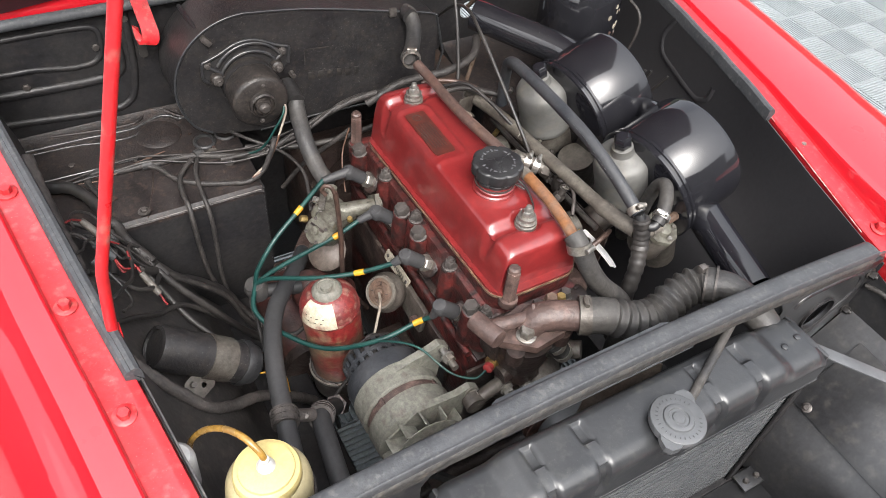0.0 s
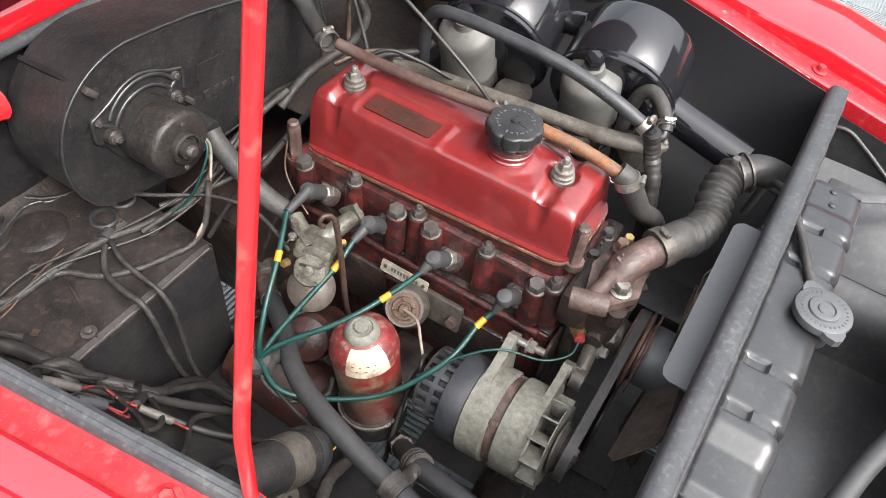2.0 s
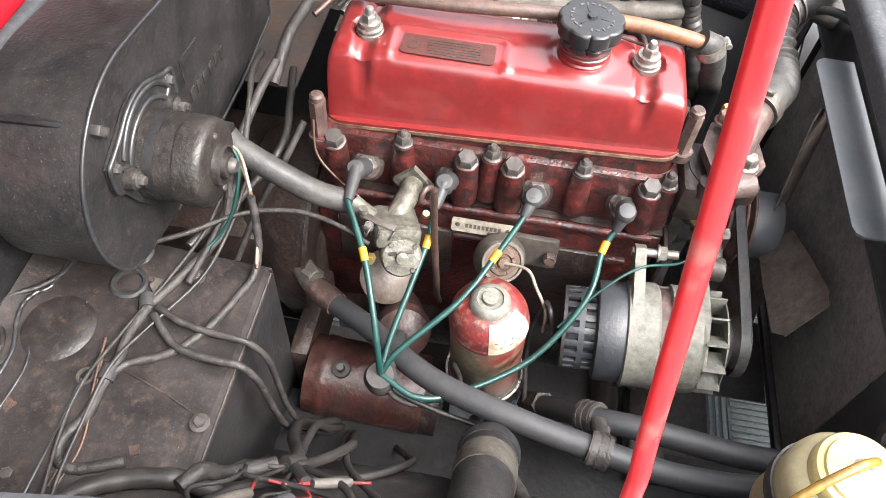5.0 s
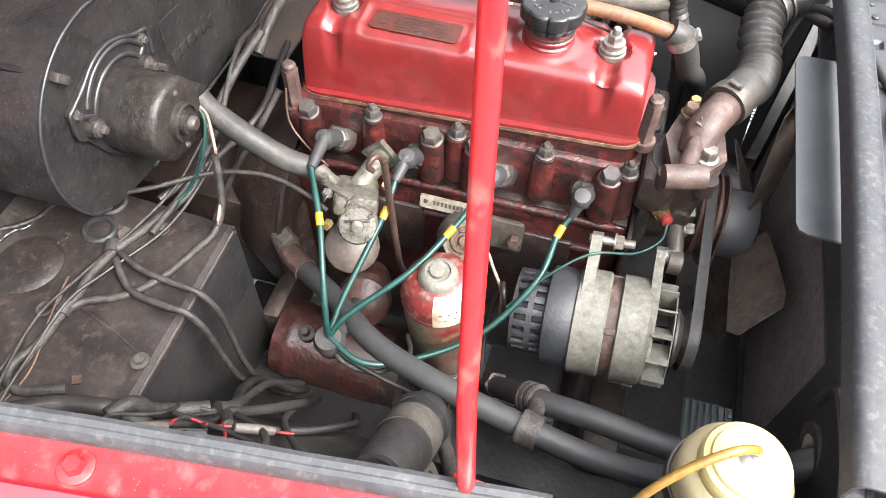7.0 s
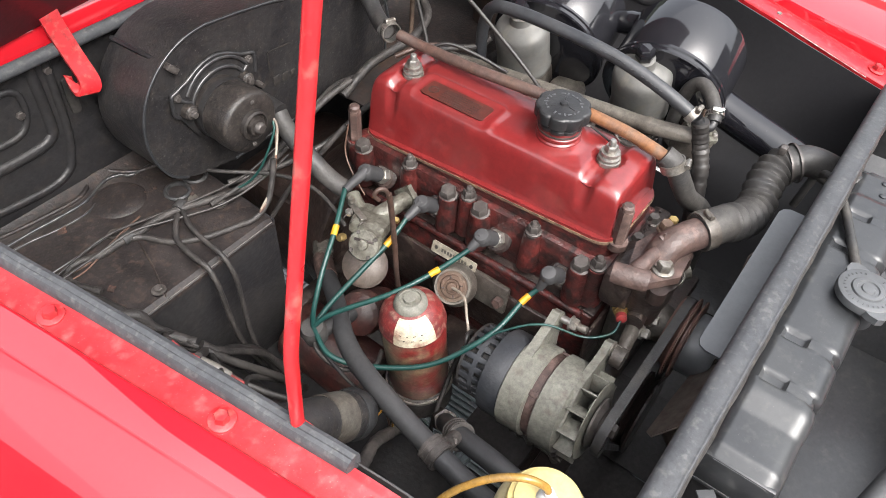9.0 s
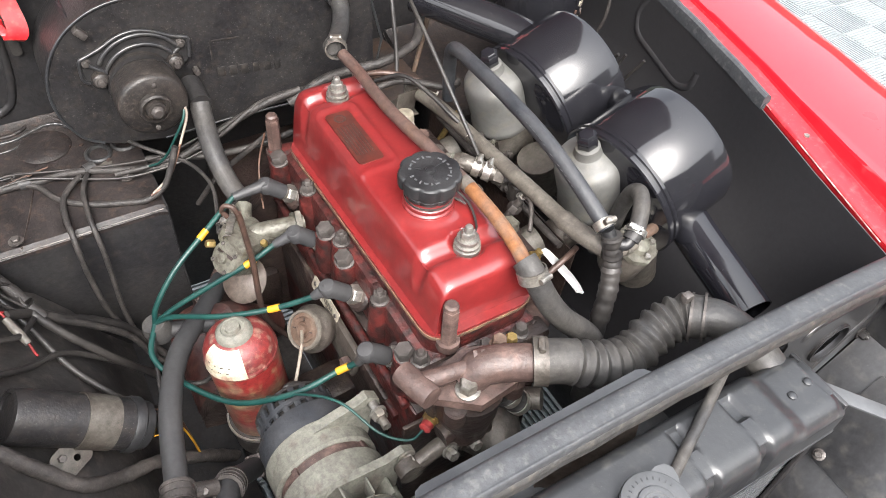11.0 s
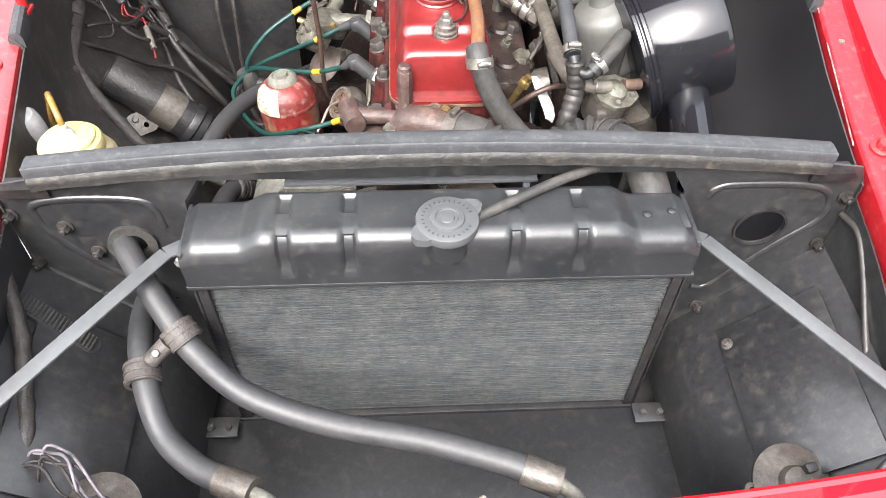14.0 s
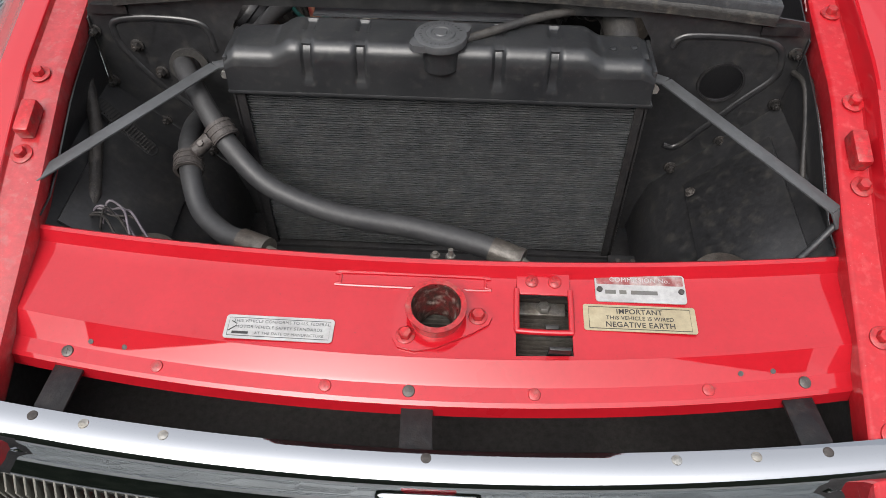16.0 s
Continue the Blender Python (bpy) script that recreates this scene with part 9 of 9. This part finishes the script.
part("bracket", join(box(0.045, 0.003, 0.05, 0.001, pose(0.135, 0.70, 0.765, 0, 12, 20)), box(0.04, 0.05, 0.003, 0.001, pose(0.140, 0.725, 0.742))), ALLOY_DIRTY, engine)
part("valley_casting", join(box(0.07, 0.30, 0.03, 0.008, pose(0.118, 0.51, 0.735)), *[lathe([(0.020, 0.70), (0.018, 0.752), (0.014, 0.756)], 16, pose(0.118, y, 0)) for y in (0.41, 0.50, 0.62)]), IRON_DARK, engine)
for pts, r, mat in (([(0.10, 0.735, 0.80), (0.13, 0.70, 0.822), (0.150, 0.655, 0.812), (0.165, 0.61, 0.795), (0.185, 0.585, 0.775)], 0.0032, WIRE_BLACK),
                    ([(0.075, 0.76, 0.80), (0.115, 0.735, 0.81), (0.155, 0.715, 0.80), (0.185, 0.69, 0.785)], 0.0045, PIPE_BROWN),
                    ([(0.145, 0.38, 0.775), (0.165, 0.41, 0.79), (0.175, 0.45, 0.785), (0.185, 0.48, 0.76)], 0.0030, STEEL_DARK),
                    ([(0.12, 0.33, 0.73), (0.145, 0.325, 0.755), (0.175, 0.33, 0.765), (0.20, 0.345, 0.75)], 0.0042, PIPE_BROWN)):
    part("small_pipe", tube(pts, r, 12, 7), mat, engine)

# ---- floor of ribbed plastic tiles ----
floor_ob = thing("floor", "grey ribbed plastic tile floor under and around the car", "floor", kind="structure")
S = 0.165
g = [box(S - 0.002, S - 0.002, 0.008, 0, pose(0, 0, -0.006))]
for k in range(12):
    g.append(box(S - 0.012, 0.0066, 0.005, 0, pose(0, -S / 2 + 0.0085 + k * 0.01345, 0.0005)))
tile_geo = join(*g)
tile_me = None
turned = xf(tile_geo, pose(0, 0, 0, 0, 0, 90))
rest = []
for i in range(-14, 26):
    for j in range(-12, 26):
        x, y = i * S + 0.03, j * S - 0.30
        seen = (abs(x) < 0.42 and -0.25 < y < 0.95) or (0.75 < x < 2.6 and 0.75 < y < 2.4)
        if not seen:
            rest.append(moved(turned if (i + j) % 2 else tile_geo, x, y, 0))
            continue
        if tile_me is None:
            ob = part("tile", tile_geo, TILE, floor_ob)
            tile_me = ob.data
        else:
            ob = new("tile", tile_me)
            ob.parent = floor_ob
        ob.matrix_basis = pose(x, y, 0, 0, 0, 90 * ((i + j) % 2))
verts = np.concatenate([np.array(v) for v, f in rest])
size = len(tile_geo[0])
quads = [tuple(q + size * k for q in f) for k in range(len(rest)) for f in tile_geo[1]]
far_tiles = bpy.data.meshes.new("tile_field")
far_tiles.from_pydata(verts.tolist(), [], quads)
far_tiles.materials.append(TILE)
field = new("tile_field", far_tiles)
field.parent = floor_ob
field["kind"] = "stuff"
